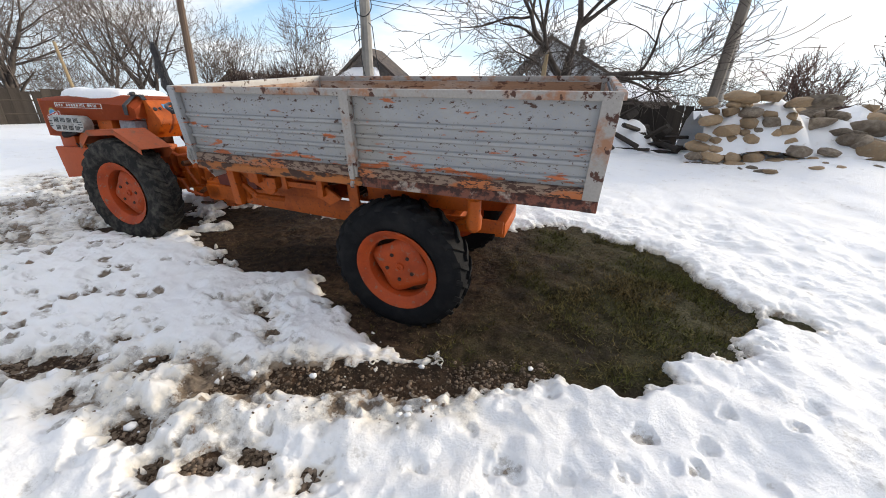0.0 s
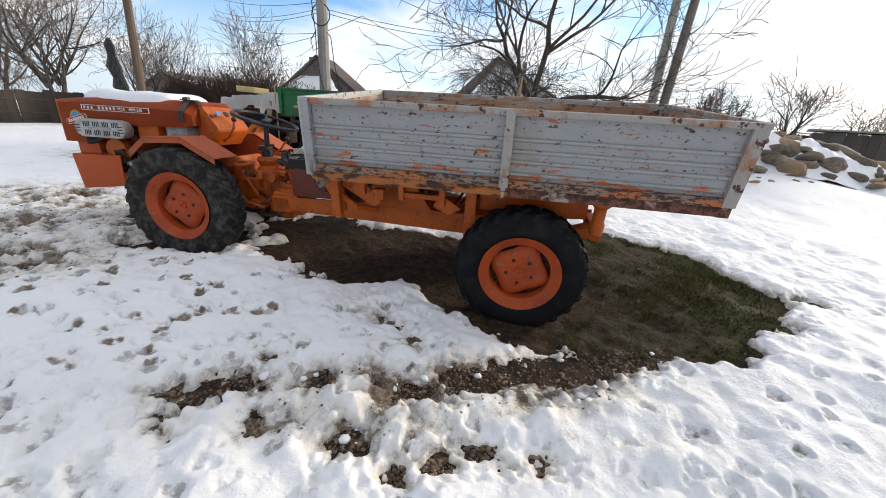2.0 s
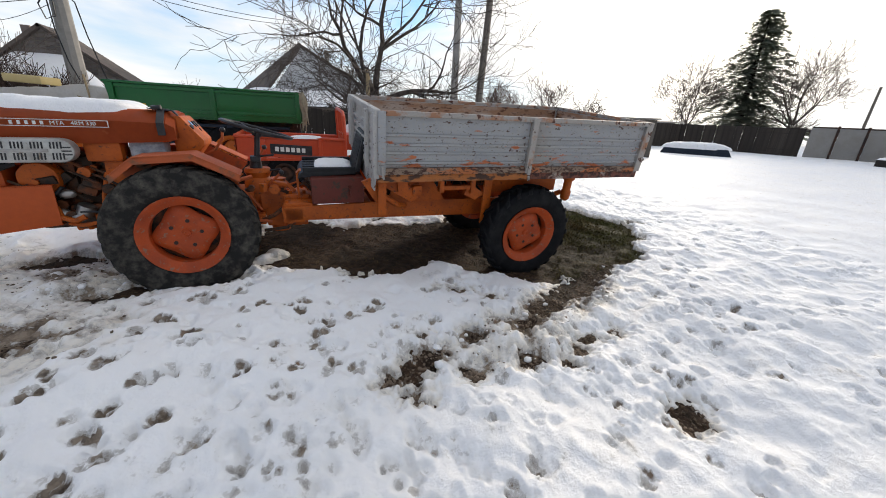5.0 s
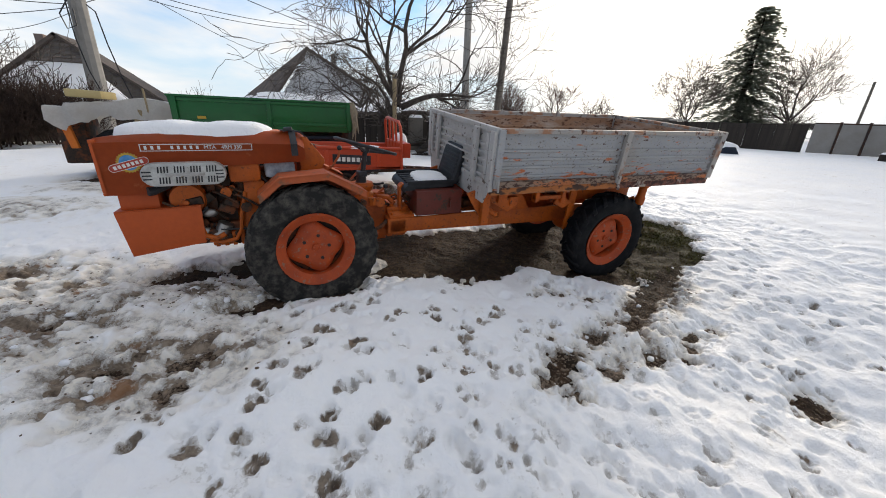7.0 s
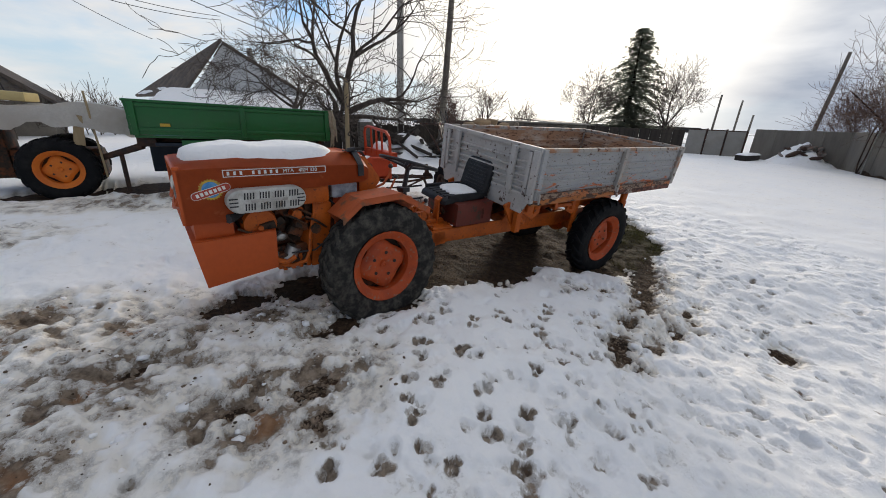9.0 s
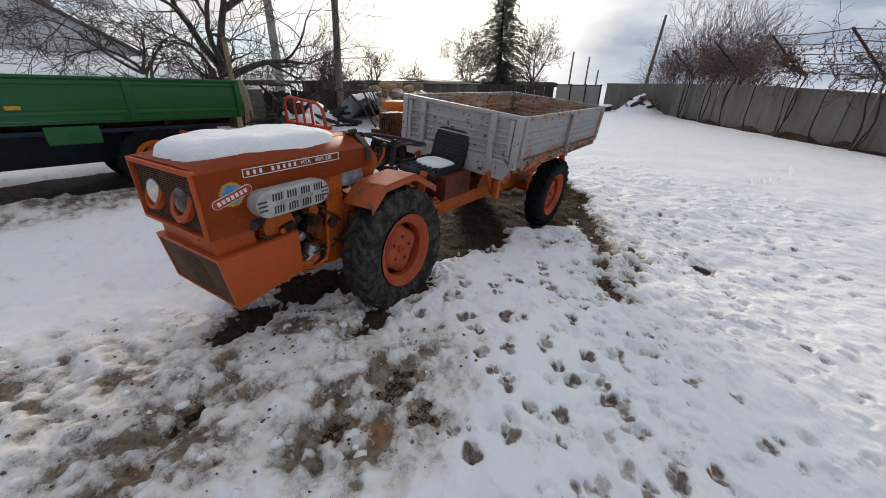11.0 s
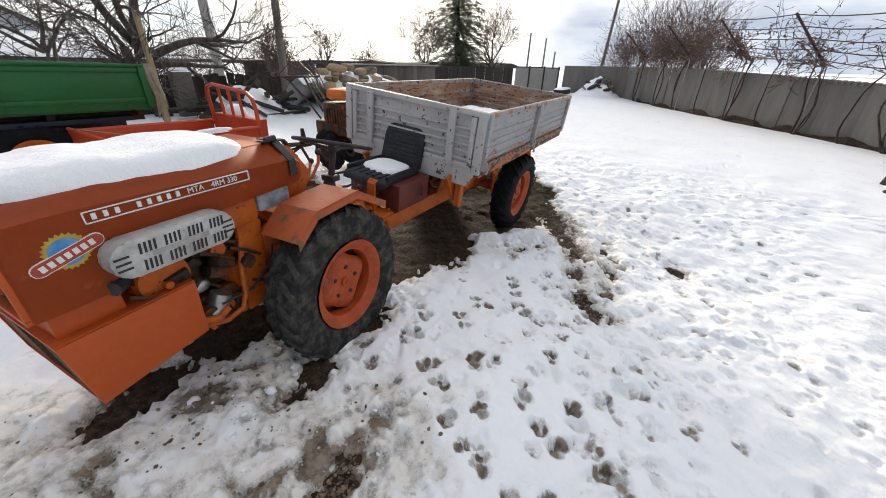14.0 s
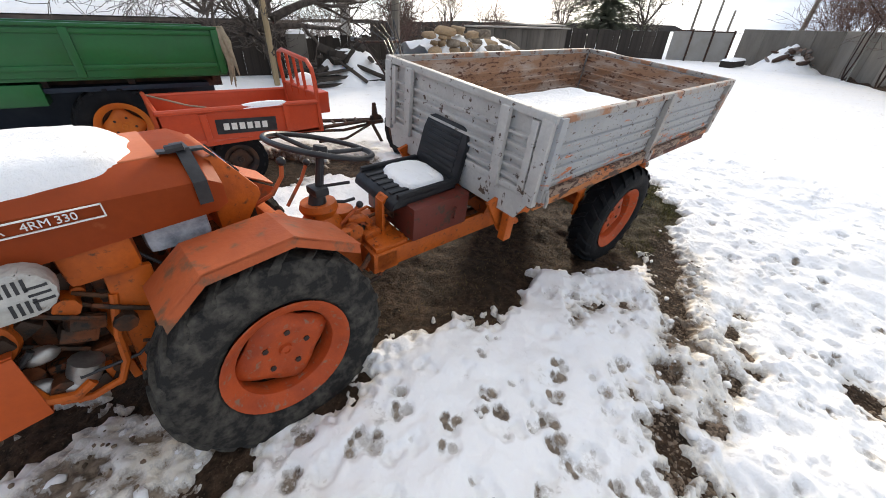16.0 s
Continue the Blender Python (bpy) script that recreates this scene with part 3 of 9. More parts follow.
# smooth random fields on arrays
def lattice(ix, iy, seed):
    h = (ix * 374761393 + iy * 668265263 + seed * 974711) & 0x7FFFFFFF
    h = ((h ^ (h >> 13)) * 1274126177) & 0x7FFFFFFF
    return ((h ^ (h >> 16)) & 0xFFFF) / 65535.0


def vnoise(x, y, seed):
    ix, iy = np.floor(x).astype(np.int64), np.floor(y).astype(np.int64)
    fx, fy = x - ix, y - iy
    fx, fy = fx * fx * (3 - 2 * fx), fy * fy * (3 - 2 * fy)
    a, b, c, d = lattice(ix, iy, seed), lattice(ix + 1, iy, seed), lattice(ix, iy + 1, seed), lattice(ix + 1, iy + 1, seed)
    return (a * (1 - fx) + b * fx) * (1 - fy) + (c * (1 - fx) + d * fx) * fy


def fbm(x, y, seed, octaves=4):
    s, amp, tot = 0.0, 1.0, 0.0
    for o in range(octaves):
        s = s + amp * vnoise(x * 2 ** o + 17.3 * o, y * 2 ** o - 9.1 * o, seed + o)
        tot += amp
        amp *= 0.5
    return s / tot - 0.5

# ---- ground and snow ----
GC = (0.0578, -0.1789, 0.388, -0.0147, 0.0804, 0.0481, 0.0838, -0.3096)
HUMPS = ((6.5, 7.5, 3.0, 0.3), (5.9, 5.7, 1.5, 0.22), (-0.7, -0.6, 1.0, 0.07), (1.4, -1.5, 0.9, -0.07), (1.3, 0.3, 0.9, -0.06), (-1.2, -0.6, 0.6, 0.02), (0.8, -0.1, 0.5, 0.04))


def ground_z(x, y):
    """The yard slopes gently and flattens out with distance."""
    u, v = np.tanh(np.asarray(x, float) / 5), np.tanh(np.asarray(y, float) / 5)
    z = GC[0] + GC[1] * u + GC[2] * v + GC[3] * u * v + GC[4] * u * u + GC[5] * v * v + GC[6] * u * v * v + GC[7] * u * u * v
    for a, b, r, h in HUMPS:
        z = z + h * np.exp(-((x - a) ** 2 + (y - b) ** 2) / r ** 2)
    return z


# bare ground: ellipses of centre x, y, half lengths, turn in degrees
BARE_OUTLINE = ((-0.95, 0.72), (-0.72, 0.42), (-0.2, 0.15), (0.12, 0.10), (0.5, 0.34), (0.9, 0.09), (1.15, -0.02), (1.85, -0.04), (2.2, 0.08), (2.55, 0.09), (3.0, 0.42), (3.38, 0.95), (3.25, 1.36),
                (2.8, 1.85), (2.05, 2.02), (1.45, 1.72), (0.95, 1.40), (0.6, 1.36), (0.3, 1.50), (0.0, 1.30), (-0.35, 1.40), (-0.6, 1.46), (-0.95, 1.30), (-1.2, 1.0))
BARE_TRUCK = ((1.55, -0.22, 0.42, 0.13, 22), (1.98, -0.04, 0.25, 0.10, 25), (1.10, -0.45, 0.20, 0.10, 18), (0.86, -0.60, 0.17, 0.07, 15), (3.55, 1.0, 0.12, 0.08, 0), (3.05, 0.5, 0.14, 0.06, 30))
BARE_SMALL = ((0.02, -0.86, 0.17, 0.09, 30), (0.10, -0.64, 0.06, 0.04, 10), (0.40, -0.70, 0.09, 0.08, 40), (0.68, -0.60, 0.09, 0.05, 20), (0.66, -0.93, 0.10, 0.06, 10), (1.20, -0.82, 0.08, 0.05, 0),
              (1.02, -0.94, 0.07, 0.05, 20), (1.27, -1.47, 0.15, 0.10, 10), (0.28, -0.98, 0.06, 0.04, 0), (0.88, -1.00, 0.06, 0.05, 0), (1.45, -0.80, 0.06, 0.05, 0), (0.74, -0.28, 0.05, 0.04, 0),
              (-0.06, -1.07, 0.07, 0.03, 0), (0.52, -0.15, 0.07, 0.03, 0), (0.36, -0.14, 0.05, 0.03, 30), (-0.18, -0.95, 0.08, 0.06, 60))
BARE_FRONT = ((-2.05, 0.72, 0.25, 0.12, 10), (-1.55, 0.20, 0.20, 0.08, 20), (-1.1, 0.22, 0.20, 0.09, 0), (-2.22, 0.70, 0.12, 0.08, 0), (-1.6, 0.80, 0.3, 0.2, 0),
              (-1.88, -0.30, 0.10, 0.06, 10), (-1.92, -0.50, 0.06, 0.05, 0), (-2.25, -0.26, 0.10, 0.05, 20), (-2.6, 0.24, 0.12, 0.04, 30), (-1.2, 0.55, 0.3, 0.2, 0))
# scraps of snow left on the bare ground under the machine
SNOW_ISLES = ((-0.80, 0.60, 0.15, 0.10, 30), (0.35, 1.42, 0.26, 0.09, 0), (-0.25, 1.52, 0.16, 0.09, 0), (1.25, 1.45, 0.10, 0.05, 0))
BARE_FAR = ((-3.6, 4.3, 0.6, 0.25, 0), (-1.6, 4.45, 1.7, 0.55, 0), (-0.6, 3.0, 0.5, 0.3, 0), 
            (-0.4, 2.75, 0.45, 0.25, 0), (0.35, 2.6, 0.3, 0.3, 0), (-9.0, 9.5, 2.6, 0.35, 0))
MUDDY = ((-2.0, -0.3, 0.60, 0.36, 0), (-2.7, 0.15, 0.65, 0.40, 20), (-3.1, -0.2, 0.5, 0.35, 0), (-3.2, 0.8, 0.8, 0.4, 0), (0.6, -0.75, 0.5, 0.2, 15), (-4.5, 2.6, 1.2, 0.5, 0), 
         (1.4, -0.40, 0.5, 0.2, 15), (-1.8, 0.35, 0.35, 0.25, 0), (-0.2, 3.0, 0.9, 0.5, 0), (-2.4, 3.6, 1.6, 0.4, 0))


def ellipse_field(x, y, e):
    a, b, ra, rb, turn = e
    c, s = math.cos(radians(turn)), math.sin(radians(turn))
    u, v = ((x - a) * c + (y - b) * s) / ra, (-(x - a) * s + (y - b) * c) / rb
    return np.sqrt(u * u + v * v)


def axis_points(lo, hi, step, ends):
    """Even steps in the middle, then wider and wider ones out to the ends."""
    mid = np.arange(lo, hi + step / 2, step)
    out = []
    for edge, sign, end in ((hi, 1, ends), (lo, -1, ends)):
        p, d, side = edge, step, []
        while abs(p) < end:
            d *= 1.065
            p += sign * d
            side.append(p)
        out.append(side)
    return np.concatenate([out[1][::-1], mid, out[0]])


def sheet(name, xs, ys, z, material, attr=None, prints=None):
    nx, ny = len(xs), len(ys)
    gx, gy = np.meshgrid(xs, ys)
    co = np.stack([gx, gy, z], -1).reshape(-1, 3)
    i = (np.arange(ny - 1)[:, None] * nx + np.arange(nx - 1)[None, :]).ravel()
    quads = np.stack([i, i + 1, i + 1 + nx, i + nx], -1)
    me = bpy.data.meshes.new(name)
    me.vertices.add(len(co)), me.loops.add(quads.size), me.polygons.add(len(quads))
    me.vertices.foreach_set("co", co.ravel())
    me.loops.foreach_set("vertex_index", quads.ravel())
    me.polygons.foreach_set("loop_start", np.arange(0, quads.size, 4))
    me.polygons.foreach_set("use_smooth", np.ones(len(quads), bool))
    me.update(calc_edges=True)
    if attr is not None:
        a = me.attributes.new("soil", "FLOAT", "POINT")
        a.data.foreach_set("value", attr.ravel().astype(np.float32))
    if prints is not None:
        a = me.attributes.new("prints", "FLOAT", "POINT")
        a.data.foreach_set("value", prints.ravel().astype(np.float32))
    me.materials.append(material)
    return new(name, me)


def outline_depth(x, y, poly):
    """Distance to a closed outline, negative inside."""
    best, inside = np.full(np.shape(x), 99.0), np.zeros(np.shape(x), bool)
    for (ax, ay), (bx, by) in zip(poly, poly[1:] + poly[:1]):
        t = np.clip(((x - ax) * (bx - ax) + (y - ay) * (by - ay)) / ((bx - ax) ** 2 + (by - ay) ** 2), 0, 1)
        best = np.minimum(best, np.hypot(x - ax - t * (bx - ax), y - ay - t * (by - ay)))
        inside ^= ((ay > y) != (by > y)) & (x < (bx - ax) * (y - ay) / (by - ay + 1e-9) + ax)
    return np.where(inside, -best, best)


def bare_depth(x, y):
    """Below 0 inside the bare ground, with a ragged edge."""
    d = outline_depth(x, y, BARE_OUTLINE)
    for e in BARE_FAR:
        d = np.minimum(d, (ellipse_field(x, y, e) - 1) * min(e[2], e[3]))
    d = d + near * (0.34 * fbm(x * 3.4, y * 3.4, 21, 4) + 0.18 * fbm(x * 15, y * 15, 31, 3))
    s = np.full(np.shape(x), 9.0)
    for e in BARE_TRUCK + BARE_SMALL + BARE_FRONT:
        s = np.minimum(s, (ellipse_field(x, y, e) - 1) * min(e[2], e[3]))
    s = s + near * (0.06 * fbm(x * 9, y * 9, 23, 4) + 0.12 * fbm(x * 26, y * 26, 33, 3)) + 0.012
    d = np.minimum(d, s)
    for e in SNOW_ISLES:
        d = np.maximum(d, (1 - ellipse_field(x, y, e)) * min(e[2], e[3]) + near * 0.09 * fbm(x * 12, y * 12, 27, 3))
    return d


rng = np.random.RandomState(5)
xs, ys = axis_points(-3.5, 4.3, 0.0105, 1800), axis_points(-2.5, 2.3, 0.0105, 1800)
GX, GY = np.meshgrid(xs, ys)
near = np.exp(-((GX / 9) ** 2 + (GY / 9) ** 2))
base_z = ground_z(GX, GY)
# no relief finer than the sheet can carry
spacing = np.maximum(np.gradient(xs)[None, :], np.gradient(ys)[:, None])
finest, fine, coarse = np.clip(1.6 - spacing * 20, 0, 1), np.clip(1.6 - spacing * 9, 0, 1), np.clip(1.6 - spacing * 2.5, 0, 1)
soil_z = base_z + near * (0.05 * fine * fbm(GX * 2.2, GY * 2.2, 3, 3) + 0.042 * finest * fbm(GX * 9, GY * 9, 8, 4))
turf = np.clip((GX - 1.5) / 1.1 + 1.5 * fbm(GX * 2.4, GY * 2.4, 63, 4), 0, 0.9) * np.clip((GY + 0.12) / 0.25, 0, 1)
soil = sheet("ground", xs[::2], ys[::2], soil_z[::2, ::2], SOIL, turf[::2, ::2])
tagged(soil, "dark wet soil with flattened winter grass", "ground", kind="structure")

depth = bare_depth(GX, GY)
thick = np.clip(depth * 0.55, -0.05, 0.05) + 0.010 + 0.060 * fbm(GX * 1.3, GY * 1.3, 41, 2) * coarse + 0.060 * fbm(GX * 4, GY * 4, 47, 2) * fine + 0.034 * finest * fbm(GX * 8.5, GY * 8.5, 49, 2)
thick = np.where(depth < 0, np.minimum(thick, depth * 0.6 - 0.004), thick)


dirt = np.zeros_like(GX)


def press(px, py, r, d, squash, turn, edge=2.6):
    """A print or melt hole pressed into the snow; a higher edge gives a flatter floor and a steeper rim."""
    i0, i1 = np.searchsorted(xs, px - 2.2 * r), np.searchsorted(xs, px + 2.2 * r)
    j0, j1 = np.searchsorted(ys, py - 2.2 * r), np.searchsorted(ys, py + 2.2 * r)
    X, Y = GX[j0:j1, i0:i1], GY[j0:j1, i0:i1]
    c, s = math.cos(turn), math.sin(turn)
    u, v = ((X - px) * c + (Y - py) * s) / (r * squash), (-(X - px) * s + (Y - py) * c) / r
    q = u * u + v * v
    thick[j0:j1, i0:i1] -= d * np.exp(-q ** edge) - 0.10 * d * np.exp(-((np.sqrt(q) - 1.45) ** 2) * 6)


def smudge(px, py, r, amount):
    """Mud and meltwater left in a print."""
    i0, i1 = np.searchsorted(xs, px - 2 * r), np.searchsorted(xs, px + 2 * r)
    j0, j1 = np.searchsorted(ys, py - 2 * r), np.searchsorted(ys, py + 2 * r)
    q = ((GX[j0:j1, i0:i1] - px) ** 2 + (GY[j0:j1, i0:i1] - py) ** 2) / (r * r)
    dirt[j0:j1, i0:i1] = np.maximum(dirt[j0:j1, i0:i1], amount * np.exp(-q ** 3))


def paw(px, py, a, size, depth, mud):
    """A dog's print: the pad and four toes, each pressed to its own depth, some through to the mud."""
    blobs = [(-0.012, 0.0, 0.027)] + [(0.030 * math.cos(t), 0.030 * math.sin(t), 0.0165) for t in (-0.95, -0.32, 0.32, 0.95)]
    c, s = math.cos(a), math.sin(a)
    for u, v, r in blobs:
        u, v, r = u * size + rng.uniform(-0.004, 0.004), v * size + rng.uniform(-0.004, 0.004), r * size * rng.uniform(0.85, 1.15)
        x, y = px + u * c - v * s, py + u * s + v * c
        press(x, y, r, depth * rng.uniform(0.7, 1.25), rng.uniform(0.95, 1.3), a + rng.uniform(-0.5, 0.5), 3.2)
        smudge(x, y, r * rng.uniform(0.8, 1.15), np.clip(mud + rng.uniform(-0.4, 0.3), 0, 1))


def open_yard(px, py):
    return not (-2.4 < px < 3.2 and 0.15 < py < 1.9)


count = 0
while count < 260:
    px, py = rng.uniform(-4.6, 6.8), rng.uniform(-3.5, 3.2)
    busy = math.exp(-(((px + 0.4) / 2.4) ** 2 + ((py + 0.7) / 1.1) ** 2))
    if rng.uniform() > 0.14 + 0.86 * busy or not open_yard(px, py):
        continue
    count += 1
    r = rng.uniform(0.014, 0.036)
    deep, mud = rng.uniform(0.008, 0.026) * (0.4 + 0.8 * busy), rng.uniform(-0.3, 0.8) * (0.3 + 0.7 * busy)
    for k in range(rng.randint(1, 4)):
        x, y = px + r * rng.uniform(-1.1, 1.1), py + r * rng.uniform(-1.1, 1.1)
        press(x, y, r * rng.uniform(0.5, 1.0), deep, rng.uniform(1.0, 2.2), rng.uniform(0, 3.14))
        smudge(x, y, r * rng.uniform(0.4, 0.8), np.clip(mud + rng.uniform(-0.3, 0.3), 0, 1))
for trail in range(105):
    px, py, a = rng.uniform(-4.2, 5.5), rng.uniform(-3.2, 0.2), rng.uniform(0, 6.28)
    if trail < 74:
        px, py = rng.uniform(-2.3, 2.0), rng.uniform(-1.9, -0.1)
    for step in range(rng.randint(5, 13)):
        a += rng.uniform(-0.25, 0.25)
        px, py = px + 0.20 * math.cos(a), py + 0.20 * math.sin(a)
        if not open_yard(px, py):
            break
        side = 0.05 * (1 if step % 2 else -1)
        busy = math.exp(-(((px + 0.2) / 2.2) ** 2 + ((py + 0.7) / 0.9) ** 2))
        paw(px - side * math.sin(a), py + side * math.cos(a), a, rng.uniform(0.85, 1.25), rng.uniform(0.010, 0.022), np.clip(rng.uniform(-0.35, 0.62) + 0.30 * busy, 0, 1))
muddy = np.zeros_like(GX)
for e in MUDDY:
    muddy = np.maximum(muddy, np.clip(1.4 - ellipse_field(GX, GY, e), 0, 1))
slush = fbm(GX * 11, GY * 11, 51, 3)
clods = fbm(GX * 27, GY * 27, 53, 2)
thick += muddy * finest * (0.060 * slush + 0.050 * np.clip(clods, -0.16, 0.22)) + near * finest * (0.010 * fbm(GX * 22, GY * 22, 57, 2) + 0.016 * slush) + 0.045 * np.clip(dirt, 0, 1) * fbm(GX * 42, GY * 42, 59, 2)
snow_z = soil_z * 0.35 + base_z * 0.65 + thick
snow_z = np.where(depth > 0.0, np.maximum(snow_z, soil_z + np.minimum(0.004 + depth * 0.25, 0.010)), snow_z)
stain = np.clip(muddy * np.clip(1.15 - 3.0 * slush - 1.2 * clods, 0.35, 1.9) + np.clip(1 - depth / 0.05, 0, 1) * 0.9, 0, 1.6)
prints = np.clip(dirt * (0.75 + 0.9 * fbm(GX * 0.9, GY * 0.9, 71, 2)), 0, 1) * near
snow_sheet = sheet("snow_cover", xs, ys, snow_z, SNOW, stain, prints)
tagged(snow_sheet, "thin melting snow full of paw prints and muddy holes", "snow", kind="structure")


# grass blades, pebbles and crumbs of snow in the bare patch
SX, SY = xs[::2], ys[::2]


def soil_height(x, y):
    """Height of the soil sheet at scattered points."""
    i = np.clip(np.searchsorted(SX, x) - 1, 0, len(SX) - 2)
    j = np.clip(np.searchsorted(SY, y) - 1, 0, len(SY) - 2)
    fx, fy = (x - SX[i]) / (SX[i + 1] - SX[i]), (y - SY[j]) / (SY[j + 1] - SY[j])
    z = soil_z[::2, ::2]
    return (z[j, i] * (1 - fx) + z[j, i + 1] * fx) * (1 - fy) + (z[j + 1, i] * (1 - fx) + z[j + 1, i + 1] * fx) * fy


def stuff_mesh(name, co, tris, material, label, category, smooth=False):
    me = bpy.data.meshes.new(name)
    me.vertices.add(len(co)), me.loops.add(tris.size), me.polygons.add(len(tris))
    me.vertices.foreach_set("co", co.ravel())
    me.loops.foreach_set("vertex_index", tris.ravel())
    me.polygons.foreach_set("loop_start", np.arange(0, tris.size, 3))
    me.polygons.foreach_set("use_smooth", np.full(len(tris), smooth))
    me.update(calc_edges=True)
    me.materials.append(material)
    return tagged(new(name, me), label, category, kind="stuff")


def scatter_blades(name, material, count, label, box4, hmin, hmax, grow, seed):
    """Short blades in tufts inside the bare outline."""
    r2 = np.random.RandomState(seed)
    x, y = r2.uniform(box4[0], box4[1], count * 4), r2.uniform(box4[2], box4[3], count * 4)
    x, y = x + 0.02 * r2.randn(count * 4), y + 0.02 * r2.randn(count * 4)
    want = grow(x, y) + 0.9 * fbm(x * 6, y * 6, 88, 3) + 0.7 * fbm(x * 22, y * 22, 89, 2)
    ok = (outline_depth(x, y, BARE_OUTLINE) < 0.03) & (r2.uniform(0, 1, len(x)) < want)
    x, y = x[ok][:count], y[ok][:count]
    n = len(x)
    z = soil_height(x, y) - 0.004
    lean, t, h, w = r2.uniform(0.3, 2.2, n), r2.uniform(0, 6.283, n), r2.uniform(hmin, hmax, n), r2.uniform(0.0018, 0.0055, n)
    a = np.stack([x - w * np.sin(t), y + w * np.cos(t), z], -1)
    b = np.stack([x + w * np.sin(t), y - w * np.cos(t), z], -1)
    c = np.stack([x + np.cos(t) * h * lean, y + np.sin(t) * h * lean, z + h], -1)
    co = np.stack([a, b, c], 1).reshape(-1, 3)
    return stuff_mesh(name, co, np.arange(3 * n).reshape(-1, 3), material, label, "grass")


scatter_blades("grass", GRASS, 42000, "short flattened green and straw-coloured grass", (0.9, 3.7, -0.15, 2.1), 0.006, 0.034, lambda x, y: -0.34 + 0.75 * np.clip((x - 1.5) / 1.2, 0, 1) + 1.6 * fbm(x * 2.4, y * 2.4, 63, 4), 11)
scatter_blades("straw", STRAW, 8000, "dead straw trodden into the soil under the tractor", (-0.95, 3.6, -0.1, 2.0), 0.004, 0.022, lambda x, y: 0.35 + 0 * x, 12)


def scatter_lumps(name, material, count, spread, rmin, rmax, label, category, seed, lift, on_height=soil_height):
    r2 = np.random.RandomState(seed)
    unit = bmesh.new()
    bmesh.ops.create_icosphere(unit, subdivisions=1, radius=1)
    uv = np.array([v.co[:] for v in unit.verts])
    uf = np.array([[v.index for v in f.verts] for f in unit.faces])
    unit.free()
    e = np.array([spread[k] for k in r2.randint(len(spread), size=count)])
    a, q = r2.uniform(0, 6.283, count), np.sqrt(r2.uniform(0, 1.2, count))
    c, s = np.cos(np.radians(e[:, 4])), np.sin(np.radians(e[:, 4]))
    u, v = e[:, 2] * q * np.cos(a), e[:, 3] * q * np.sin(a)
    x, y = e[:, 0] + u * c - v * s, e[:, 1] + u * s + v * c
    r = rmin + (rmax - rmin) * r2.uniform(0, 1, count) ** 3
    p = uv[None] * (1 + r2.uniform(-0.25, 0.25, (count, len(uv), 1))) * r[:, None, None] * np.stack([r2.uniform(0.8, 1.4, count), r2.uniform(0.8, 1.4, count), r2.uniform(0.5, 0.8, count)], -1)[:, None, :]
    p = p + np.stack([x, y, on_height(x, y) + lift], -1)[:, None, :]
    tris = (uf[None] + (np.arange(count) * len(uv))[:, None, None]).reshape(-1, 3)
    return stuff_mesh(name, p.reshape(-1, 3), tris, material, label, category, True)


scatter_lumps("pebbles", GRAVEL, 7000, BARE_TRUCK[:4] + BARE_TRUCK[:4] + BARE_SMALL + BARE_FRONT[5:8], 0.002, 0.011, "small muddy pebbles lying in the bare strips", "gravel", 3, 0.001)
scatter_lumps("snow_crumbs", SNOW, 25, BARE_TRUCK[:4] + BARE_SMALL[:5], 0.004, 0.022, "loose crumbs of snow along the melting edge", "snow", 4, 0.008)


def snow_height(x, y):
    """Height of the snow sheet at scattered points, to the nearest grid point."""
    return snow_z[np.clip(np.searchsorted(ys, y), 0, len(ys) - 1), np.clip(np.searchsorted(xs, x), 0, len(xs) - 1)]


SLUSHY = MUDDY[:5] + MUDDY[6:8]
scatter_lumps("snow_lumps", SNOW, 170, SLUSHY, 0.008, 0.030, "broken lumps of crusted snow kicked up round the tractor", "snow", 14, -0.004, snow_height)
scatter_lumps("mud_clods", GRAVEL, 900, SLUSHY, 0.002, 0.010, "small clods of mud lying on the dirty snow", "mud", 15, 0.001, snow_height)

# ---- the orange articulated tractor with its tipping bed ----
FRONT = pose(-1.24, 0.755, 0, 0, 0, 4)
REAR = pose(1.27, 0.745, 0.413, 6.3, 0, 0)
WHEEL_R = 0.405
tractor = thing("articulated_tractor", "orange articulated farm tractor with a worn silver tipping bed", "tractor")


def front(name, bm, material, parent=tractor, label="", sharp=35):
    return part(name, moved(bm, FRONT), material, parent, label, sharp)


def rear(name, bm, material, parent=tractor, label="", sharp=35):
    return part(name, moved(bm, REAR), material, parent, label, sharp)


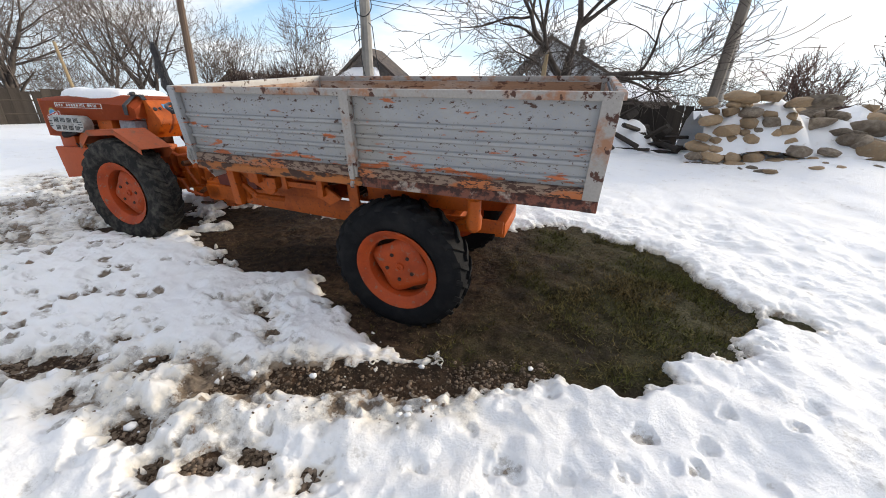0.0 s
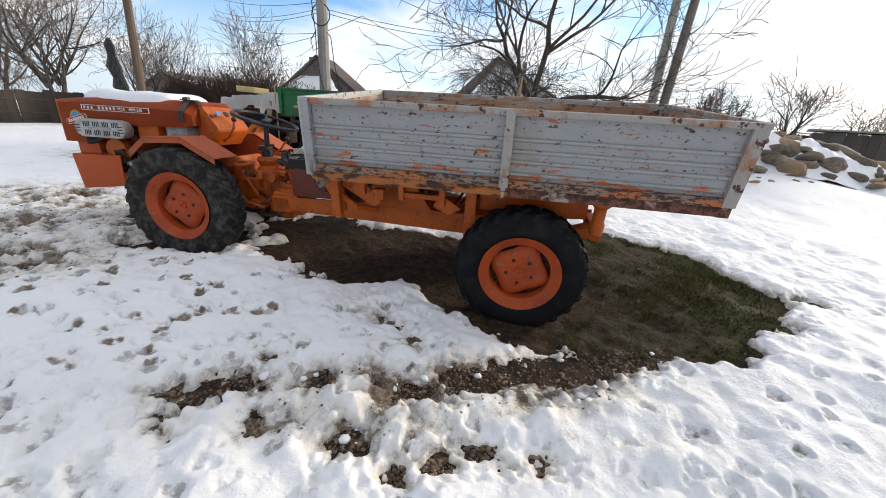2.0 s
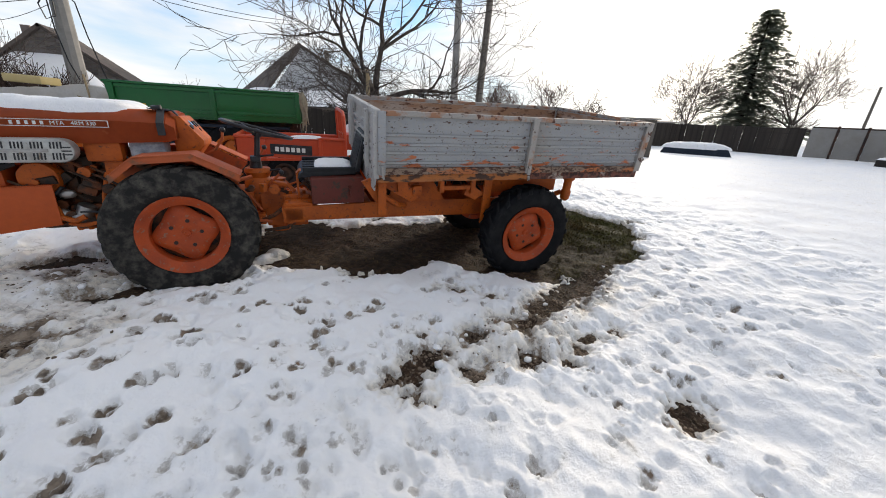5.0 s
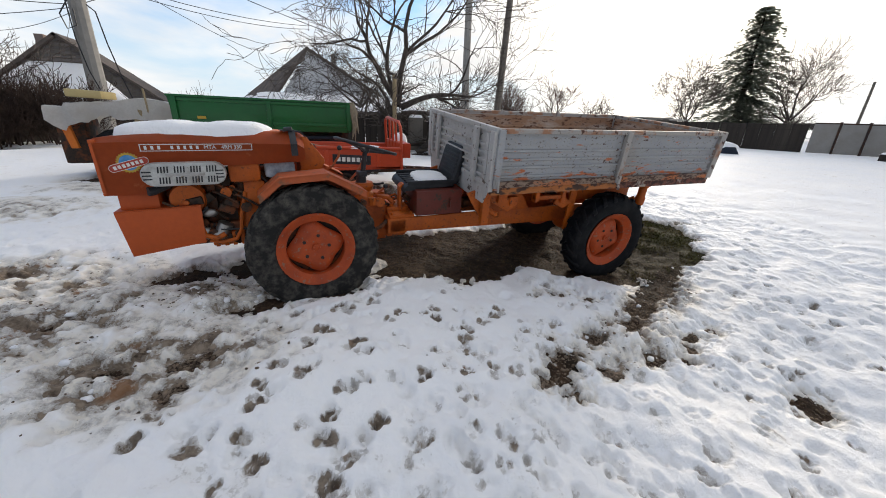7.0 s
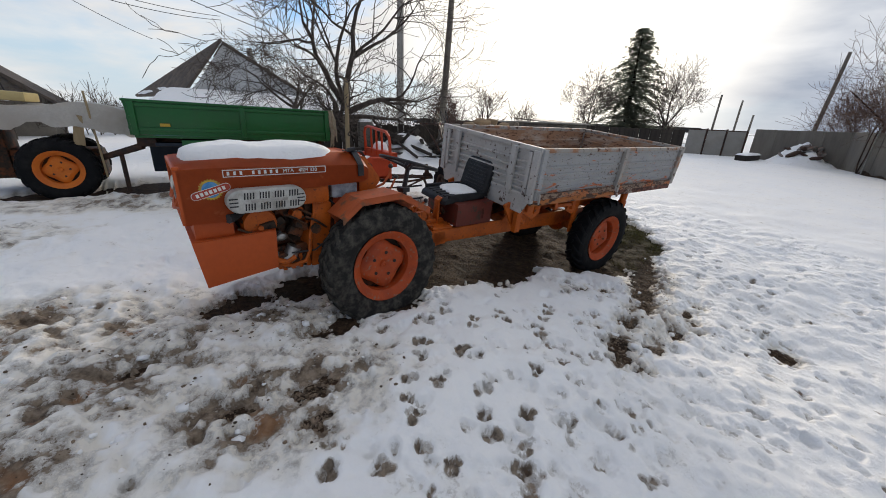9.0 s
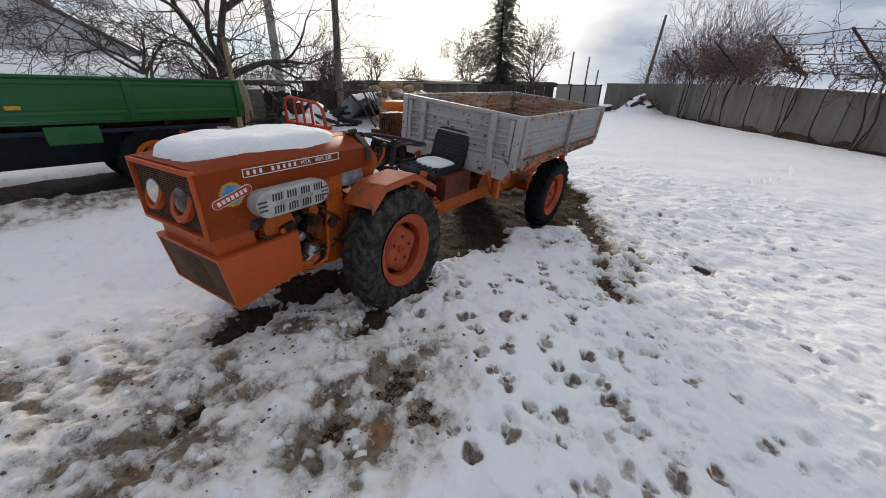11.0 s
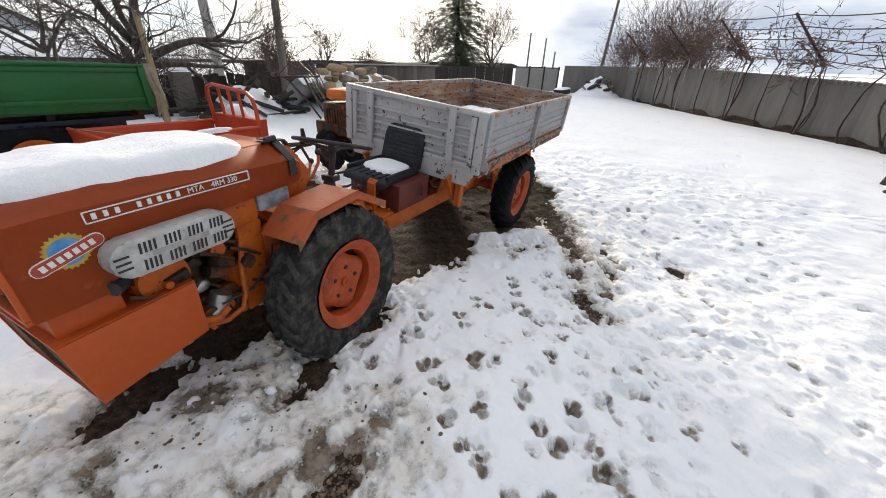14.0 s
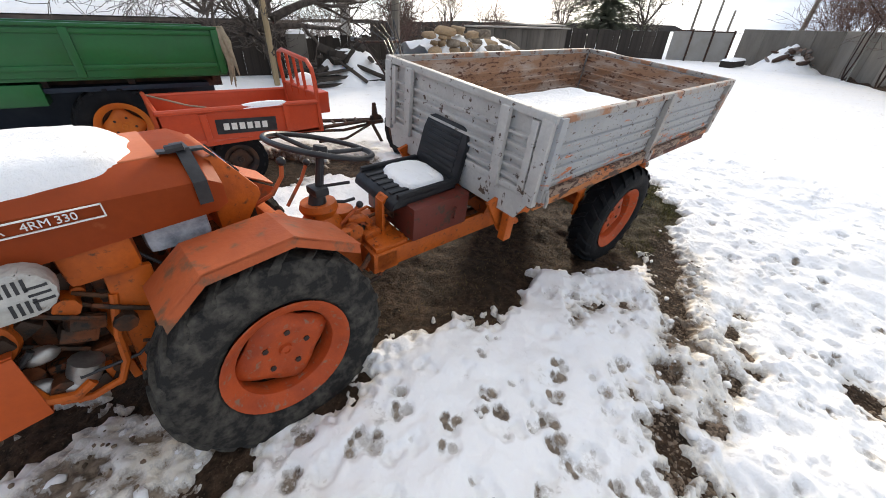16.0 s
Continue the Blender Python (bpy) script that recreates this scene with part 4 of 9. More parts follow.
def wheel(m, outer, tyre_mat, rim_mat, parent, r=WHEEL_R, rim_r=0.25, width=0.205, label="", worn=0.0):
    """A tractor wheel: lugged tyre, dished rim, bolted centre. outer is -1 where the outside looks to -y."""
    w = width / 2
    bm = bm_new()
    body = [(rim_r, -w * 0.72), (rim_r + 0.03, -w * 0.92), (rim_r + 0.085, -w), (r - 0.045, -w * 0.93), (r - 0.022, -w * 0.72), (r - 0.018, -w * 0.3), (r - 0.018, w * 0.3),
            (r - 0.022, w * 0.72), (r - 0.045, w * 0.93), (rim_r + 0.085, w), (rim_r + 0.03, w * 0.92), (rim_r, w * 0.72)]
    lathe(bm, body, 56, closed=True)
    tyre = part("tyre", moved(bm, m), tyre_mat, parent, label)
    n = max(14, round(r * 54))
    for side in (-1, 1):
        lug = bm_new()
        rows = []
        for yy, da, top in ((0.02, -0.03, -worn), (0.45, 0.05, -0.001 - worn), (0.80, 0.13, -0.010 - worn), (1.0 - 14 * worn, 0.17, -0.034 + 1.2 * worn)):
            ring = []
            for rr, half in ((r - 0.045, 0.055), (r + top, 0.040)):
                for t in (-half, half):
                    an = da + t * 0.4 / r
                    ring.append(lug.verts.new((rr * math.cos(an), side * w * yy, rr * math.sin(an))))
            rows.append(ring)
        for a, c in zip(rows, rows[1:]):
            for i, j in ((0, 1), (1, 3), (3, 2), (2, 0)):
                lug.faces.new((a[i], a[j], c[j], c[i]))
        lug.faces.new([rows[0][i] for i in (0, 2, 3, 1)]), lug.faces.new([rows[-1][i] for i in (0, 1, 3, 2)])
        lug_me = mesh_of("lug", lug, tyre_mat)
        for k in range(n):
            ob = new("lug", lug_me)
            ob.parent = tyre
            ob.matrix_world = m @ pose(0, 0, 0, 0, 360 * (k + (0.5 if side > 0 else 0)) / n, 0)
    o = outer
    rim = bm_new()
    lathe(rim, [(rim_r + 0.006, o * w * 0.88), (rim_r - 0.004, o * w * 0.80), (rim_r - 0.014, o * w * 0.66), (rim_r - 0.19 * rim_r, o * w * 0.52), (rim_r - 0.21 * rim_r, o * w * 0.44), (rim_r - 0.045, -o * w * 0.2), (rim_r - 0.04, -o * w * 0.8),
                (rim_r + 0.006, -o * w * 0.86), (rim_r, -o * w * 0.8), (rim_r - 0.055, -o * w * 0.2), (rim_r - 0.235 * rim_r, o * w * 0.40), (rim_r - 0.225 * rim_r, o * w * 0.54), (rim_r - 0.026, o * w * 0.69), (rim_r - 0.012, o * w * 0.82)], 40, closed=True)
    part("rim", moved(rim, m), rim_mat, tyre, "faded orange-red steel rim")
    # added dark disc closes the view through, so the rim gaps look shaded
    gap_disc = bm_new()
    lathe(gap_disc, [(0.0, -o * w * 0.30), (rim_r * 0.86, -o * w * 0.30), (rim_r * 0.86, -o * w * 0.36), (0.0, -o * w * 0.36)], 24)
    part("backing_plate", moved(gap_disc, m), GREASY, tyre, "added dark disc that shades the gaps round the wheel disc")
    disc = bm_new()
    seg, rings = 48, []
    for f, hgt in ((0.0, 0.30), (0.28, 0.30), (0.42, 0.34), (0.70, 0.40), (0.86, 0.30), (1.0, 0.12), (1.0, 0.04), (0.0, 0.2)):
        ring = []
        for k in range(seg):
            a = 2 * math.pi * k / seg
            lobe = rim_r * min(0.785, 0.615 / max(abs(math.cos(a + 0.4)), abs(math.sin(a + 0.4))) + 0.012 * math.cos(8 * a))
            rr = f * (lobe if f > 0.5 else rim_r * 0.7)
            ring.append(disc.verts.new((rr * math.cos(a), o * w * hgt, rr * math.sin(a))))
        rings.append(ring)
    for a, c in zip(rings, rings[1:]):
        for k in range(seg):
            disc.faces.new((a[k], a[(k + 1) % seg], c[(k + 1) % seg], c[k]))
    bmesh.ops.remove_doubles(disc, verts=disc.verts, dist=0.0004)
    part("wheel_disc", moved(disc, m), rim_mat, tyre)
    for k in range(5):
        a = 2 * math.pi * k / 5 + 0.3
        bolt = bm_new()
        tube(bolt, [(0.085 * math.cos(a), o * w * 0.26, 0.085 * math.sin(a)), (0.085 * math.cos(a), o * w * 0.41, 0.085 * math.sin(a))], 0.0125, 6)
        part("wheel_bolt", moved(bolt, m), IRON, tyre, "dark wheel bolt")
    hub = bm_new()
    lathe(hub, [(0.0, o * w * 0.36), (0.012, o * w * 0.36), (0.014, o * w * 0.42), (0.024, o * w * 0.42), (0.028, o * w * 0.28)], 16)
    part("hub_cap", moved(hub, m), rim_mat, tyre)
    return tyre


TRACK = 0.445
wheel(FRONT @ pose(0, -TRACK, 0.497, 0, 12), -1, RUBBER_DUSTY, RIM_RED, tractor, 0.436, 0.245, 0.215, "dusty grey front tyre with worn lugs", 0.007)
wheel(FRONT @ pose(0, TRACK, 0.53, 0, 30), 1, RUBBER_DUSTY, RIM_RED, tractor, 0.436, 0.245, 0.215, "dusty grey front tyre with worn lugs", 0.007)
wheel(REAR @ pose(0.03, -0.52, -0.01, 0, 40), -1, RUBBER, RIM_RED, tractor, 0.416, 0.248, 0.21, "wet black rear tyre with deep lugs")
wheel(REAR @ pose(0.02, 0.50, -0.005, 0, 7), 1, RUBBER, RIM_RED, tractor, 0.416, 0.248, 0.21, "wet black rear tyre with deep lugs")

# hood: folded sheet with chamfered top edges, deeper at the nose
HW = 0.305


def hood_section(bm, x, zs, zt, hw, ztop, inset):
    return [bm.verts.new(p) for p in ((x, -hw, zs), (x, -hw, zt), (x, -hw + inset, ztop), (x, hw - inset, ztop), (x, hw, zt), (x, hw, zs))]


bm = bm_new()
secs = [hood_section(bm, -1.06, 0.885, 1.172, HW, 1.195, 0.03), hood_section(bm, -0.90, 0.885, 1.176, HW, 1.212, 0.055), hood_section(bm, -0.83, 0.885, 1.176, HW, 1.215, 0.06),
        hood_section(bm, -0.79, 1.03, 1.176, HW, 1.218, 0.065), hood_section(bm, -0.4, 1.035, 1.168, HW - 0.005, 1.225, 0.085), hood_section(bm, -0.03, 1.045, 1.155, HW - 0.02, 1.232, 0.11),
        hood_section(bm, 0.01, 1.06, 1.13, HW - 0.035, 1.215, 0.13)]
for a, c in zip(secs, secs[1:]):
    for k in range(5):
        bm.faces.new((a[k], c[k], c[k + 1], a[k + 1]))
bm.faces.new(secs[-1])
bmesh.ops.solidify(bm, geom=bm.faces[:], thickness=0.004)
hood = front("hood", bm, HOOD_RED, label="orange-red sheet metal hood with chamfered edges")
bm = bm_new()
box(bm, -0.92, -0.12, -HW + 0.115, HW - 0.115, 1.214, 1.234, 0.006)
front("hood_lid", bm, HOOD_TOP, hood, "faded pinkish-orange hood lid")
# nose frame, grille and lamps
bm = bm_new()
for y0, y1, z0, z1 in ((-HW, HW, 1.166, 1.188), (-HW, HW, 0.885, 0.902), (-HW, -HW + 0.014, 0.902, 1.166), (HW - 0.014, HW, 0.902, 1.166)):
    box(bm, -1.075, -1.045, y0, y1, z0, z1, 0.005)
front("nose_frame", bm, HOOD_RED, hood)
bm = bm_new()
box(bm, -1.045, -1.035, -HW + 0.012, HW - 0.012, 0.90, 1.168)
for k in range(24):
    z = 0.907 + k * 0.0108
    box(bm, -1.054, -1.045, -HW + 0.014, HW - 0.014, z, z + 0.0055)
for k in range(38):
    y = -HW + 0.034 + k * 0.0145
    box(bm, -1.052, -1.046, y, y + 0.003, 0.905, 1.163)
front("grille", bm, RUST_GRILLE, hood, "rusty dark wire grille")
for s in (-1, 1):
    c = (-1.05, 0.135 * s, 1.03)
    bm = bm_new()
    ro = 0.094 if s < 0 else 0.079
    lathe(bm, [(0.064, -0.012), (0.064, 0.016), (ro - 0.010, 0.02), (ro, 0.012), (ro, -0.012)], 8 if s < 0 else 24, m=FRONT @ Matrix.Translation(c) @ pose(0, 0, 0, 0, 22.5, 0) @ pose(0, 0, 0, 0, 0, 90))
    ring = part("headlight", bm, HOOD_RED, hood, "round headlight in an orange angular surround")
    bm = bm_new()
    lathe(bm, [(0.0, 0.030), (0.03, 0.027), (0.055, 0.019), (0.068, 0.006), (0.07, -0.01)], 24, m=FRONT @ Matrix.Translation(c) @ pose(0, 0, 0, 0, 0, 90))
    # far lens coloured as lit, near lens as shaded
    part("lens", bm, GLASS_LAMP if s > 0 else SHADED_LENS, hood, "round headlight glass")
# chin and engine skid box
bm = bm_new()
box(bm, -1.03, -0.84, -0.262, 0.262, 0.775, 0.89, 0.008)
tube(bm, [(-1.04, -0.12, 0.845), (-1.028, -0.12, 0.845)], 0.011, 8)
front("chin", bm, HOOD_RED, hood)
bm = bm_new()
poly = [(-1.055, 0.785), (-1.02, 0.515), (-0.64, 0.56), (-0.63, 0.795)]
for y in (-0.308, 0.302):
    prism(bm, poly, y, y + 0.006, "y", 0.002)
prism(bm, [(-1.02, 0.515), (-0.64, 0.56), (-0.64, 0.566), (-1.02, 0.521)], -0.302, 0.302, "y")
prism(bm, [(-1.055, 0.785), (-0.63, 0.795), (-0.63, 0.80), (-1.055, 0.79)], -0.302, 0.302, "y")
skid = front("skid_box", bm, HOOD_RED, label="orange-red sheet box under the engine")
bm = bm_new()
for y0, y1, f0, f1 in ((-0.302, -0.288, 0, 1), (0.288, 0.302, 0, 1), (-0.288, 0.288, 0, 0.05), (-0.288, 0.288, 0.95, 1)):
    def pt(f):
        return (-1.055 + 0.035 * f, 0.785 - 0.27 * f)
    a, c = pt(f0), pt(f1)
    prism(bm, [a, c, (c[0] + 0.008, c[1]), (a[0] + 0.008, a[1])], y0, y1, "y")
front("skid_front", bm, HOOD_RED, skid)
bm = bm_new()
prism(bm, [(-1.047, 0.772), (-1.016, 0.530), (-1.010, 0.530), (-1.041, 0.772)], -0.288, 0.288, "y")
for k in range(9):
    f = 0.18 + k * 0.08
    for y0 in (-0.10, 0.005):
        a = (-1.052 + 0.035 * f, 0.785 - 0.27 * f)
        prism(bm, [a, (a[0] + 0.002, a[1] - 0.008), (a[0] + 0.012, a[1] - 0.008), (a[0] + 0.012, a[1])], y0 - 0.005 * k, y0 + 0.09 - 0.005 * k, "y")
front("skid_grille", bm, RUST_GRILLE, skid, "rusty slotted grille")

# engine and what hangs under the hood
bm = bm_new()
box(bm, -0.80, -0.2, -0.16, 0.16, 0.50, 0.98, 0.03)
engine = front("engine_block", bm, GREASY, label="greasy dark engine block")
for k in range(6):
    front("cooling_fin", box(bm_new(), -0.78 + 0.09 * k, -0.73 + 0.09 * k, -0.20, 0.2, 0.72, 0.95, 0.008), GREASY, engine)
front("sump", box(bm_new(), -0.62, -0.28, -0.22, -0.1, 0.52, 0.66, 0.02), GREASY, engine)
re_ = random.Random(41)
for k in range(30):
    bm = bm_new()
    x, y, z = re_.uniform(-0.78, -0.30), re_.uniform(-0.28, -0.20), re_.uniform(0.54, 0.92)
    if k % 3 == 0:
        tube(bm, [(x, y - 0.02, z), (x, y + 0.06, z)], re_.uniform(0.012, 0.034), 8)
    elif k % 3 == 1:
        box(bm, -0.045, 0.045, -0.03, 0.03, -0.025, 0.025, 0.008, m=Matrix.Translation((x, y, z)) @ pose(0, 0, 0, re_.uniform(-30, 30), re_.uniform(-60, 60), re_.uniform(-25, 25)))
    else:
        tube(bm, [(x - 0.06, y, z + 0.03), (x, y - 0.02, z), (x + 0.07, y, z - re_.uniform(0.0, 0.08))], 0.008, 6)
    front("engine_fitting", bm, (GREASY, GREASY, RUST_GRILLE, ORANGE, GREASY, GREASY)[k % 6], engine)
bm = bm_new()
lathe(bm, [(0.0, -0.05), (0.09, -0.05), (0.10, -0.02), (0.085, 0.0), (0.10, 0.02), (0.09, 0.05), (0.0, 0.05)], 24, m=FRONT @ pose(-0.70, -0.21, 0.83))
part("air_filter", bm, ORANGE, tractor, "orange cylindrical air filter")
bm = bm_new()
box(bm, -0.455, -0.275, -0.285, -0.12, 0.925, 1.05, 0.025)
front("fuel_bowl_box", bm, ORANGE, label="bright orange box under the hood")
bm = bm_new()
lathe(bm, [(0.0, -0.075), (0.17, -0.075), (0.215, -0.06), (0.232, -0.045), (0.232, -0.01), (0.245, -0.005), (0.245, 0.02), (0.21, 0.03), (0.17, 0.09), (0.15, 0.16), (0.0, 0.16)], 28, m=pose(-0.375, 0, 0.69, 0, 0, -90))
for k in range(10):
    a = 2 * math.pi * k / 10 + 0.2
    tube(bm, [(-0.41, 0.222 * math.cos(a), 0.69 + 0.222 * math.sin(a)), (-0.345, 0.222 * math.cos(a), 0.69 + 0.222 * math.sin(a))], 0.011, 6)
prism(bm, [(-0.42, 0.50), (-0.30, 0.50), (-0.26, 0.92), (-0.38, 0.95)], -0.262, -0.235, "y", 0.01)
box(bm, -0.62, -0.40, -0.22, 0.2, 0.50, 0.56, 0.015)
for k in range(4):
    box(bm, -0.60 + 0.05 * k, -0.575 + 0.05 * k, -0.255, -0.2, 0.505, 0.60, 0.006)
front("clutch_housing", bm, ORANGE, label="orange flywheel and clutch housing with oil stains")
bm = bm_new()
box(bm, -0.25, -0.06, -0.25, -0.10, 0.94, 1.045, 0.025)
front("plastic_bottle", bm, PALE_PLASTIC, label="cloudy bluish plastic bottle under the hood")
bm = bm_new()
ball(bm, (-0.60, -0.25, 0.735), 0.04, (1.2, 0.7, 0.7))
ball(bm, (-0.67, -0.24, 0.60), 0.06, (1.3, 0.6, 0.8))
front("alternator", bm, STEEL, label="bare metal alternator")
bm = bm_new()
tube(bm, [(-0.55, -0.245, 0.60), (-0.52, -0.25, 0.66)], 0.045, 12)
ball(bm, (-0.57, -0.25, 0.585), 0.05, (1.1, 0.8, 0.9))
front("starter_motor", bm, STEEL, label="bare metal starter motor")
for pts, r, mt, lb in (([(-0.62, -0.27, 0.56), (-0.55, -0.295, 0.545), (-0.47, -0.295, 0.56), (-0.435, -0.285, 0.62), (-0.42, -0.275, 0.72), (-0.38, -0.26, 0.86)], 0.013, ORANGE, "orange oil pipe"),
                       ([(-0.66, -0.27, 0.66), (-0.64, -0.29, 0.60), (-0.58, -0.295, 0.575), (-0.53, -0.29, 0.60)], 0.017, ORANGE, "orange hooked pipe"),
                       ([(-0.78, -0.26, 0.93), (-0.85, -0.30, 0.90), (-0.87, -0.315, 0.90)], 0.026, BLACK, "black intake pipe"),
                       ([(-0.30, -0.22, 0.98), (-0.20, -0.26, 0.86), (-0.26, -0.27, 0.70), (-0.40, -0.285, 0.62), (-0.55, -0.29, 0.63)], 0.006, BLACK, "thin black cable"),
                       ([(-0.76, -0.25, 0.80), (-0.66, -0.28, 0.72), (-0.60, -0.28, 0.78)], 0.010, BLACK, "black hose")):
    front("engine_hose", tube(bm_new(), pts, r, 8), mt, label=lb)
# silver slotted cover
bm = bm_new()
x0, x1, zc, hh = -0.875, -0.455, 1.0, 0.066
outline = arc(x1 - hh, zc, hh, -90, 90, 8) + arc(x0 + hh, zc, hh, 90, 270, 8)
prism(bm, outline, -0.385, -0.30, "y", 0.018)
cover = front("muffler_guard", bm, SILVER, label="oval dull silver guard with black slots")
for row, (za, zb) in enumerate(((1.012, 1.048), (0.952, 0.988))):
    for g in range(4):
        for k in range(4):
            xa = x0 + 0.085 + g * 0.078 + k * 0.0145
            slot = prism(bm_new(), [(xa, za), (xa + 0.0072, za), (xa + 0.0072 + 0.004, zb), (xa + 0.004, zb)], -0.3866, -0.380, "y")
            front("slot", slot, BLACK, cover)
for k in range(3):
    for xa in (x0 + 0.014, x1 - 0.056):
        front("slot", box(bm_new(), xa, xa + 0.042, -0.3866, -0.380, 0.975 + 0.020 * k, 0.982 + 0.020 * k), BLACK, cover)
bm = bm_new()
box(bm, x0 + 0.12, x0 + 0.31, -0.3875, -0.384, 0.992, 1.008, 0.002)
front("guard_rib", bm, STEEL, cover)

# side lettering strip: frame, plain bars for the maker's name, readable type mark
TXT = dict(x0=-0.86, x1=-0.30, z0=1.128, z1=1.160)
bm = bm_new()
for a0, a1, c0, c1 in ((TXT["x0"], TXT["x1"], 1.125, 1.1285), (TXT["x0"], TXT["x1"], 1.1605, 1.164), (TXT["x0"], TXT["x0"] + 0.0035, 1.125, 1.164), (TXT["x1"] - 0.0035, TXT["x1"], 1.125, 1.164)):
    box(bm, a0, a1, -HW - 0.0035, -HW + 0.002, c0, c1)
for k in range(9):
    if k != 3:
        a0 = TXT["x0"] + 0.016 + 0.0308 * k
        box(bm, a0 + 0.004, a0 + 0.016, -HW - 0.0035, -HW + 0.002, 1.135, 1.154)
strip = front("name_strip", bm, WHITE, hood, "white framed lettering strip, partly worn off")


def lettering(text, m, size, material, parent, label, depth=0.0012):
    cu = bpy.data.curves.new("lettering", "FONT")
    cu.body, cu.size, cu.extrude, cu.align_x, cu.align_y = text, size, depth, "LEFT", "CENTER"
    tmp = new("lettering_curve", cu)
    bpy.context.view_layer.update()
    me = bpy.data.meshes.new_from_object(tmp.evaluated_get(bpy.context.evaluated_depsgraph_get()))
    bpy.data.objects.remove(tmp)
    me.transform(m)
    me.materials.clear()
    me.materials.append(material)
    ob = new("lettering", me)
    ob.parent = parent
    return tagged(ob, label)


lettering("MTA", FRONT @ pose(-0.555, -HW - 0.003, 1.1445, 90, 0, 0), 0.030, WHITE, hood, "white lettering MTA")
lettering("4RM 330", FRONT @ pose(-0.465, -HW - 0.003, 1.1445, 90, 0, 0), 0.030, WHITE, hood, "white lettering 4RM 330")
# round emblem: yellow gear, blue disc, slanted red plate with plain bars
bm = bm_new()
ec = (-0.925, 1.065)
pts = []
for k in range(48):
    a = 2 * math.pi * k / 48
    rr = 0.058 if k % 2 else 0.05
    pts.append((ec[0] + rr * math.cos(a), ec[1] + rr * math.sin(a)))
prism(bm, pts, -HW - 0.0025, -HW + 0.001, "y")
emblem = front("emblem", bm, LABEL_YELLOW, hood, "round yellow and blue gear emblem")
bm = bm_new()
prism(bm, arc(ec[0], ec[1], 0.042, 0, 345, 23), -HW - 0.0036, -HW, "y")
front("emblem_disc", bm, LABEL_BLUE, hood)
tilt = FRONT @ Matrix.Translation((ec[0], 0, ec[1] - 0.01)) @ pose(0, 0, 0, 0, -16, 0)
bm = bm_new()
prism(bm, arc(0.075, 0, 0.021, -90, 90, 6) + arc(-0.075, 0, 0.021, 90, 270, 6), -HW - 0.0046, -HW, "y")
part("emblem_edge", moved(bm, tilt), WHITE, hood)
bm = bm_new()
prism(bm, arc(0.075, 0, 0.0185, -90, 90, 6) + arc(-0.075, 0, 0.0185, 90, 270, 6), -HW - 0.0055, -HW, "y")
part("emblem_plate", moved(bm, tilt), LABEL_RED, hood)
bm = bm_new()
for k in range(7):
    box(bm, -0.074 + 0.0215 * k, -0.060 + 0.0215 * k, -HW - 0.0065, -HW, -0.0095, 0.0095)
part("emblem_bars", moved(bm, tilt), WHITE, hood)

# fenders
for s in (-1, 1):
    bm = bm_new()
    prof = [(-0.300, 0.865), (-0.170, 0.972), (0.11, 0.990), (0.350, 0.860)]
    up = [(-0.308, 0.872), (-0.174, 0.980), (0.112, 0.998), (0.358, 0.866)]
    y0, y1 = sorted((s * 0.30, s * 0.535))
    poly = prof + up[::-1]
    prism(bm, poly, y0, y1, "y", 0.002)
    fender = front("fender", bm, FENDER_RED, label="scuffed orange-red angular fender")
    bm = bm_new()
    lip = [(x, z - 0.035) for x, z in prof]
    ya = s * 0.535
    for (p0, p1, l1, l0) in zip(prof, prof[1:], lip[1:], lip):
        prism(bm, [(p0[0], p0[1] + 0.003), (p1[0], p1[1] + 0.003), l1, l0], min(ya, ya - s * 0.004), max(ya, ya - s * 0.004), "y")
    front("fender_lip", bm, FENDER_RED, fender)
    bm = bm_new()
    ya = s * 0.30
    prism(bm, [(-0.30, 0.86), (-0.17, 0.97), (0.10, 0.985), (0.36, 0.84), (0.30, 0.78), (-0.24, 0.78)], min(ya, ya + s * 0.004), max(ya, ya + s * 0.004), "y")
    front("inner_plate", bm, FENDER_RED, fender)

# dashboard, steering column and levers
dash = bm_new()
prism(dash, [(-0.02, 1.20), (0.035, 1.20), (0.145, 1.05), (0.145, 1.02), (0.06, 0.91), (-0.02, 0.91)], -0.185, 0.185, "y", 0.006)
dash_ob = front("dashboard", dash, ORANGE, label="bright orange sloping instrument panel")
slope = Vector((0.15, 0, 0.11)).normalized()
for y, f, r in ((-0.16, 0.45, 0.016), (-0.115, 0.42, 0.012), (0.02, 0.35, 0.024), (0.10, 0.35, 0.024), (0.06, 0.6, 0.012)):
    p = Vector((0.035 + 0.11 * f, y, 1.20 - 0.15 * f))
    front("gauge", tube(bm_new(), [p - slope * 0.002, p + slope * 0.007], r, 14), BLACK, dash_ob, "small black gauge")
bm = bm_new()
prism(bm, [(0.035 + 0.11 * f + 0.002 * k, 1.20 - 0.15 * f + 0.002 * k) for f, k in ((0.2, 0), (0.4, 0), (0.4, 1), (0.2, 1))], -0.08, -0.03, "y")
front("sticker", bm, LABEL_BLUE, dash_ob, "small blue sticker")
bm = bm_new()
prism(bm, [(-0.10, 1.236), (-0.19, 1.236), (-0.291, 1.157), (-0.292, 1.085), (-0.297, 1.085), (-0.297, 1.160), (-0.193, 1.243), (-0.10, 1.242)], -0.075, -0.035, "x")
prism(bm, [(-0.125, 1.238), (-0.125, 1.245), (0.005, 1.236), (0.03, 1.205), (0.024, 1.20), (0.0, 1.228)], -0.20, -0.165, "y")
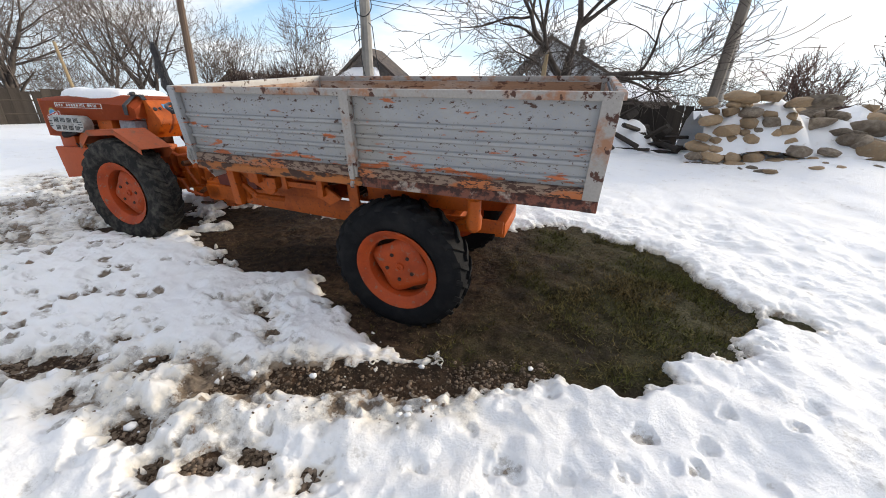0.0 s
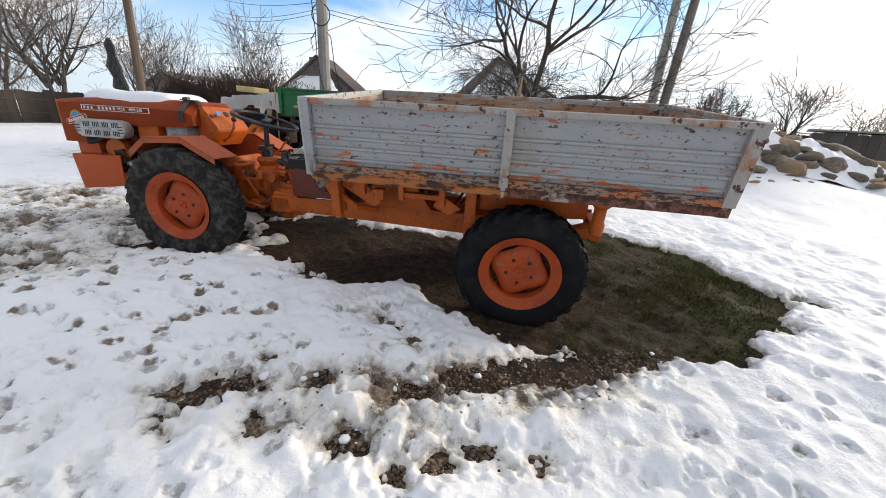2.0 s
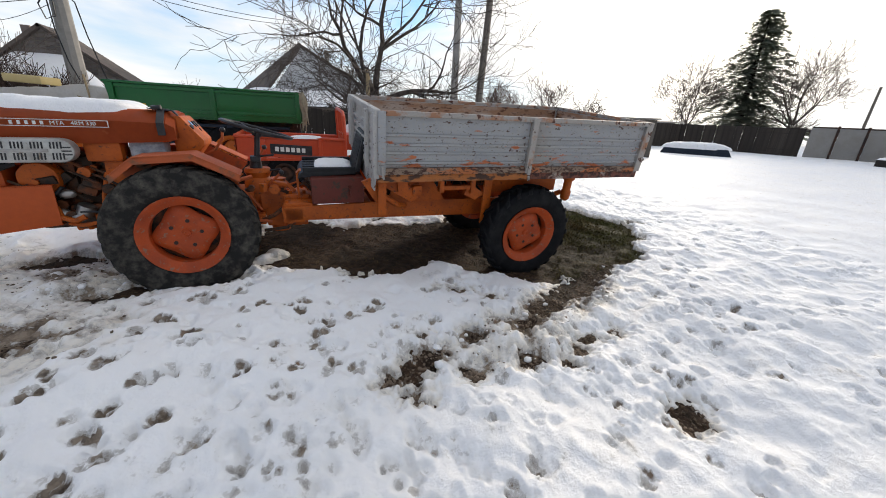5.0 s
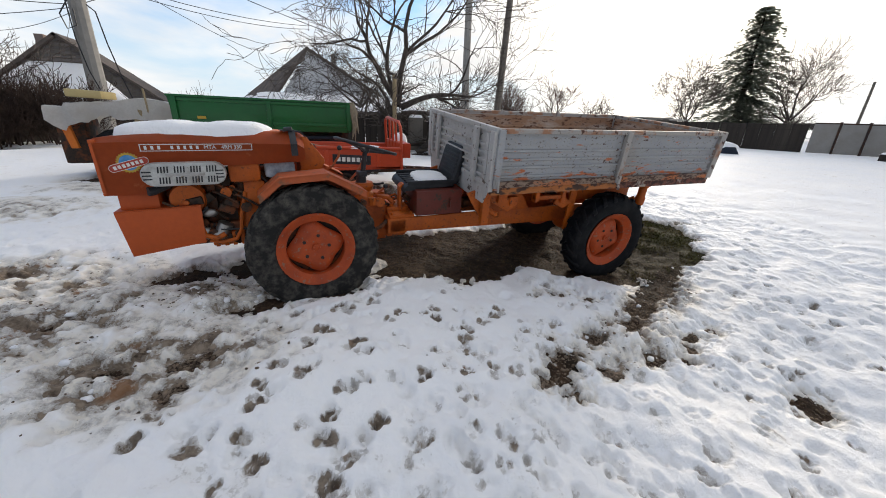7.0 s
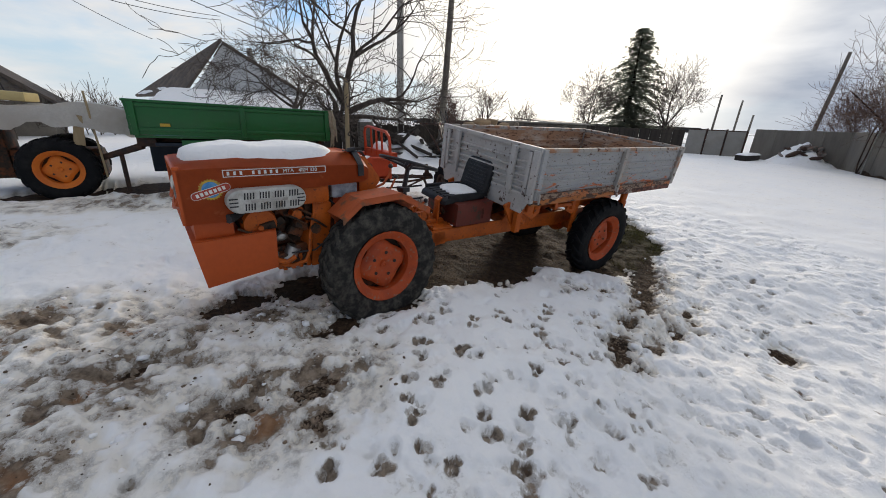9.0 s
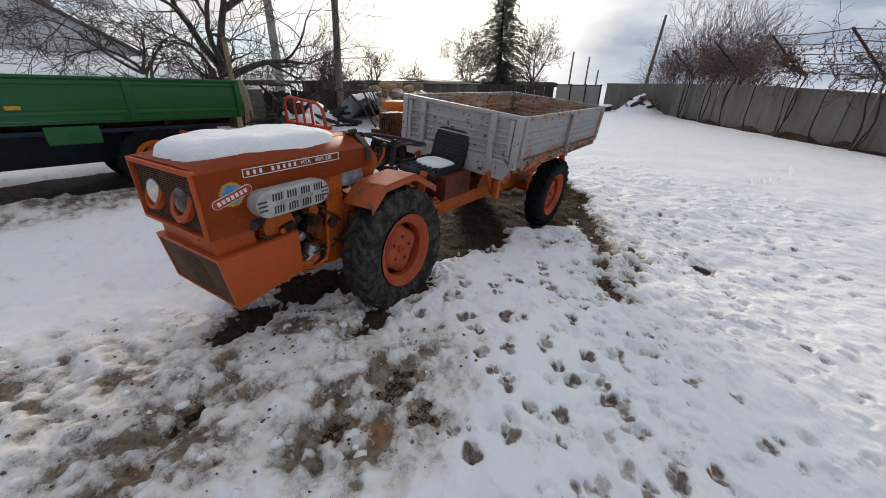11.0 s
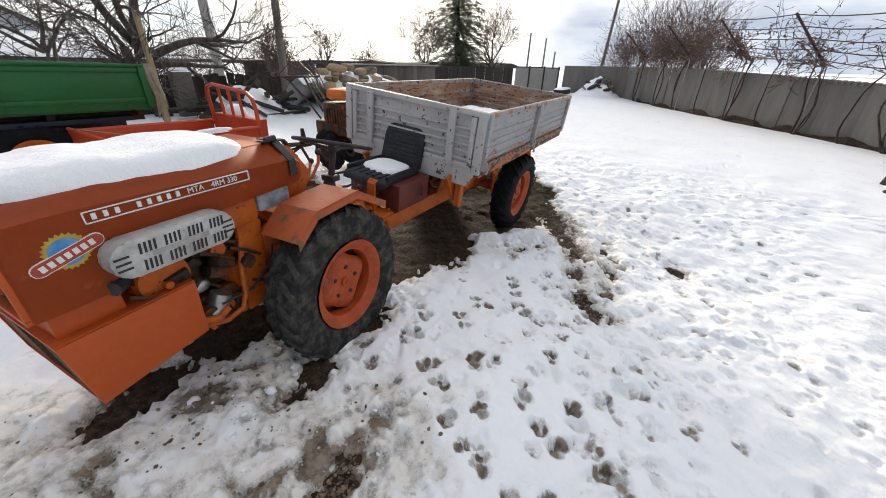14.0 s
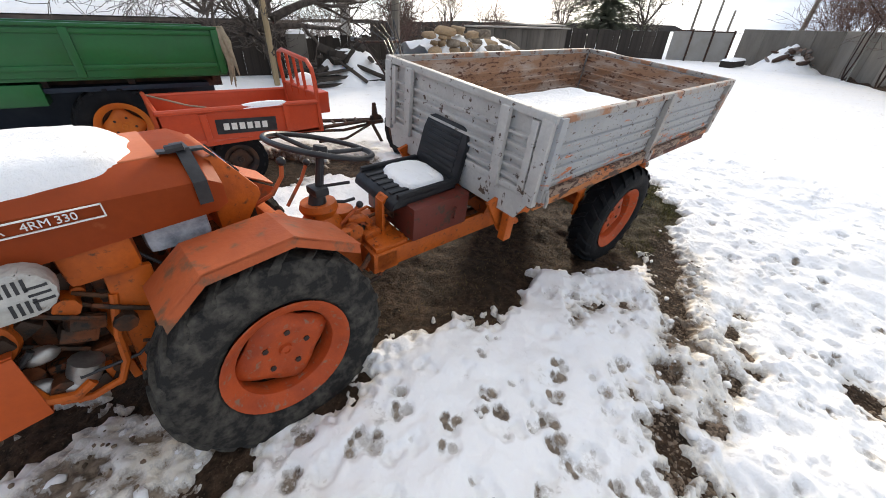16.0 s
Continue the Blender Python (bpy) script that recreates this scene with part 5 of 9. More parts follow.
tube(bm, [(-0.10, -0.19, 1.245), (-0.05, -0.20, 1.25)], 0.014, 8)
front("rubber_strap", bm, BLACK, hood, "black rubber hood strap")
bm = bm_new()
lathe(bm, [(0.0, -0.20), (0.15, -0.20), (0.16, -0.17), (0.13, -0.15), (0.12, -0.02), (0.155, 0.0), (0.155, 0.04), (0.13, 0.06), (0.125, 0.20), (0.16, 0.22), (0.16, 0.27), (0.12, 0.29), (0.11, 0.42), (0.14, 0.44), (0.14, 0.50), (0.0, 0.50)], 24, m=pose(0, 0, 0.60, 0, 0, -90))
for xa, xb, ya, yb, za, zb in ((0.06, 0.16, -0.19, -0.10, 0.60, 0.86), (0.20, 0.25, -0.17, 0.17, 0.66, 0.84), (0.02, 0.30, -0.10, 0.12, 0.72, 0.80), (0.30, 0.40, -0.16, -0.06, 0.52, 0.68), (0.34, 0.46, -0.20, -0.12, 0.44, 0.52), (0.10, 0.24, -0.22, -0.13, 0.50, 0.58)):
    box(bm, xa, xb, ya, yb, za, zb, 0.014)
for k in range(7):
    tube(bm, [(0.04 + 0.05 * k, -0.175 + 0.01 * (k % 2), 0.60 + 0.03 * (k % 3)), (0.04 + 0.05 * k, -0.145, 0.60 + 0.03 * (k % 3))], 0.012, 6)
tube(bm, [(0.0, -0.46, 0.5), (0.0, -0.12, 0.52), (0.0, 0.12, 0.52), (0.0, 0.46, 0.53)], [0.06, 0.085, 0.085, 0.06], 16)
front("gearbox", bm, ORANGE, label="orange gearbox housing streaked with oil")
bm = bm_new()
lathe(bm, [(0.0, 0.80), (0.085, 0.80), (0.095, 0.77), (0.075, 0.73), (0.10, 0.70), (0.11, 0.62), (0.09, 0.56), (0.0, 0.56)], 20, m=FRONT @ pose(0.44, -0.02, 0.045, 0, 0, 0) @ pose(0, 0, 0, 90, 0, 0))
part("steering_box", bm, ORANGE, tractor, "orange cast steering box")
bm = bm_new()
for pts, r in (([(0.30, -0.19, 0.74), (0.38, -0.23, 0.66), (0.44, -0.22, 0.56)], 0.010), ([(0.16, -0.21, 0.82), (0.30, -0.22, 0.78), (0.40, -0.17, 0.80)], 0.014), ([(0.24, -0.20, 0.58), (0.36, -0.25, 0.50), (0.50, -0.24, 0.47)], 0.012)):
    tube(bm, pts, r, 8)
front("linkage", bm, FENDER_RED, label="oily control linkage along the gearbox")
SC = Vector((0.475, -0.07, 1.125))
axis = Vector((0.27, 0, 1)).normalized()
bm = bm_new()
tube(bm, [(0.43, -0.03, 0.78), (0.45, -0.05, 0.95), SC - axis * 0.02], [0.024, 0.02, 0.018], 10)
tube(bm, [(0.43, -0.03, 0.82), (0.437, -0.035, 0.90)], [0.05, 0.034], 12)
box(bm, 0.40, 0.47, -0.10, 0.0, 0.895, 0.935, 0.01)
tube(bm, [(0.44, -0.05, 0.93), (0.56, -0.14, 0.95)], 0.008, 6)
tube(bm, [(0.47, 0.03, 0.82), (0.55, -0.08, 0.83), (0.60, -0.1, 0.84)], 0.009, 6)
front("steering_column", bm, BLACK, label="black steering column")
bm = bm_new()
ring = Matrix.Translation(SC) @ axis.to_track_quat("Y", "Z").to_matrix().to_4x4()
lathe(bm, [(0.232 + 0.0125 * math.cos(2 * math.pi * k / 10), 0.0125 * math.sin(2 * math.pi * k / 10)) for k in range(10)], 40, m=ring, closed=True)
for k in range(3):
    a = 2 * math.pi * k / 3 + 0.5
    p = ring @ Vector((0.228 * math.cos(a), 0, 0.228 * math.sin(a)))
    tube(bm, [ring @ Vector((0, -0.035, 0)), ring @ Vector((0.1 * math.cos(a), -0.02, 0.1 * math.sin(a))), p], [0.014, 0.011, 0.010], 8)
lathe(bm, [(0, 0.004), (0.03, 0.0), (0.036, -0.03), (0.03, -0.05), (0, -0.05)], 16, m=ring)
front("steering_wheel", bm, BLACK, label="thin black three-spoke steering wheel")
for pts, knob in (([(0.12, -0.11, 0.95), (0.2, -0.14, 0.99), (0.25, -0.15, 1.06), (0.26, -0.15, 1.12)], True), ([(0.34, 0.12, 0.8), (0.45, 0.16, 0.9), (0.5, 0.17, 0.98)], True), ([(0.5, -0.1, 0.72), (0.6, -0.14, 0.82)], True)):
    bm = bm_new()
    tube(bm, pts, 0.009, 8)
    lever = front("lever", bm, FENDER_RED, label="bent control lever")
    bm = bm_new()
    ball(bm, pts[-1], 0.019, u=12, v=8)
    front("knob", bm, BLACK, lever, "black ball knob")
# articulation joint and drive tube
bm = bm_new()
box(bm, 0.46, 0.62, -0.13, 0.13, 0.40, 0.70, 0.03)
tube(bm, [(0.56, 0, 0.34), (0.56, 0, 0.76)], 0.07, 16)
box(bm, 0.6, 0.78, -0.16, 0.16, 0.60, 0.65, 0.01)
box(bm, 0.60, 0.76, -0.15, 0.15, 0.40, 0.45, 0.01)
for k in range(4):
    tube(bm, [(0.65 + 0.1 * (k % 2), -0.12 + 0.24 * (k // 2), 0.65), (0.65 + 0.1 * (k % 2), -0.12 + 0.24 * (k // 2), 0.675)], 0.013, 6)
front("articulation_joint", bm, ORANGE, label="heavy orange articulation joint")
bm = bm_new()
tube(bm, [(0.40, -0.2, 0.46), (0.52, -0.24, 0.52), (0.64, -0.2, 0.60), (0.74, -0.17, 0.57)], 0.016, 8)
tube(bm, [(0.44, -0.22, 0.40), (0.60, -0.25, 0.42), (0.7, -0.22, 0.48)], 0.012, 8)
front("steering_ram", bm, GREASY, label="greasy steering ram and hoses")

# bolts, lugs and cast bosses crowded round the joint
rf = random.Random(77)
for k in range(34):
    bm = bm_new()
    x, y, z = rf.uniform(0.30, 0.86), rf.uniform(-0.25, 0.10), rf.uniform(0.46, 0.74)
    kind = k % 4
    if kind == 0:
        tube(bm, [(x, y, z), (x, y, z + rf.uniform(0.03, 0.06))], rf.uniform(0.014, 0.03), 6)
    elif kind == 1:
        tube(bm, [(x, y - 0.03, z), (x, y + 0.03, z)], rf.uniform(0.016, 0.04), 10)
    elif kind == 2:
        box(bm, -0.05, 0.05, -0.02, 0.02, -0.015, 0.015, 0.004, m=Matrix.Translation((x, y, z)) @ pose(0, 0, 0, rf.uniform(-30, 30), rf.uniform(-50, 50), rf.uniform(-40, 40)))
    else:
        tube(bm, [(x - 0.07, y, z), (x, y - 0.03, z + 0.03), (x + 0.07, y - 0.02, z - 0.02)], 0.009, 6)
    front("joint_fitting", bm, GREASY if k % 3 == 0 else ORANGE)

# rear frame: everything below is set from the rear axle
bm = bm_new()
for y0 in (-0.20, 0.18):
    prism(bm, [(-1.90, 0.08), (-1.90, 0.19), (-1.30, 0.20), (0.55, 0.20), (0.55, 0.12), (-0.1, 0.075), (-0.28, 0.05), (-1.0, 0.065)], y0, y0 + 0.02, "y", 0.004)
    prism(bm, [(-1.14, 0.20), (-1.02, 0.44), (-0.78, 0.44), (-0.62, 0.20)], y0 - 0.02, y0 - 0.01, "y", 0.003)
box(bm, -1.92, -1.76, -0.20, 0.20, 0.06, 0.19, 0.015)
for x in (-1.3, -1.0, 0.2, 0.5):
    box(bm, x, x + 0.06, -0.18, 0.18, 0.09, 0.18, 0.006)
chassis = rear("chassis_frame", bm, ORANGE, label="orange chassis side members")
bm = bm_new()
tube(bm, [(0, -0.40, 0), (0, 0.40, 0)], 0.055, 16)
ball(bm, (0, 0, 0), 0.13, (1, 0.9, 1), 16, 10)
rear("rear_axle", bm, ORANGE, label="orange rear axle")
bm = bm_new()
tube(bm, [(-1.8, 0, 0.1), (-0.1, 0, 0.03)], 0.03, 10)
rear("drive_shaft", bm, GREASY)
# seat box, seat stand and seat
bm = bm_new()
box(bm, -1.70, -1.31, -0.235, 0.23, 0.215, 0.415, 0.012)
tube(bm, [(-1.42, -0.237, 0.28), (-1.42, -0.25, 0.28), (-1.42, -0.25, 0.35), (-1.42, -0.237, 0.35)], 0.006, 6)
rear("tank_box", bm, TANK_RED, label="maroon steel tank box under the seat")
bm = bm_new()
for y0 in (-0.09,):
    box(bm, -1.80, -1.784, y0, y0 + 0.07, 0.19, 0.42, 0.003)
    prism(bm, [(-1.80, 0.415), (-1.775, 0.44), (-1.66, 0.44), (-1.66, 0.425), (-1.77, 0.425), (-1.785, 0.41)], y0, y0 + 0.07, "y")
box(bm, -1.90, -1.70, -0.19, 0.19, 0.19, 0.215, 0.004)
for bx in (-1.88, -1.72):
    for by in (-0.16, -0.02, 0.15):
        tube(bm, [(bx, by, 0.21), (bx, by, 0.232)], 0.012, 6)
rear("seat_stand", bm, ORANGE, label="orange seat stand")
SEAT = REAR @ pose(-1.55, 0.03, 0.440)
bm = bm_new()
prism(bm, [(-0.24, -0.05), (-0.225, -0.01), (-0.19, 0.015), (0.19, 0.015), (0.19, -0.02), (-0.19, -0.025)], -0.195, 0.195, "y", 0.010)
for y in (-0.195, 0.17):
    box(bm, -0.20, 0.19, y, y + 0.025, 0.0, 0.04, 0.011)
for k in range(5):
    box(bm, -0.20, -0.02, -0.13 + 0.058 * k, -0.10 + 0.058 * k, 0.008, 0.022, 0.006)
seat = part("seat", moved(bm, SEAT), SEAT_BLACK, tractor, "black vinyl tractor seat with snow on it")
bm = bm_new()
back = pose(0.20, 0, 0.0, 0, 14, 0)
prism(bm, [(-0.19, 0.0), (-0.185, 0.22), (-0.165, 0.285), (-0.12, 0.305), (0.12, 0.305), (0.165, 0.285), (0.185, 0.22), (0.19, 0.0)], -0.016, 0.020, "x", 0.010, m=back)
backrest = part("backrest", moved(bm, SEAT), SEAT_BLACK, tractor, "ribbed black backrest")
for k in range(7):
    bm = box(bm_new(), -0.021, -0.010, -0.14, 0.14, 0.045 + 0.032 * k, 0.069 + 0.032 * k, 0.005, m=back)
    part("padding_rib", moved(bm, SEAT), SEAT_BLACK, backrest)

# the bed
BX0, BX1, BW, BT, BB = -1.29, 1.02, 0.645, 0.950, 0.545
bed = tractor


def corrugated(bm, u0, u1, z0, z1, thick, ridges, depth, place):
    """A pressed panel with level ridges; place(u, out, z) gives the point."""
    prof = [(0.0, z0)]
    for zr in ridges:
        prof += [(0.0, zr - 0.017), (depth, zr - 0.008), (depth, zr + 0.004), (0.0, zr + 0.009)]
    prof.append((0.0, z1))
    rings = []
    for u in (u0, u1):
        rings.append([bm.verts.new(place(u, o, z)) for o, z in prof] + [bm.verts.new(place(u, -thick, z)) for z in (z1, z0)])
    n = len(rings[0])
    for k in range(n):
        bm.faces.new((rings[0][k], rings[0][(k + 1) % n], rings[1][(k + 1) % n], rings[1][k]))
    bm.faces.new(rings[0][::-1]), bm.faces.new(rings[1])
    return bm


RIDGES = [0.625, 0.69, 0.745, 0.805]
floor = bm_new()
box(floor, BX0 + 0.01, BX1 - 0.02, -BW + 0.02, BW - 0.02, BB - 0.01, BB + 0.015, 0.003)
for x in (-1.1, -0.7, -0.3, 0.1, 0.5, 0.9):
    box(floor, x, x + 0.05, -BW + 0.05, BW - 0.05, BB - 0.06, BB - 0.01, 0.004)
rear("bed_floor", floor, BED_INSIDE, label="rusty bed floor with snow on it")
for s in (-1, 1):
    for (u0, u1) in ((BX0 + 0.055, -0.155), (-0.105, BX1 - 0.055)):
        bm = bm_new()
        corrugated(bm, u0, u1, BB + 0.04, BT - 0.03, 0.014, RIDGES, 0.012, lambda u, o, z: (u, s * (BW - 0.015 + o), z))
        rear("side_panel", bm, SILVER_PAINT, label="corrugated dropside panel, silver paint flaking to orange and rust")
    bm = bm_new()
    box(bm, BX0 + 0.02, BX1 + 0.008, min(s * (BW - 0.022), s * (BW + 0.012)), max(s * (BW - 0.022), s * (BW + 0.012)), BT - 0.032, BT, 0.006)
    rear("top_rail", bm, RUSTY_EDGE, label="worn top rail with chipped paint")
    bm = bm_new()
    box(bm, BX0 + 0.02, BX1 - 0.02, min(s * (BW - 0.02), s * (BW + 0.010)), max(s * (BW - 0.02), s * (BW + 0.010)), BB, BB + 0.045, 0.005)
    rear("bottom_rail", bm, RUSTY_SILL, label="rusty lower rail of the bed side")
    bm = bm_new()
    box(bm, BX0 + 0.01, -0.10, min(s * (BW - 0.05), s * (BW - 0.006)), max(s * (BW - 0.05), s * (BW - 0.006)), BB - 0.055, BB - 0.003, 0.005)
    rear("bed_sill", bm, ORANGE_SILL, label="orange bed sill eaten by rust")
    bm = bm_new()
    box(bm, -0.098, BX1 - 0.015, min(s * (BW - 0.05), s * (BW - 0.004)), max(s * (BW - 0.05), s * (BW - 0.004)), BB - 0.055, BB - 0.003, 0.005)
    rear("bed_sill", bm, DARK_SILL, label="dark red-brown rusted bed sill")
    for x, w2, mt in ((-0.13, 0.05, RUSTY_EDGE), (BX0 + 0.03, 0.05, SILVER_PAINT)):
        bm = bm_new()
        box(bm, x - w2 / 2, x + w2 / 2, min(s * (BW - 0.015), s * (BW + 0.022)), max(s * (BW - 0.015), s * (BW + 0.022)), BB + 0.0, BT - 0.004, 0.006)
        box(bm, x - w2 / 2 + 0.012, x + w2 / 2 - 0.012, min(s * (BW + 0.02), s * (BW + 0.034)), max(s * (BW + 0.02), s * (BW + 0.034)), BB - 0.01, BB + 0.07, 0.004)
        rear("side_post", bm, mt, label="silver folded side post")
    bm = bm_new()
    y0, y1 = sorted((s * (BW - 0.025), s * (BW + 0.014)))
    prism(bm, [(BX1 - 0.07, BB), (BX1 - 0.005, BB), (BX1 + 0.01, BT - 0.003), (BX1 - 0.058, BT - 0.003)], y0, y1, "y", 0.005)
    rear("rear_post", bm, RUSTY_EDGE, label="slanted rear corner post with bare rust")
    bm = bm_new()
    tube(bm, [(-0.13, s * (BW + 0.03), BB - 0.02), (-0.13, s * (BW + 0.04), BB - 0.035), (-0.13, s * (BW + 0.035), BB - 0.05)], 0.010, 6)
    rear("latch", bm, RUSTY_EDGE, label="rusty dropside latch")
    bm = bm_new()
    tube(bm, [(BX0 + 0.03, s * (BW + 0.035), BB + 0.06), (BX0 + 0.03, s * (BW + 0.045), BB + 0.02), (BX0 + 0.04, s * (BW + 0.035), BB - 0.02)], 0.008, 6)
    rear("latch", bm, RUSTY_EDGE, label="rusty dropside latch")
# tailgate
bm = bm_new()
corrugated(bm, -BW + 0.02, BW - 0.02, BB + 0.02, BT - 0.03, 0.016, RIDGES, 0.009, lambda u, o, z: (BX1 - 0.012 + (z - BB) * 0.035 + o, u, z))
rear("tailgate", bm, SILVER_PAINT, label="corrugated tailgate, rusty inside")
bm = bm_new()
box(bm, BX1 - 0.01, BX1 + 0.022, -BW, BW, BT - 0.03, BT, 0.006)
rear("tailgate_rail", bm, RUSTY_EDGE)
bm = bm_new()
box(bm, BX1 - 0.07, BX1 - 0.004, -BW + 0.01, BW - 0.01, BB - 0.06, BB - 0.002, 0.006)
rear("rear_sill", bm, DARK_SILL)
# rusty lining, just inside the panels
for s in (-1, 1):
    bm = bm_new()
    corrugated(bm, BX0 + 0.04, BX1 - 0.05, BB + 0.02, BT - 0.034, 0.003, RIDGES, 0.006, lambda u, o, z: (u, s * (BW - 0.032 - o), z))
    rear("side_lining", bm, BED_INSIDE, label="rusty inner face of the bed side")
bm = bm_new()
corrugated(bm, -BW + 0.04, BW - 0.04, BB + 0.02, BT - 0.034, 0.003, RIDGES, 0.006, lambda u, o, z: (BX1 - 0.040 + (z - BB) * 0.035 - o, u, z))
rear("tailgate_lining", bm, BED_INSIDE)
bm = bm_new()
corrugated(bm, -BW + 0.04, BW - 0.04, BB + 0.02, BT - 0.034, 0.003, RIDGES, 0.006, lambda u, o, z: (BX0 + 0.030 + o, u, z))
rear("front_lining", bm, BED_INSIDE)
# front wall with stiffeners and apron
bm = bm_new()
corrugated(bm, -BW + 0.05, BW - 0.05, BB + 0.01, BT - 0.03, 0.016, [0.61, 0.665, 0.715, 0.77, 0.825], 0.020, lambda u, o, z: (BX0 + 0.01 - o, u, z))
rear("front_wall", bm, BED_FRONT, label="ridged front wall of the bed, scuffed whitish paint")
bm = bm_new()
box(bm, BX0 - 0.014, BX0 + 0.026, -BW - 0.004, BW + 0.004, BT - 0.034, BT + 0.003, 0.006)
rear("front_rail", bm, BED_FRONT)
bm = bm_new()
box(bm, BX0 - 0.012, BX0 + 0.02, -BW + 0.05, BW - 0.05, BB + 0.0, BB + 0.035, 0.006)
rear("front_sill", bm, BED_FRONT)
for y in (-0.38, 0.38):
    bm = bm_new()
    box(bm, BX0 - 0.036, BX0 - 0.006, y - 0.028, y + 0.028, BB - 0.01, BT - 0.02, 0.008)
    rear("stiffener", bm, BED_FRONT, label="upright stiffener of the front wall")
for s in (-1, 1):
    bm = bm_new()
    y0, y1 = sorted((s * (BW - 0.065), s * (BW - 0.002)))
    box(bm, BX0 - 0.022, BX0 + 0.018, y0, y1, BB - 0.03, BT - 0.02, 0.008)
    y0, y1 = sorted((s * (BW - 0.115), s * (BW - 0.075)))
    box(bm, BX0 - 0.02, BX0 + 0.01, y0, y1, BB + 0.02, BT - 0.04, 0.006)
    rear("corner_post", bm, BED_FRONT, label="worn corner post")
bm = bm_new()
prism(bm, [(-BW + 0.02, BB + 0.005), (BW - 0.02, BB + 0.005), (BW - 0.07, BB - 0.14), (-BW + 0.10, BB - 0.14)], BX0 - 0.002, BX0 + 0.006, "x", 0.002)
rear("apron", bm, BED_FRONT, label="plain whitish apron below the front wall")
# brackets, springs and lower gear at each side
for s in (-1, 1):
    def ybox(b, x0, x1, ya, yb, z0, z1, bv=0.006):
        y0, y1 = sorted((s * ya, s * yb))
        box(b, x0, x1, y0, y1, z0, z1, bv)
    bm = bm_new()
    ybox(bm, -0.78, -0.745, 0.44, 0.50, 0.36, 0.49)
    ybox(bm, -0.52, -0.48, 0.44, 0.50, 0.34, 0.49)
    ybox(bm, -0.78, -0.48, 0.45, 0.49, 0.375, 0.41)
    rear("step_bracket", bm, ORANGE, label="orange rectangular step bracket")
    bm = bm_new()
    ybox(bm, -1.25, -1.19, 0.44, 0.49, 0.20, 0.50)
    ya, yb = sorted((s * 0.40, s * 0.425))
    prism(bm, [(-1.36, 0.44), (-1.20, 0.49), (-1.18, 0.22), (-1.22, 0.22)], ya, yb, "y", 0.004)
    prism(bm, [(-1.20, 0.40), (-0.98, 0.27), (-0.93, 0.30), (-0.94, 0.36), (-1.16, 0.48)], ya, yb, "y", 0.004)
    ybox(bm, -1.10, -1.02, 0.40, 0.46, 0.36, 0.49)
    ybox(bm, -0.98, -0.90, 0.38, 0.44, 0.32, 0.40, 0.02)
    y = s * 0.43
    tube(bm, [(-1.20, y, 0.33), (-1.10, y, 0.26), (-1.0, s * 0.3, 0.2)], 0.022, 8)
    rear("bed_hinge", bm, ORANGE, label="orange bed hinge bracket")
    bm = bm_new()
    ybox(bm, -0.27, 0.40, 0.33, 0.345, 0.30, 0.47, 0.003)
    ybox(bm, -0.27, 0.40, 0.33, 0.40, 0.455, 0.475, 0.003)
    ybox(bm, -0.36, -0.29, 0.40, 0.42, 0.05, 0.50, 0.004)
    rear("bed_beam", bm, ORANGE, label="orange pressed beam above the rear wheel")
    bm = bm_new()
    ybox(bm, 0.34, 0.50, 0.42, 0.50, 0.47, 0.492)
    tube(bm, [(0.44, s * 0.40, 0.30), (0.30, s * 0.34, 0.22)], 0.022, 8)
    lathe(bm, [(0.0, 0.50), (0.05, 0.50), (0.055, 0.44), (0.036, 0.42), (0.036, 0.34), (0.045, 0.32), (0.04, 0.26), (0.02, 0.24), (0, 0.24)], 14, m=Matrix.Translation((0.445, s * 0.46, 0)) @ pose(0, 0, 0, 90, 0, 0))
    rear("spring_tower", bm, ORANGE, label="orange bracket with a rubber spring buffer")
bm = bm_new()
for k in range(4):
    tube(bm, [(-0.45 + 0.04 * k, -0.30, 0.30), (-0.40 + 0.04 * k, 0.10, 0.33)], 0.010, 6)
tube(bm, [(-1.2, 0, 0.22), (-0.72, 0, 0.30)], 0.05, 12)
tube(bm, [(-0.75, 0, 0.295), (-0.15, 0, 0.42)], 0.022, 10)
rear("tipping_ram", bm, GREASY, label="greasy tipping ram and springs under the bed")
bm = bm_new()
prism(bm, [(-0.52, 0.42), (-0.38, 0.33), (-0.46, 0.28), (-0.56, 0.33)], -0.47, -0.45, "y", 0.004)
rear("gusset", bm, ORANGE)

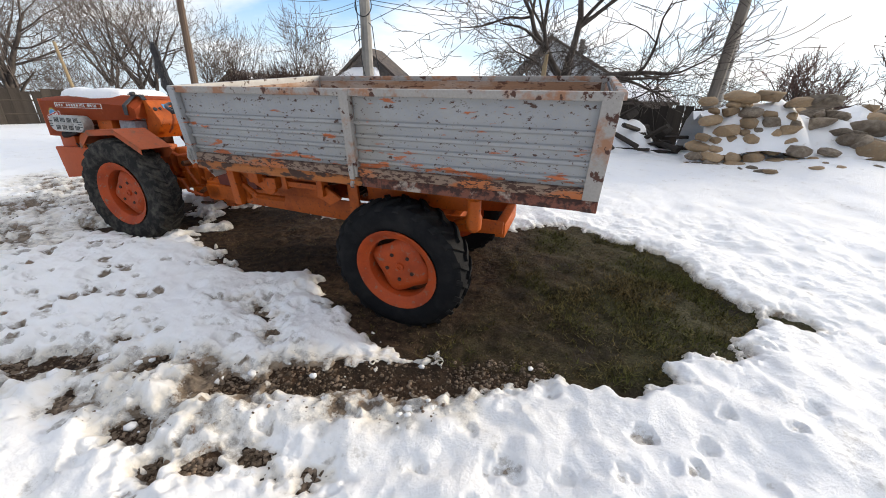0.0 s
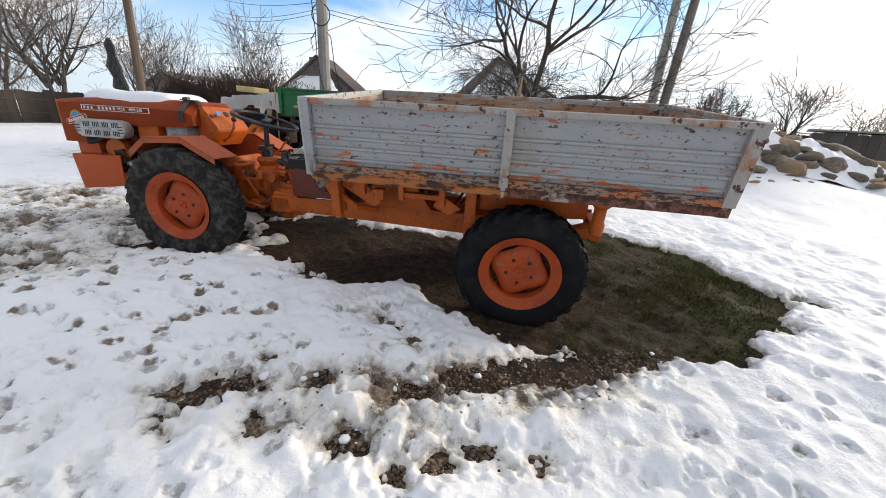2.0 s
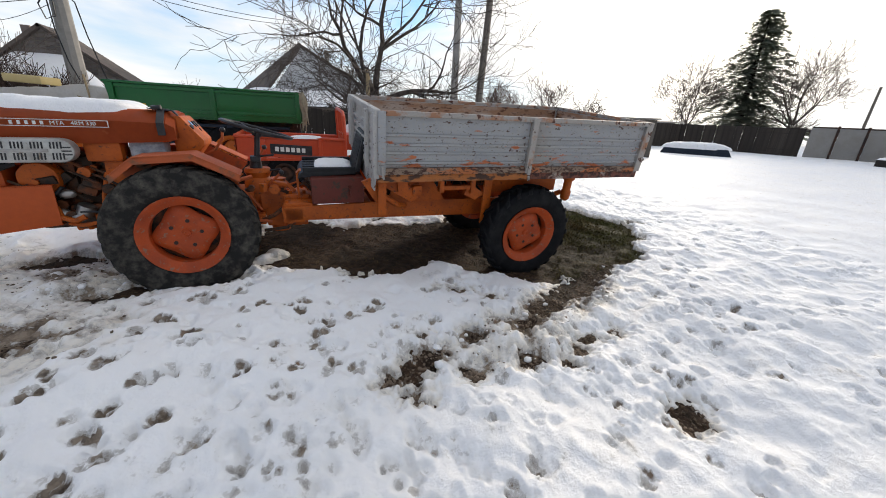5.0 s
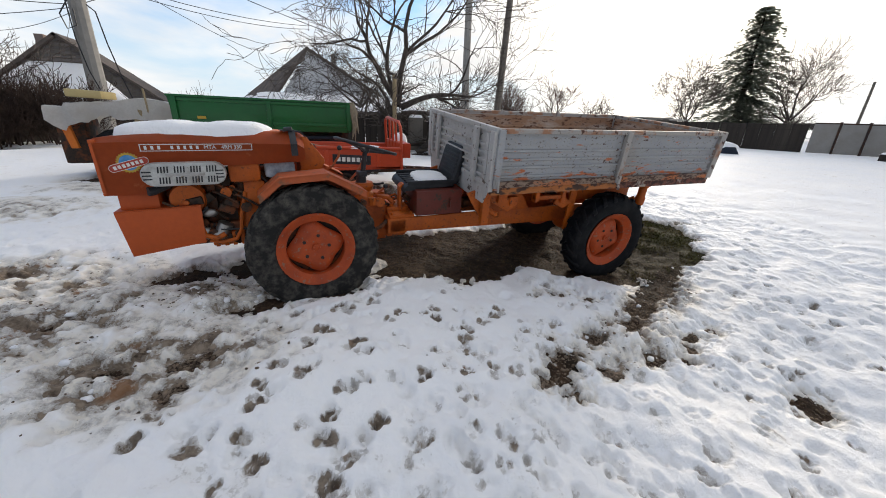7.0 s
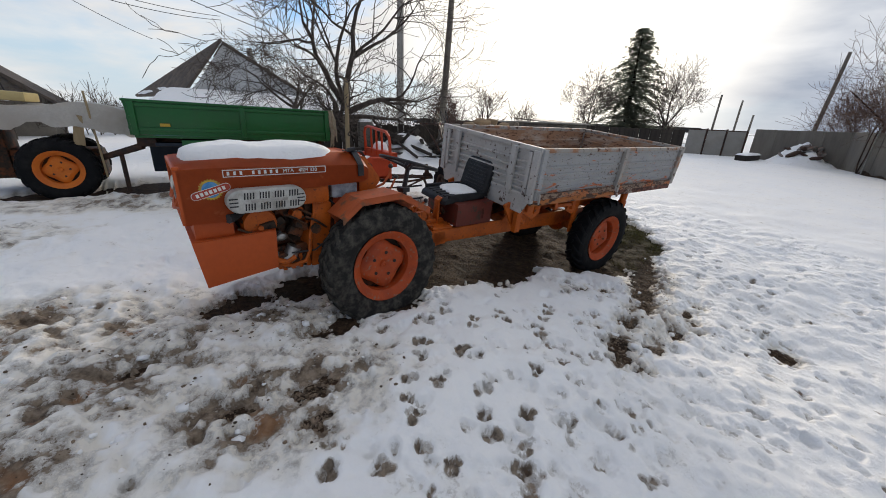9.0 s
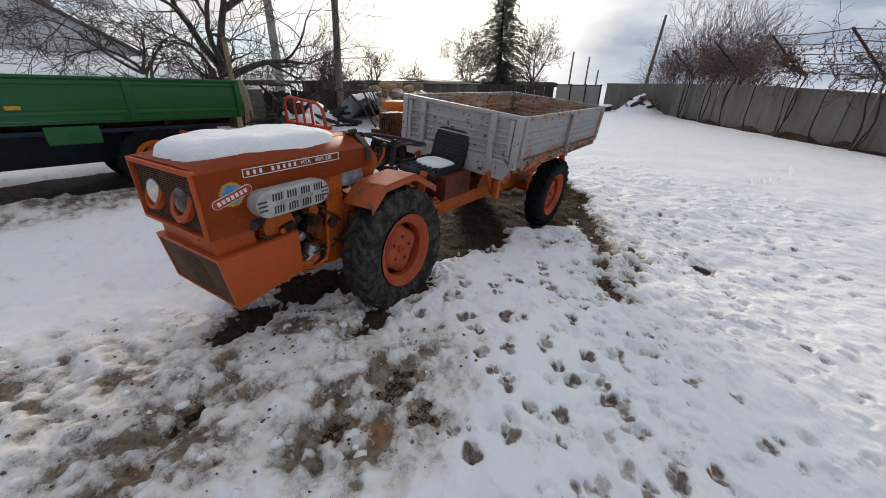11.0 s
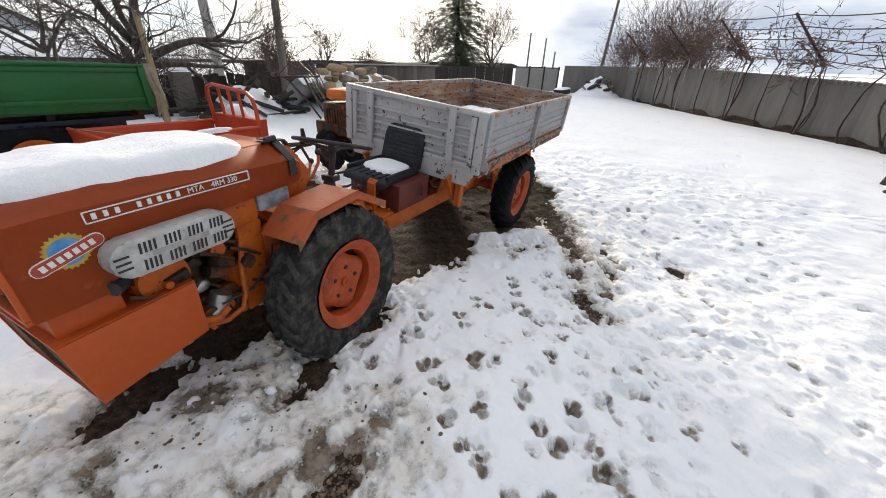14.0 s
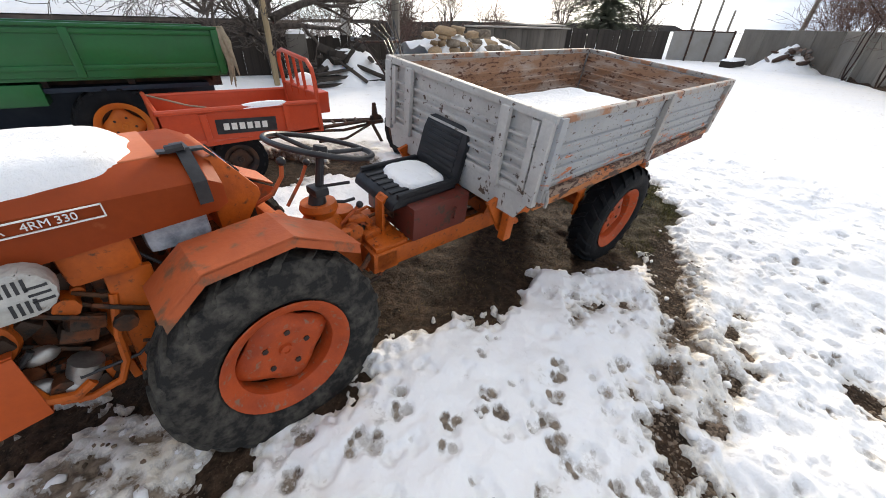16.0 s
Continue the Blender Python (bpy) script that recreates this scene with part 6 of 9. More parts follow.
# ---- snow lying on the tractor ----
def snow_slab(name, m, lx, ly, h, label, seed, edge=0.05, nx=52, ny=32):
    """A soft slab of snow with a rounded, uneven rim."""
    bm = bm_new()
    u, v = np.meshgrid(np.linspace(-1, 1, nx), np.linspace(-1, 1, ny))
    r = np.maximum(np.abs(u), np.abs(v)) + 1e-9
    p4 = (np.abs(u) ** 4 + np.abs(v) ** 4) ** 0.25 + 1e-9
    su, sv = u * r / p4, v * r / p4           # square grid drawn in to rounded corners
    ang = np.arctan2(sv, su)
    wob = 1 + (0.13 * fbm(np.cos(ang) * 1.7 + seed, np.sin(ang) * 1.7, seed, 3) + 0.07 * fbm(np.cos(ang) * 6 + seed, np.sin(ang) * 6, seed + 2, 2)) * r
    px, py = su * lx * wob, sv * ly * wob
    d = (1 - r) * min(lx, ly) / edge
    z = h * np.clip(1 - np.clip(1 - d, 0, 1) ** 2.2, 0, 1) ** 0.55 * (1 + 0.35 * fbm(px * 6, py * 6, seed + 4, 3)) + 0.005 * fbm(px * 22, py * 22, seed + 9, 2)
    z = np.where(r > 0.999, -0.014, z)
    grid = [[bm.verts.new((px[j, i], py[j, i], z[j, i])) for i in range(nx)] for j in range(ny)]
    for j in range(ny - 1):
        for i in range(nx - 1):
            bm.faces.new((grid[j][i], grid[j][i + 1], grid[j + 1][i + 1], grid[j + 1][i]))
    rim = [grid[0][i] for i in range(nx)] + [grid[j][nx - 1] for j in range(1, ny)] + [grid[ny - 1][i] for i in range(nx - 2, -1, -1)] + [grid[j][0] for j in range(ny - 2, 0, -1)]
    bm.faces.new(rim[::-1])
    moved(bm, m)
    return solo(name, bm, SNOW, label, "snow", sharp=80)


snow_slab("snow_patch", FRONT @ pose(-0.59, 0.012, 1.212), 0.43, 0.262, 0.070, "thick rounded slab of snow on the tractor hood", 3, 0.095)
snow_slab("snow_patch", SEAT @ pose(0.03, 0.0, 0.012), 0.15, 0.165, 0.035, "patch of melting snow on the black seat", 7, 0.07, 24, 20)
snow_slab("snow_patch", REAR @ pose(-0.15, 0.0, BB + 0.012), 0.80, 0.50, 0.17, "low heap of snow lying in the bed", 11, 0.25)

# ---- green trailer, covered tractor, red cargo trailer, two-wheel tractor ----
GT = pose(-1.56, 4.36, -0.01, 0, 0.8, -3.0)   # middle of the trailer box
trailer = thing("green_trailer", "glossy green farm trailer with a sacking rag on its corner", "trailer")


def tr(name, bm, material, label="", parent=None):
    return part(name, moved(bm, GT), material, parent or trailer, label)


for s in (-1, 1):
    bm = bm_new()
    y0, y1 = sorted((s * 0.60, s * 0.625))
    prism(bm, [(-1.12, 1.16), (1.13, 1.13), (1.16, 1.52), (-1.17, 1.52)], y0, y1, "y", 0.004)
    side = tr("side_panel", bm, GREEN, "green sheet side panel")
    for z in (1.20, 1.47):
        tr("panel_rib", box(bm_new(), -1.12, 1.12, min(s * 0.62, s * 0.637), max(s * 0.62, s * 0.637), z, z + 0.04, 0.006), GREEN, "", side)
    for x in (-1.1, 0.02, 1.1):
        bm = bm_new()
        box(bm, x - 0.03, x + 0.03, min(s * 0.62, s * 0.655), max(s * 0.62, s * 0.655), 1.15, 1.52, 0.006)
        tr("side_post", bm, GREEN)
    bm = bm_new()
    box(bm, -1.18, 1.17, min(s * 0.59, s * 0.645), max(s * 0.59, s * 0.645), 1.52, 1.548, 0.006)
    tr("top_rail", bm, GREEN)
for x0, x1 in ((-1.16, -1.13), (1.12, 1.15)):
    bm = bm_new()
    box(bm, x0, x1, -0.60, 0.60, 1.15, 1.52, 0.005)
    for z in (1.22, 1.32, 1.42):
        box(bm, x0 - 0.008, x1 + 0.008, -0.58, 0.58, z, z + 0.03, 0.004)
    tr("end_panel", bm, GREEN)
bm = bm_new()
box(bm, -1.12, 1.12, -0.6, 0.6, 1.12, 1.15, 0.004)
tr("trailer_floor", bm, GREEN)
# added navy sheets: their colour stands in for hazy shade below the floor
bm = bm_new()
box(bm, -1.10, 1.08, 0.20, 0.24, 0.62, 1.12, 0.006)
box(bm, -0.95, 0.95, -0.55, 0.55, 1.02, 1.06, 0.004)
tr("underbody_plate", bm, NAVY, "dark navy sheet added for the hazy shade under the trailer floor")
bm = bm_new()
for y in (-0.35, 0.30):
    box(bm, -1.15, 1.10, y, y + 0.06, 1.0, 1.12, 0.006)
for x in (-1.0, -0.3, 0.3, 1.0):
    box(bm, x, x + 0.06, -0.5, 0.5, 1.06, 1.12, 0.005)
tube(bm, [(0.15, -0.42, 0.70), (0.15, 0.42, 0.70)], 0.045, 12)
box(bm, 0.08, 0.22, -0.36, -0.28, 0.70, 1.02, 0.01)
box(bm, 0.08, 0.22, 0.28, 0.36, 0.70, 1.02, 0.01)
tr("trailer_chassis", bm, IRON, "dark iron trailer chassis")
bm = bm_new()
tube(bm, [(-1.1, -0.33, 1.0), (-1.6, -0.05, 0.82), (-1.85, 0, 0.78)], 0.035, 8)
tube(bm, [(-1.1, 0.33, 1.0), (-1.6, 0.05, 0.82), (-1.85, 0, 0.78)], 0.035, 8)
tube(bm, [(-1.35, -0.18, 0.92), (-1.35, -0.18, 0.42)], 0.025, 8)
tr("drawbar", bm, IRON, "dark trailer drawbar with a prop leg")
bm = bm_new()
box(bm, -0.68, -0.28, -0.60, -0.35, 0.93, 1.10, 0.012)
tr("tool_box", bm, GREEN, "green tool box under the trailer")
bm = bm_new()
box(bm, -0.86, -0.76, -0.641, -0.634, 1.255, 1.29, 0.002)
tr("plate", bm, LABEL_YELLOW, "small yellow plate")
for s in (-1, 1):
    wheel(GT @ pose(0.15, s * 0.46, 0.69, 0, 20), s, RUBBER, RIM_ORANGE, trailer, 0.375, 0.22, 0.2, "black trailer tyre")
bm = bm_new()
r3 = np.random.RandomState(8)
for k in range(9):
    x, y = 1.15 + r3.uniform(-0.02, 0.03), -0.62 + r3.uniform(-0.02, 0.05)
    tube(bm, [(x, y, 1.55), (x + r3.uniform(0, 0.05), y - 0.03, 1.42), (x + r3.uniform(0, 0.06), y - 0.03, 1.25), (x + r3.uniform(0, 0.07), y, 1.10 + r3.uniform(-0.1, 0.1))], [0.02, 0.026, 0.018, 0.006], 6)
tr("sacking", bm, ROPE, "frayed sacking rag hanging on the corner")

ot = thing("covered_tractor", "old orange tractor under a cloudy plastic sheet, foam block on top", "tractor")
OT = pose(-3.62, 4.72, 0, 0, 0, 1)


def op(name, bm, material, label="", parent=None):
    return part(name, moved(bm, OT), material, parent or ot, label)


for s in (-1, 1):
    wheel(OT @ pose(0.12, s * 0.42, 0.73, 0, 15), s, RUBBER, RIM_ORANGE, ot, 0.37, 0.215, 0.2, "black tractor tyre")
bm = bm_new()
box(bm, -0.62, -0.3, -0.24, 0.24, 0.62, 1.22, 0.04)
box(bm, -0.35, 0.5, -0.2, 0.2, 0.6, 0.95, 0.05)
tube(bm, [(0.12, -0.4, 0.73), (0.12, 0.4, 0.73)], 0.08, 12)
op("tractor_body", bm, GREASY, "dark tractor body")
bm = bm_new()
prism(bm, [(-0.52, 1.32), (-0.42, 1.32), (-0.36, 0.84), (-0.44, 0.84)], -0.42, -0.36, "y", 0.006)
op("fender_stay", bm, RIM_ORANGE, "bright orange fender stay")
bm = bm_new()
nx, ny = 46, 20
u, v = np.meshgrid(np.linspace(-0.60, 1.02, nx), np.linspace(-1, 1, ny))
h = 1.43 + 0.05 * np.exp(-((u - 0.55) / 0.3) ** 2) + 0.10 * fbm(u * 3, v * 2, 61, 3) - 0.06 * (u < -0.4)
half = 0.44 + 0.05 * fbm(u * 4, v * 0 + 1, 66, 3)
drop = np.clip((np.abs(v) - 0.55) / 0.45, 0, 1)
z = h - drop ** 1.3 * (0.24 + 0.16 * fbm(u * 5, v, 71, 3) + 0.12 * np.exp(-((u - 0.75) / 0.25) ** 2))
yy = np.sign(v) * np.minimum(np.abs(v) / 0.6, 1) * half + np.sign(v) * drop * (0.04 + 0.09 * fbm(u * 9, v * 3, 75, 2))
rows = [[bm.verts.new((u[j, i], yy[j, i], z[j, i])) for i in range(nx)] for j in range(ny)]
for j in range(ny - 1):
    for i in range(nx - 1):
        bm.faces.new((rows[j][i], rows[j][i + 1], rows[j + 1][i + 1], rows[j + 1][i]))
bmesh.ops.solidify(bm, geom=bm.faces[:], thickness=0.004)
op("plastic_sheet", bm, TARP, "cloudy crumpled plastic sheet")
bm = bm_new()
box(bm, -0.46, -0.06, -0.30, 0.1, 1.47, 1.57, 0.02, m=pose(0, 0, 0, 0, 3, -6))
foam = solo("foam_block", moved(bm, OT), FOAM, "yellowish foam block lying on the plastic sheet", "foam")
bm = bm_new()
tube(bm, [(0.52, -0.46, 0.62), (0.50, -0.44, 1.62)], 0.012, 6)
prism(bm, [(0.30, 1.02), (0.40, 1.0), (0.44, 1.34), (0.36, 1.36)], -0.47, -0.455, "y")
op("stay_rod", bm, POST_WOOD, "pale wooden lath leaning on the tractor")

cargo = thing("cargo_trailer", "small red-orange cargo tricycle body with a barred headboard", "trailer")


def cp(name, bm, material, label="", parent=None):
    return part(name, bm, material, parent or cargo, label)


CX0, CX1, CY0, CY1 = -1.22, 0.07, 2.72, 3.62
for y, s in ((CY0, -1), (CY1, 1)):
    bm = bm_new()
    ya, yb = sorted((y, y - s * 0.02))
    prism(bm, [(CX0, 0.74), (CX1, 0.66), (CX1, 0.93), (CX0, 0.96)], ya, yb, "y", 0.004)
    tube(bm, [(CX0, y, 0.965), (CX1, y, 0.935)], 0.022, 8)
    for x in (CX0 + 0.28, CX0 + 0.95):
        box(bm, x, x + 0.05, min(y, y + s * 0.02), max(y, y + s * 0.02), 0.70, 0.93, 0.006)
    cp("side_wall", bm, CARGO_RED, "red-orange pressed side wall")
bm = bm_new()
prism(bm, [(CY0, 0.74), (CY1, 0.74), (CY1, 0.985), (CY0, 0.955)], CX0, CX0 + 0.02, "x", 0.004)
tube(bm, [(CX0 + 0.01, CY0, 0.965), (CX0 + 0.01, CY1, 0.99)], 0.02, 8)
cp("tail_wall", bm, CARGO_RED)
bm = bm_new()
box(bm, CX0, CX1, CY0, CY1, 0.67, 0.70, 0.004)
cp("cargo_floor", bm, CARGO_RED)
bm = bm_new()
tube(bm, [(CX1, CY0 + 0.0, 0.66), (CX1, CY0 + 0.0, 1.12), (CX1, CY0 + 0.03, 1.22), (CX1, CY0 + 0.12, 1.28), (CX1 - 0.02, CY1 - 0.22, 1.335), (CX1 - 0.02, CY1 - 0.12, 1.31), (CX1 - 0.02, CY1 - 0.09, 1.24), (CX1, CY1 - 0.09, 0.7)], 0.021, 8)
for f in (0.30, 0.52, 0.74):
    y = CY0 + f * (CY1 - CY0 - 0.09)
    tube(bm, [(CX1, y, 0.95), (CX1 - 0.01, y, 1.28 + 0.05 * f)], 0.016, 8)
tube(bm, [(CX1, CY0, 1.0), (CX1, CY1 - 0.09, 1.02)], 0.016, 8)
box(bm, CX1 - 0.012, CX1 + 0.012, CY0, CY1 - 0.09, 0.66, 1.0, 0.004)
cp("headboard", bm, CARGO_RED, "barred red-orange headboard")
bm = bm_new()
prism(bm, [(CY0 + 0.08, 1.0), (CY1, 1.02), (CY1, 0.86), (CY0 + 0.1, 0.8)], CX1 + 0.02, CX1 + 0.16, "x", 0.01)
cp("front_lip", bm, CARGO_RED)
bm = bm_new()
box(bm, -0.84, -0.35, CY0 - 0.008, CY0 - 0.002, 0.745, 0.865, 0.002, m=Matrix.Translation((-0.6, 0, 0.8)) @ pose(0, 0, 0, 0, 3.2, 0) @ Matrix.Translation((0.6, 0, -0.8)))
plate = cp("name_plate", bm, BLACK, "black name plate")
bm = bm_new()
for k in range(6):
    box(bm, -0.785 + 0.062 * k, -0.742 + 0.062 * k, CY0 - 0.012, CY0 - 0.007, 0.778, 0.832)
bmesh.ops.transform(bm, matrix=Matrix.Translation((-0.6, 0, 0.8)) @ pose(0, 0, 0, 0, 3.2, 0) @ Matrix.Translation((0.6, 0, -0.8)), verts=bm.verts)
cp("plate_bars", bm, WHITE, "", plate)
for y, s in ((CY0 + 0.12, -1), (CY1 - 0.12, 1)):
    wheel(pose(-0.70, y, 0.485, 0, 30), s, RUBBER, IRON, cargo, 0.235, 0.14, 0.11, "small black cargo tyre")
bm = bm_new()
tube(bm, [(-0.70, CY0 + 0.1, 0.485), (-0.70, CY1 - 0.1, 0.485)], 0.025, 10)
for y in (CY0 + 0.2, CY1 - 0.25):
    box(bm, CX0 + 0.1, CX1 + 0.1, y, y + 0.05, 0.60, 0.67, 0.005)
    box(bm, -0.75, -0.65, y, y + 0.05, 0.46, 0.62, 0.005)
cp("cargo_chassis", bm, IRON, "dark cargo chassis")
bm = bm_new()
for y in (2.95, 3.35):
    tube(bm, [(0.05, y, 0.63), (0.75, 3.12 + 0.2 * (y - 3.15), 0.60), (0.95, 3.06, 0.60)], 0.022, 6)
for x in (0.22, 0.36, 0.5, 0.64):
    tube(bm, [(x, 2.97 + 0.14 * x, 0.62), (x + 0.05, 3.34 - 0.24 * x, 0.62)], 0.014, 6)
tube(bm, [(0.12, 3.15, 0.56), (0.5, 3.13, 0.52), (0.9, 3.07, 0.57)], 0.018, 6)
tube(bm, [(0.10, 2.90, 0.50), (0.46, 3.0, 0.46), (0.8, 3.05, 0.56)], 0.014, 6)
prism(bm, [(0.80, 0.60), (0.98, 0.60), (0.94, 0.66), (0.90, 0.66), (0.885, 0.80), (0.85, 0.80), (0.84, 0.66), (0.81, 0.66)], 3.02, 3.05, "y", 0.004)
tube(bm, [(0.84, 3.06, 0.56), (0.87, 3.03, 0.76)], 0.02, 6)
box(bm, 0.78, 0.96, 2.99, 3.11, 0.57, 0.61, 0.006)
tube(bm, [(0.85, 3.1, 0.58), (1.0, 3.1, 0.28)], 0.02, 6)
cp("drawbar", bm, IRON, "black ladder-shaped drawbar")
bm = bm_new()
tube(bm, [(CX0, CY1 - 0.1, 1.0), (-0.95, CY0 + 0.3, 0.955), (-0.86, CY0 + 0.05, 0.97)], 0.008, 6)
cp("rope", bm, ROPE, "pale rope slung over the cargo body")
snow_slab("snow_patch", pose(-0.42, CY0 + 0.01, 0.955, 0, 0, 0), 0.21, 0.035, 0.028, "thin strip of snow on the cargo rim", 17, 0.03, 24, 10)
snow_slab("snow_patch", pose(-0.6, 3.2, 0.70), 0.5, 0.3, 0.09, "snow lying in the cargo body", 19, 0.2, 30, 20)
snow_slab("snow_patch", pose(0.22, 3.35, 1.0), 0.10, 0.12, 0.13, "rounded lump of snow behind the headboard", 23, 0.1, 16, 16)

# two-wheel tractor with its handlebars
cult = thing("two_wheel_tractor", "orange two-wheel tractor with long handlebars and cables", "cultivator")
CU = pose(1.10, 2.55, 0.30, 0, 0, -6)


def up_(name, bm, material, label="", parent=None):
    return part(name, moved(bm, CU), material, parent or cult, label)


engine = up_("engine", box(bm_new(), -0.16, 0.18, -0.28, 0.14, 0.45, 0.84, 0.04), GREASY, "greasy dark engine")
up_("gearbox", box(bm_new(), -0.10, 0.12, 0.1, 0.42, 0.30, 0.6, 0.04), GREASY, "greasy dark gearbox")
for k in range(6):
    up_("cooling_fin", box(bm_new(), -0.2, 0.2, -0.24 + 0.05 * k, -0.215 + 0.05 * k, 0.6, 0.78, 0.004), GREASY, "", engine)
bm = bm_new()
box(bm, -0.17, 0.19, -0.30, 0.04, 0.87, 1.00, 0.06)
tank = up_("fuel_tank", bm, RIM_ORANGE, "bright orange fuel tank")
bm = bm_new()
box(bm, -0.22, -0.12, 0.18, 0.34, 0.40, 0.46, 0.02, m=pose(-0.1, 0, 0.1, 20, 20, 0))
box(bm, 0.02, 0.2, -0.36, -0.2, 0.42, 0.62, 0.03)
up_("guard", bm, RIM_ORANGE, "orange guard plate")
for s in (-1, 1):
    wheel(CU @ pose(s * 0.19, 0.05, 0.26, 0, 0, 90 * s), -1, RUBBER, IRON, cult, 0.26, 0.13, 0.12, "small lugged tyre")
for s in (-1, 1):
    bm = bm_new()
    tube(bm, [(s * 0.08, 0.3, 0.62), (s * 0.14, 0.5, 0.86), (s * 0.22, 0.72, 1.08), (s * 0.26, 0.9, 1.12), (s * 0.26, 0.97, 1.12)], 0.012, 8)
    up_("handlebar", bm, IRON, "bent dark handlebar")
    bm = bm_new()
    tube(bm, [(s * 0.26, 0.88, 1.12), (s * 0.26, 1.0, 1.12)], 0.021, 8)
    up_("grip", bm, BLACK, "black rubber grip")
bm = bm_new()
for k in range(5):
    a = -0.25 + 0.12 * k
    tube(bm, [(a, 0.85, 1.12), (a * 0.7, 0.72, 1.24 + 0.02 * k), (a * 0.4, 0.48, 1.14), (a * 0.3, 0.25, 0.86)], 0.006, 5)
up_("cables", bm, BLACK, "looping black cables")
bm = bm_new()
tube(bm, [(-0.25, 0.7, 1.1), (0.25, 0.7, 1.1)], 0.014, 8)
tube(bm, [(0.0, 0.35, 0.7), (0.02, 0.7, 1.1)], 0.014, 8)
up_("cross_bar", bm, IRON)

# ---- walls, fences, poles, houses ----
def g0(x, y):
    return float(ground_z(x, y))


def run(points, step):
    """Even stations along a line of plan points: place, direction, length."""
    out = []
    for a, c in zip(points, points[1:]):
        a, c = Vector((*a, 0)), Vector((*c, 0))
        n = max(1, round((c - a).length / step))
        for k in range(n):
            out.append((a.lerp(c, (k + 0.5) / n), (c - a).normalized(), (c - a).length / n))
    return out


# slab fence on the open side, with its cap of ridged sheets
slab_fence = thing("wall_south", "weathered grey concrete slab fence with a dirty foot", "fence", kind="structure")
SLAB_LINE = [(1.5, -9.85), (9.46, -5.54), (22.5, 1.5), (23.6, 5.4)]


def slab_top(p):
    """The slabs stand higher towards the far corner."""
    return 1.32 + 0.36 * min(1.0, max(0.0, (p.x - 9.46) / 9.0))


slab = bm_new()
box(slab, -0.5, 0.5, -0.03, 0.03, 0, 1, 0.012)
slab_me = mesh_of("slab", slab, CONCRETE)
for i, (p, d, ln) in enumerate(run(SLAB_LINE, 1.15)):
    ob = new("slab", slab_me)
    ob.parent = slab_fence
    z0 = g0(p.x, p.y) - 0.1
    wob = random.uniform(-0.02, 0.02)
    ob.matrix_world = Matrix.Translation((p.x, p.y + wob, z0)) @ pose(0, 0, 0, random.uniform(-1.2, 1.2), 0, math.degrees(math.atan2(d.y, d.x))) @ Matrix.Diagonal((ln * 0.995, 1, slab_top(p) - z0 + random.uniform(-0.012, 0.012), 1))
ridge = bm_new()
for i, (p, d, ln) in enumerate(run(SLAB_LINE, 0.17)):
    if p.x > 17:
        continue
    top, across = p + Vector((0, 0, slab_top(p) - 0.012)), Vector((-d.y, d.x, 0))
    tube(ridge, [top - across * 0.04, top + across * 0.05], 0.05, 6)
part("ridge_cap", ridge, CONCRETE, slab_fence, "ridged cap of the slab fence", kind="stuff")

# dark earth and dead weeds banked against the foot of the slabs
bm = bm_new()
st = [q for q in run(SLAB_LINE, 0.14) if q[0].x < 21]
rows = []
for i, (p, d, ln) in enumerate(st):
    across, z0 = Vector((-d.y, d.x, 0)), g0(p.x, p.y)
    f1, f2 = float(fbm(np.array([i * 0.21]), np.array([2.0]), 131, 4)[0]), float(fbm(np.array([i * 0.13]), np.array([7.0]), 137, 4)[0])
    h, w = max(0.08, 0.17 + 0.30 * f1), max(0.10, 0.22 + 0.35 * f2)
    rows.append([bm.verts.new(p + across * o + Vector((0, 0, z0 + z))) for o, z in ((0.02, h), (0.02 + 0.35 * w, h * 0.72), (0.02 + 0.7 * w, 0.10), (0.04 + w, -0.06))])
for a, c in zip(rows, rows[1:]):
    for k in range(3):
        bm.faces.new((a[k], a[k + 1], c[k + 1], c[k]))
solo("earth_bank", bm, SOIL, "dark wet earth banked along the slab fence", "earth", kind="structure")

# pale gate by the far corner
gate = thing("metal_gate", "pale sheet metal gate with dark posts, snow on the frame", "gate")
for k, (xa, ya) in enumerate(((23.4, 5.7), (22.9, 6.5), (22.4, 7.3))):
    bm = bm_new()
    xb, yb = (22.9, 6.5) if k == 0 else (22.4, 7.3) if k == 1 else (21.9, 8.1)
    d = Vector((xb - xa, yb - ya, 0))
    mm = Matrix.Translation((xa, ya, g0(xa, ya))) @ pose(0, 0, 0, 0, 0, math.degrees(math.atan2(d.y, d.x)))
    box(bm, 0.05, d.length - 0.05, -0.01, 0.01, 0.08, 1.42, 0.004, m=mm)
    part("sheet", bm, GATE_GREY, gate, "pale sheet metal panel")
    bm = bm_new()
    box(bm, -0.04, 0.05, -0.04, 0.04, 0.0, 1.5, 0.006, m=mm)
    box(bm, 0.05, d.length - 0.05, -0.02, 0.02, 1.40, 1.46, 0.004, m=mm)
    part("gate_frame", bm, IRON, gate, "dark gate frame")

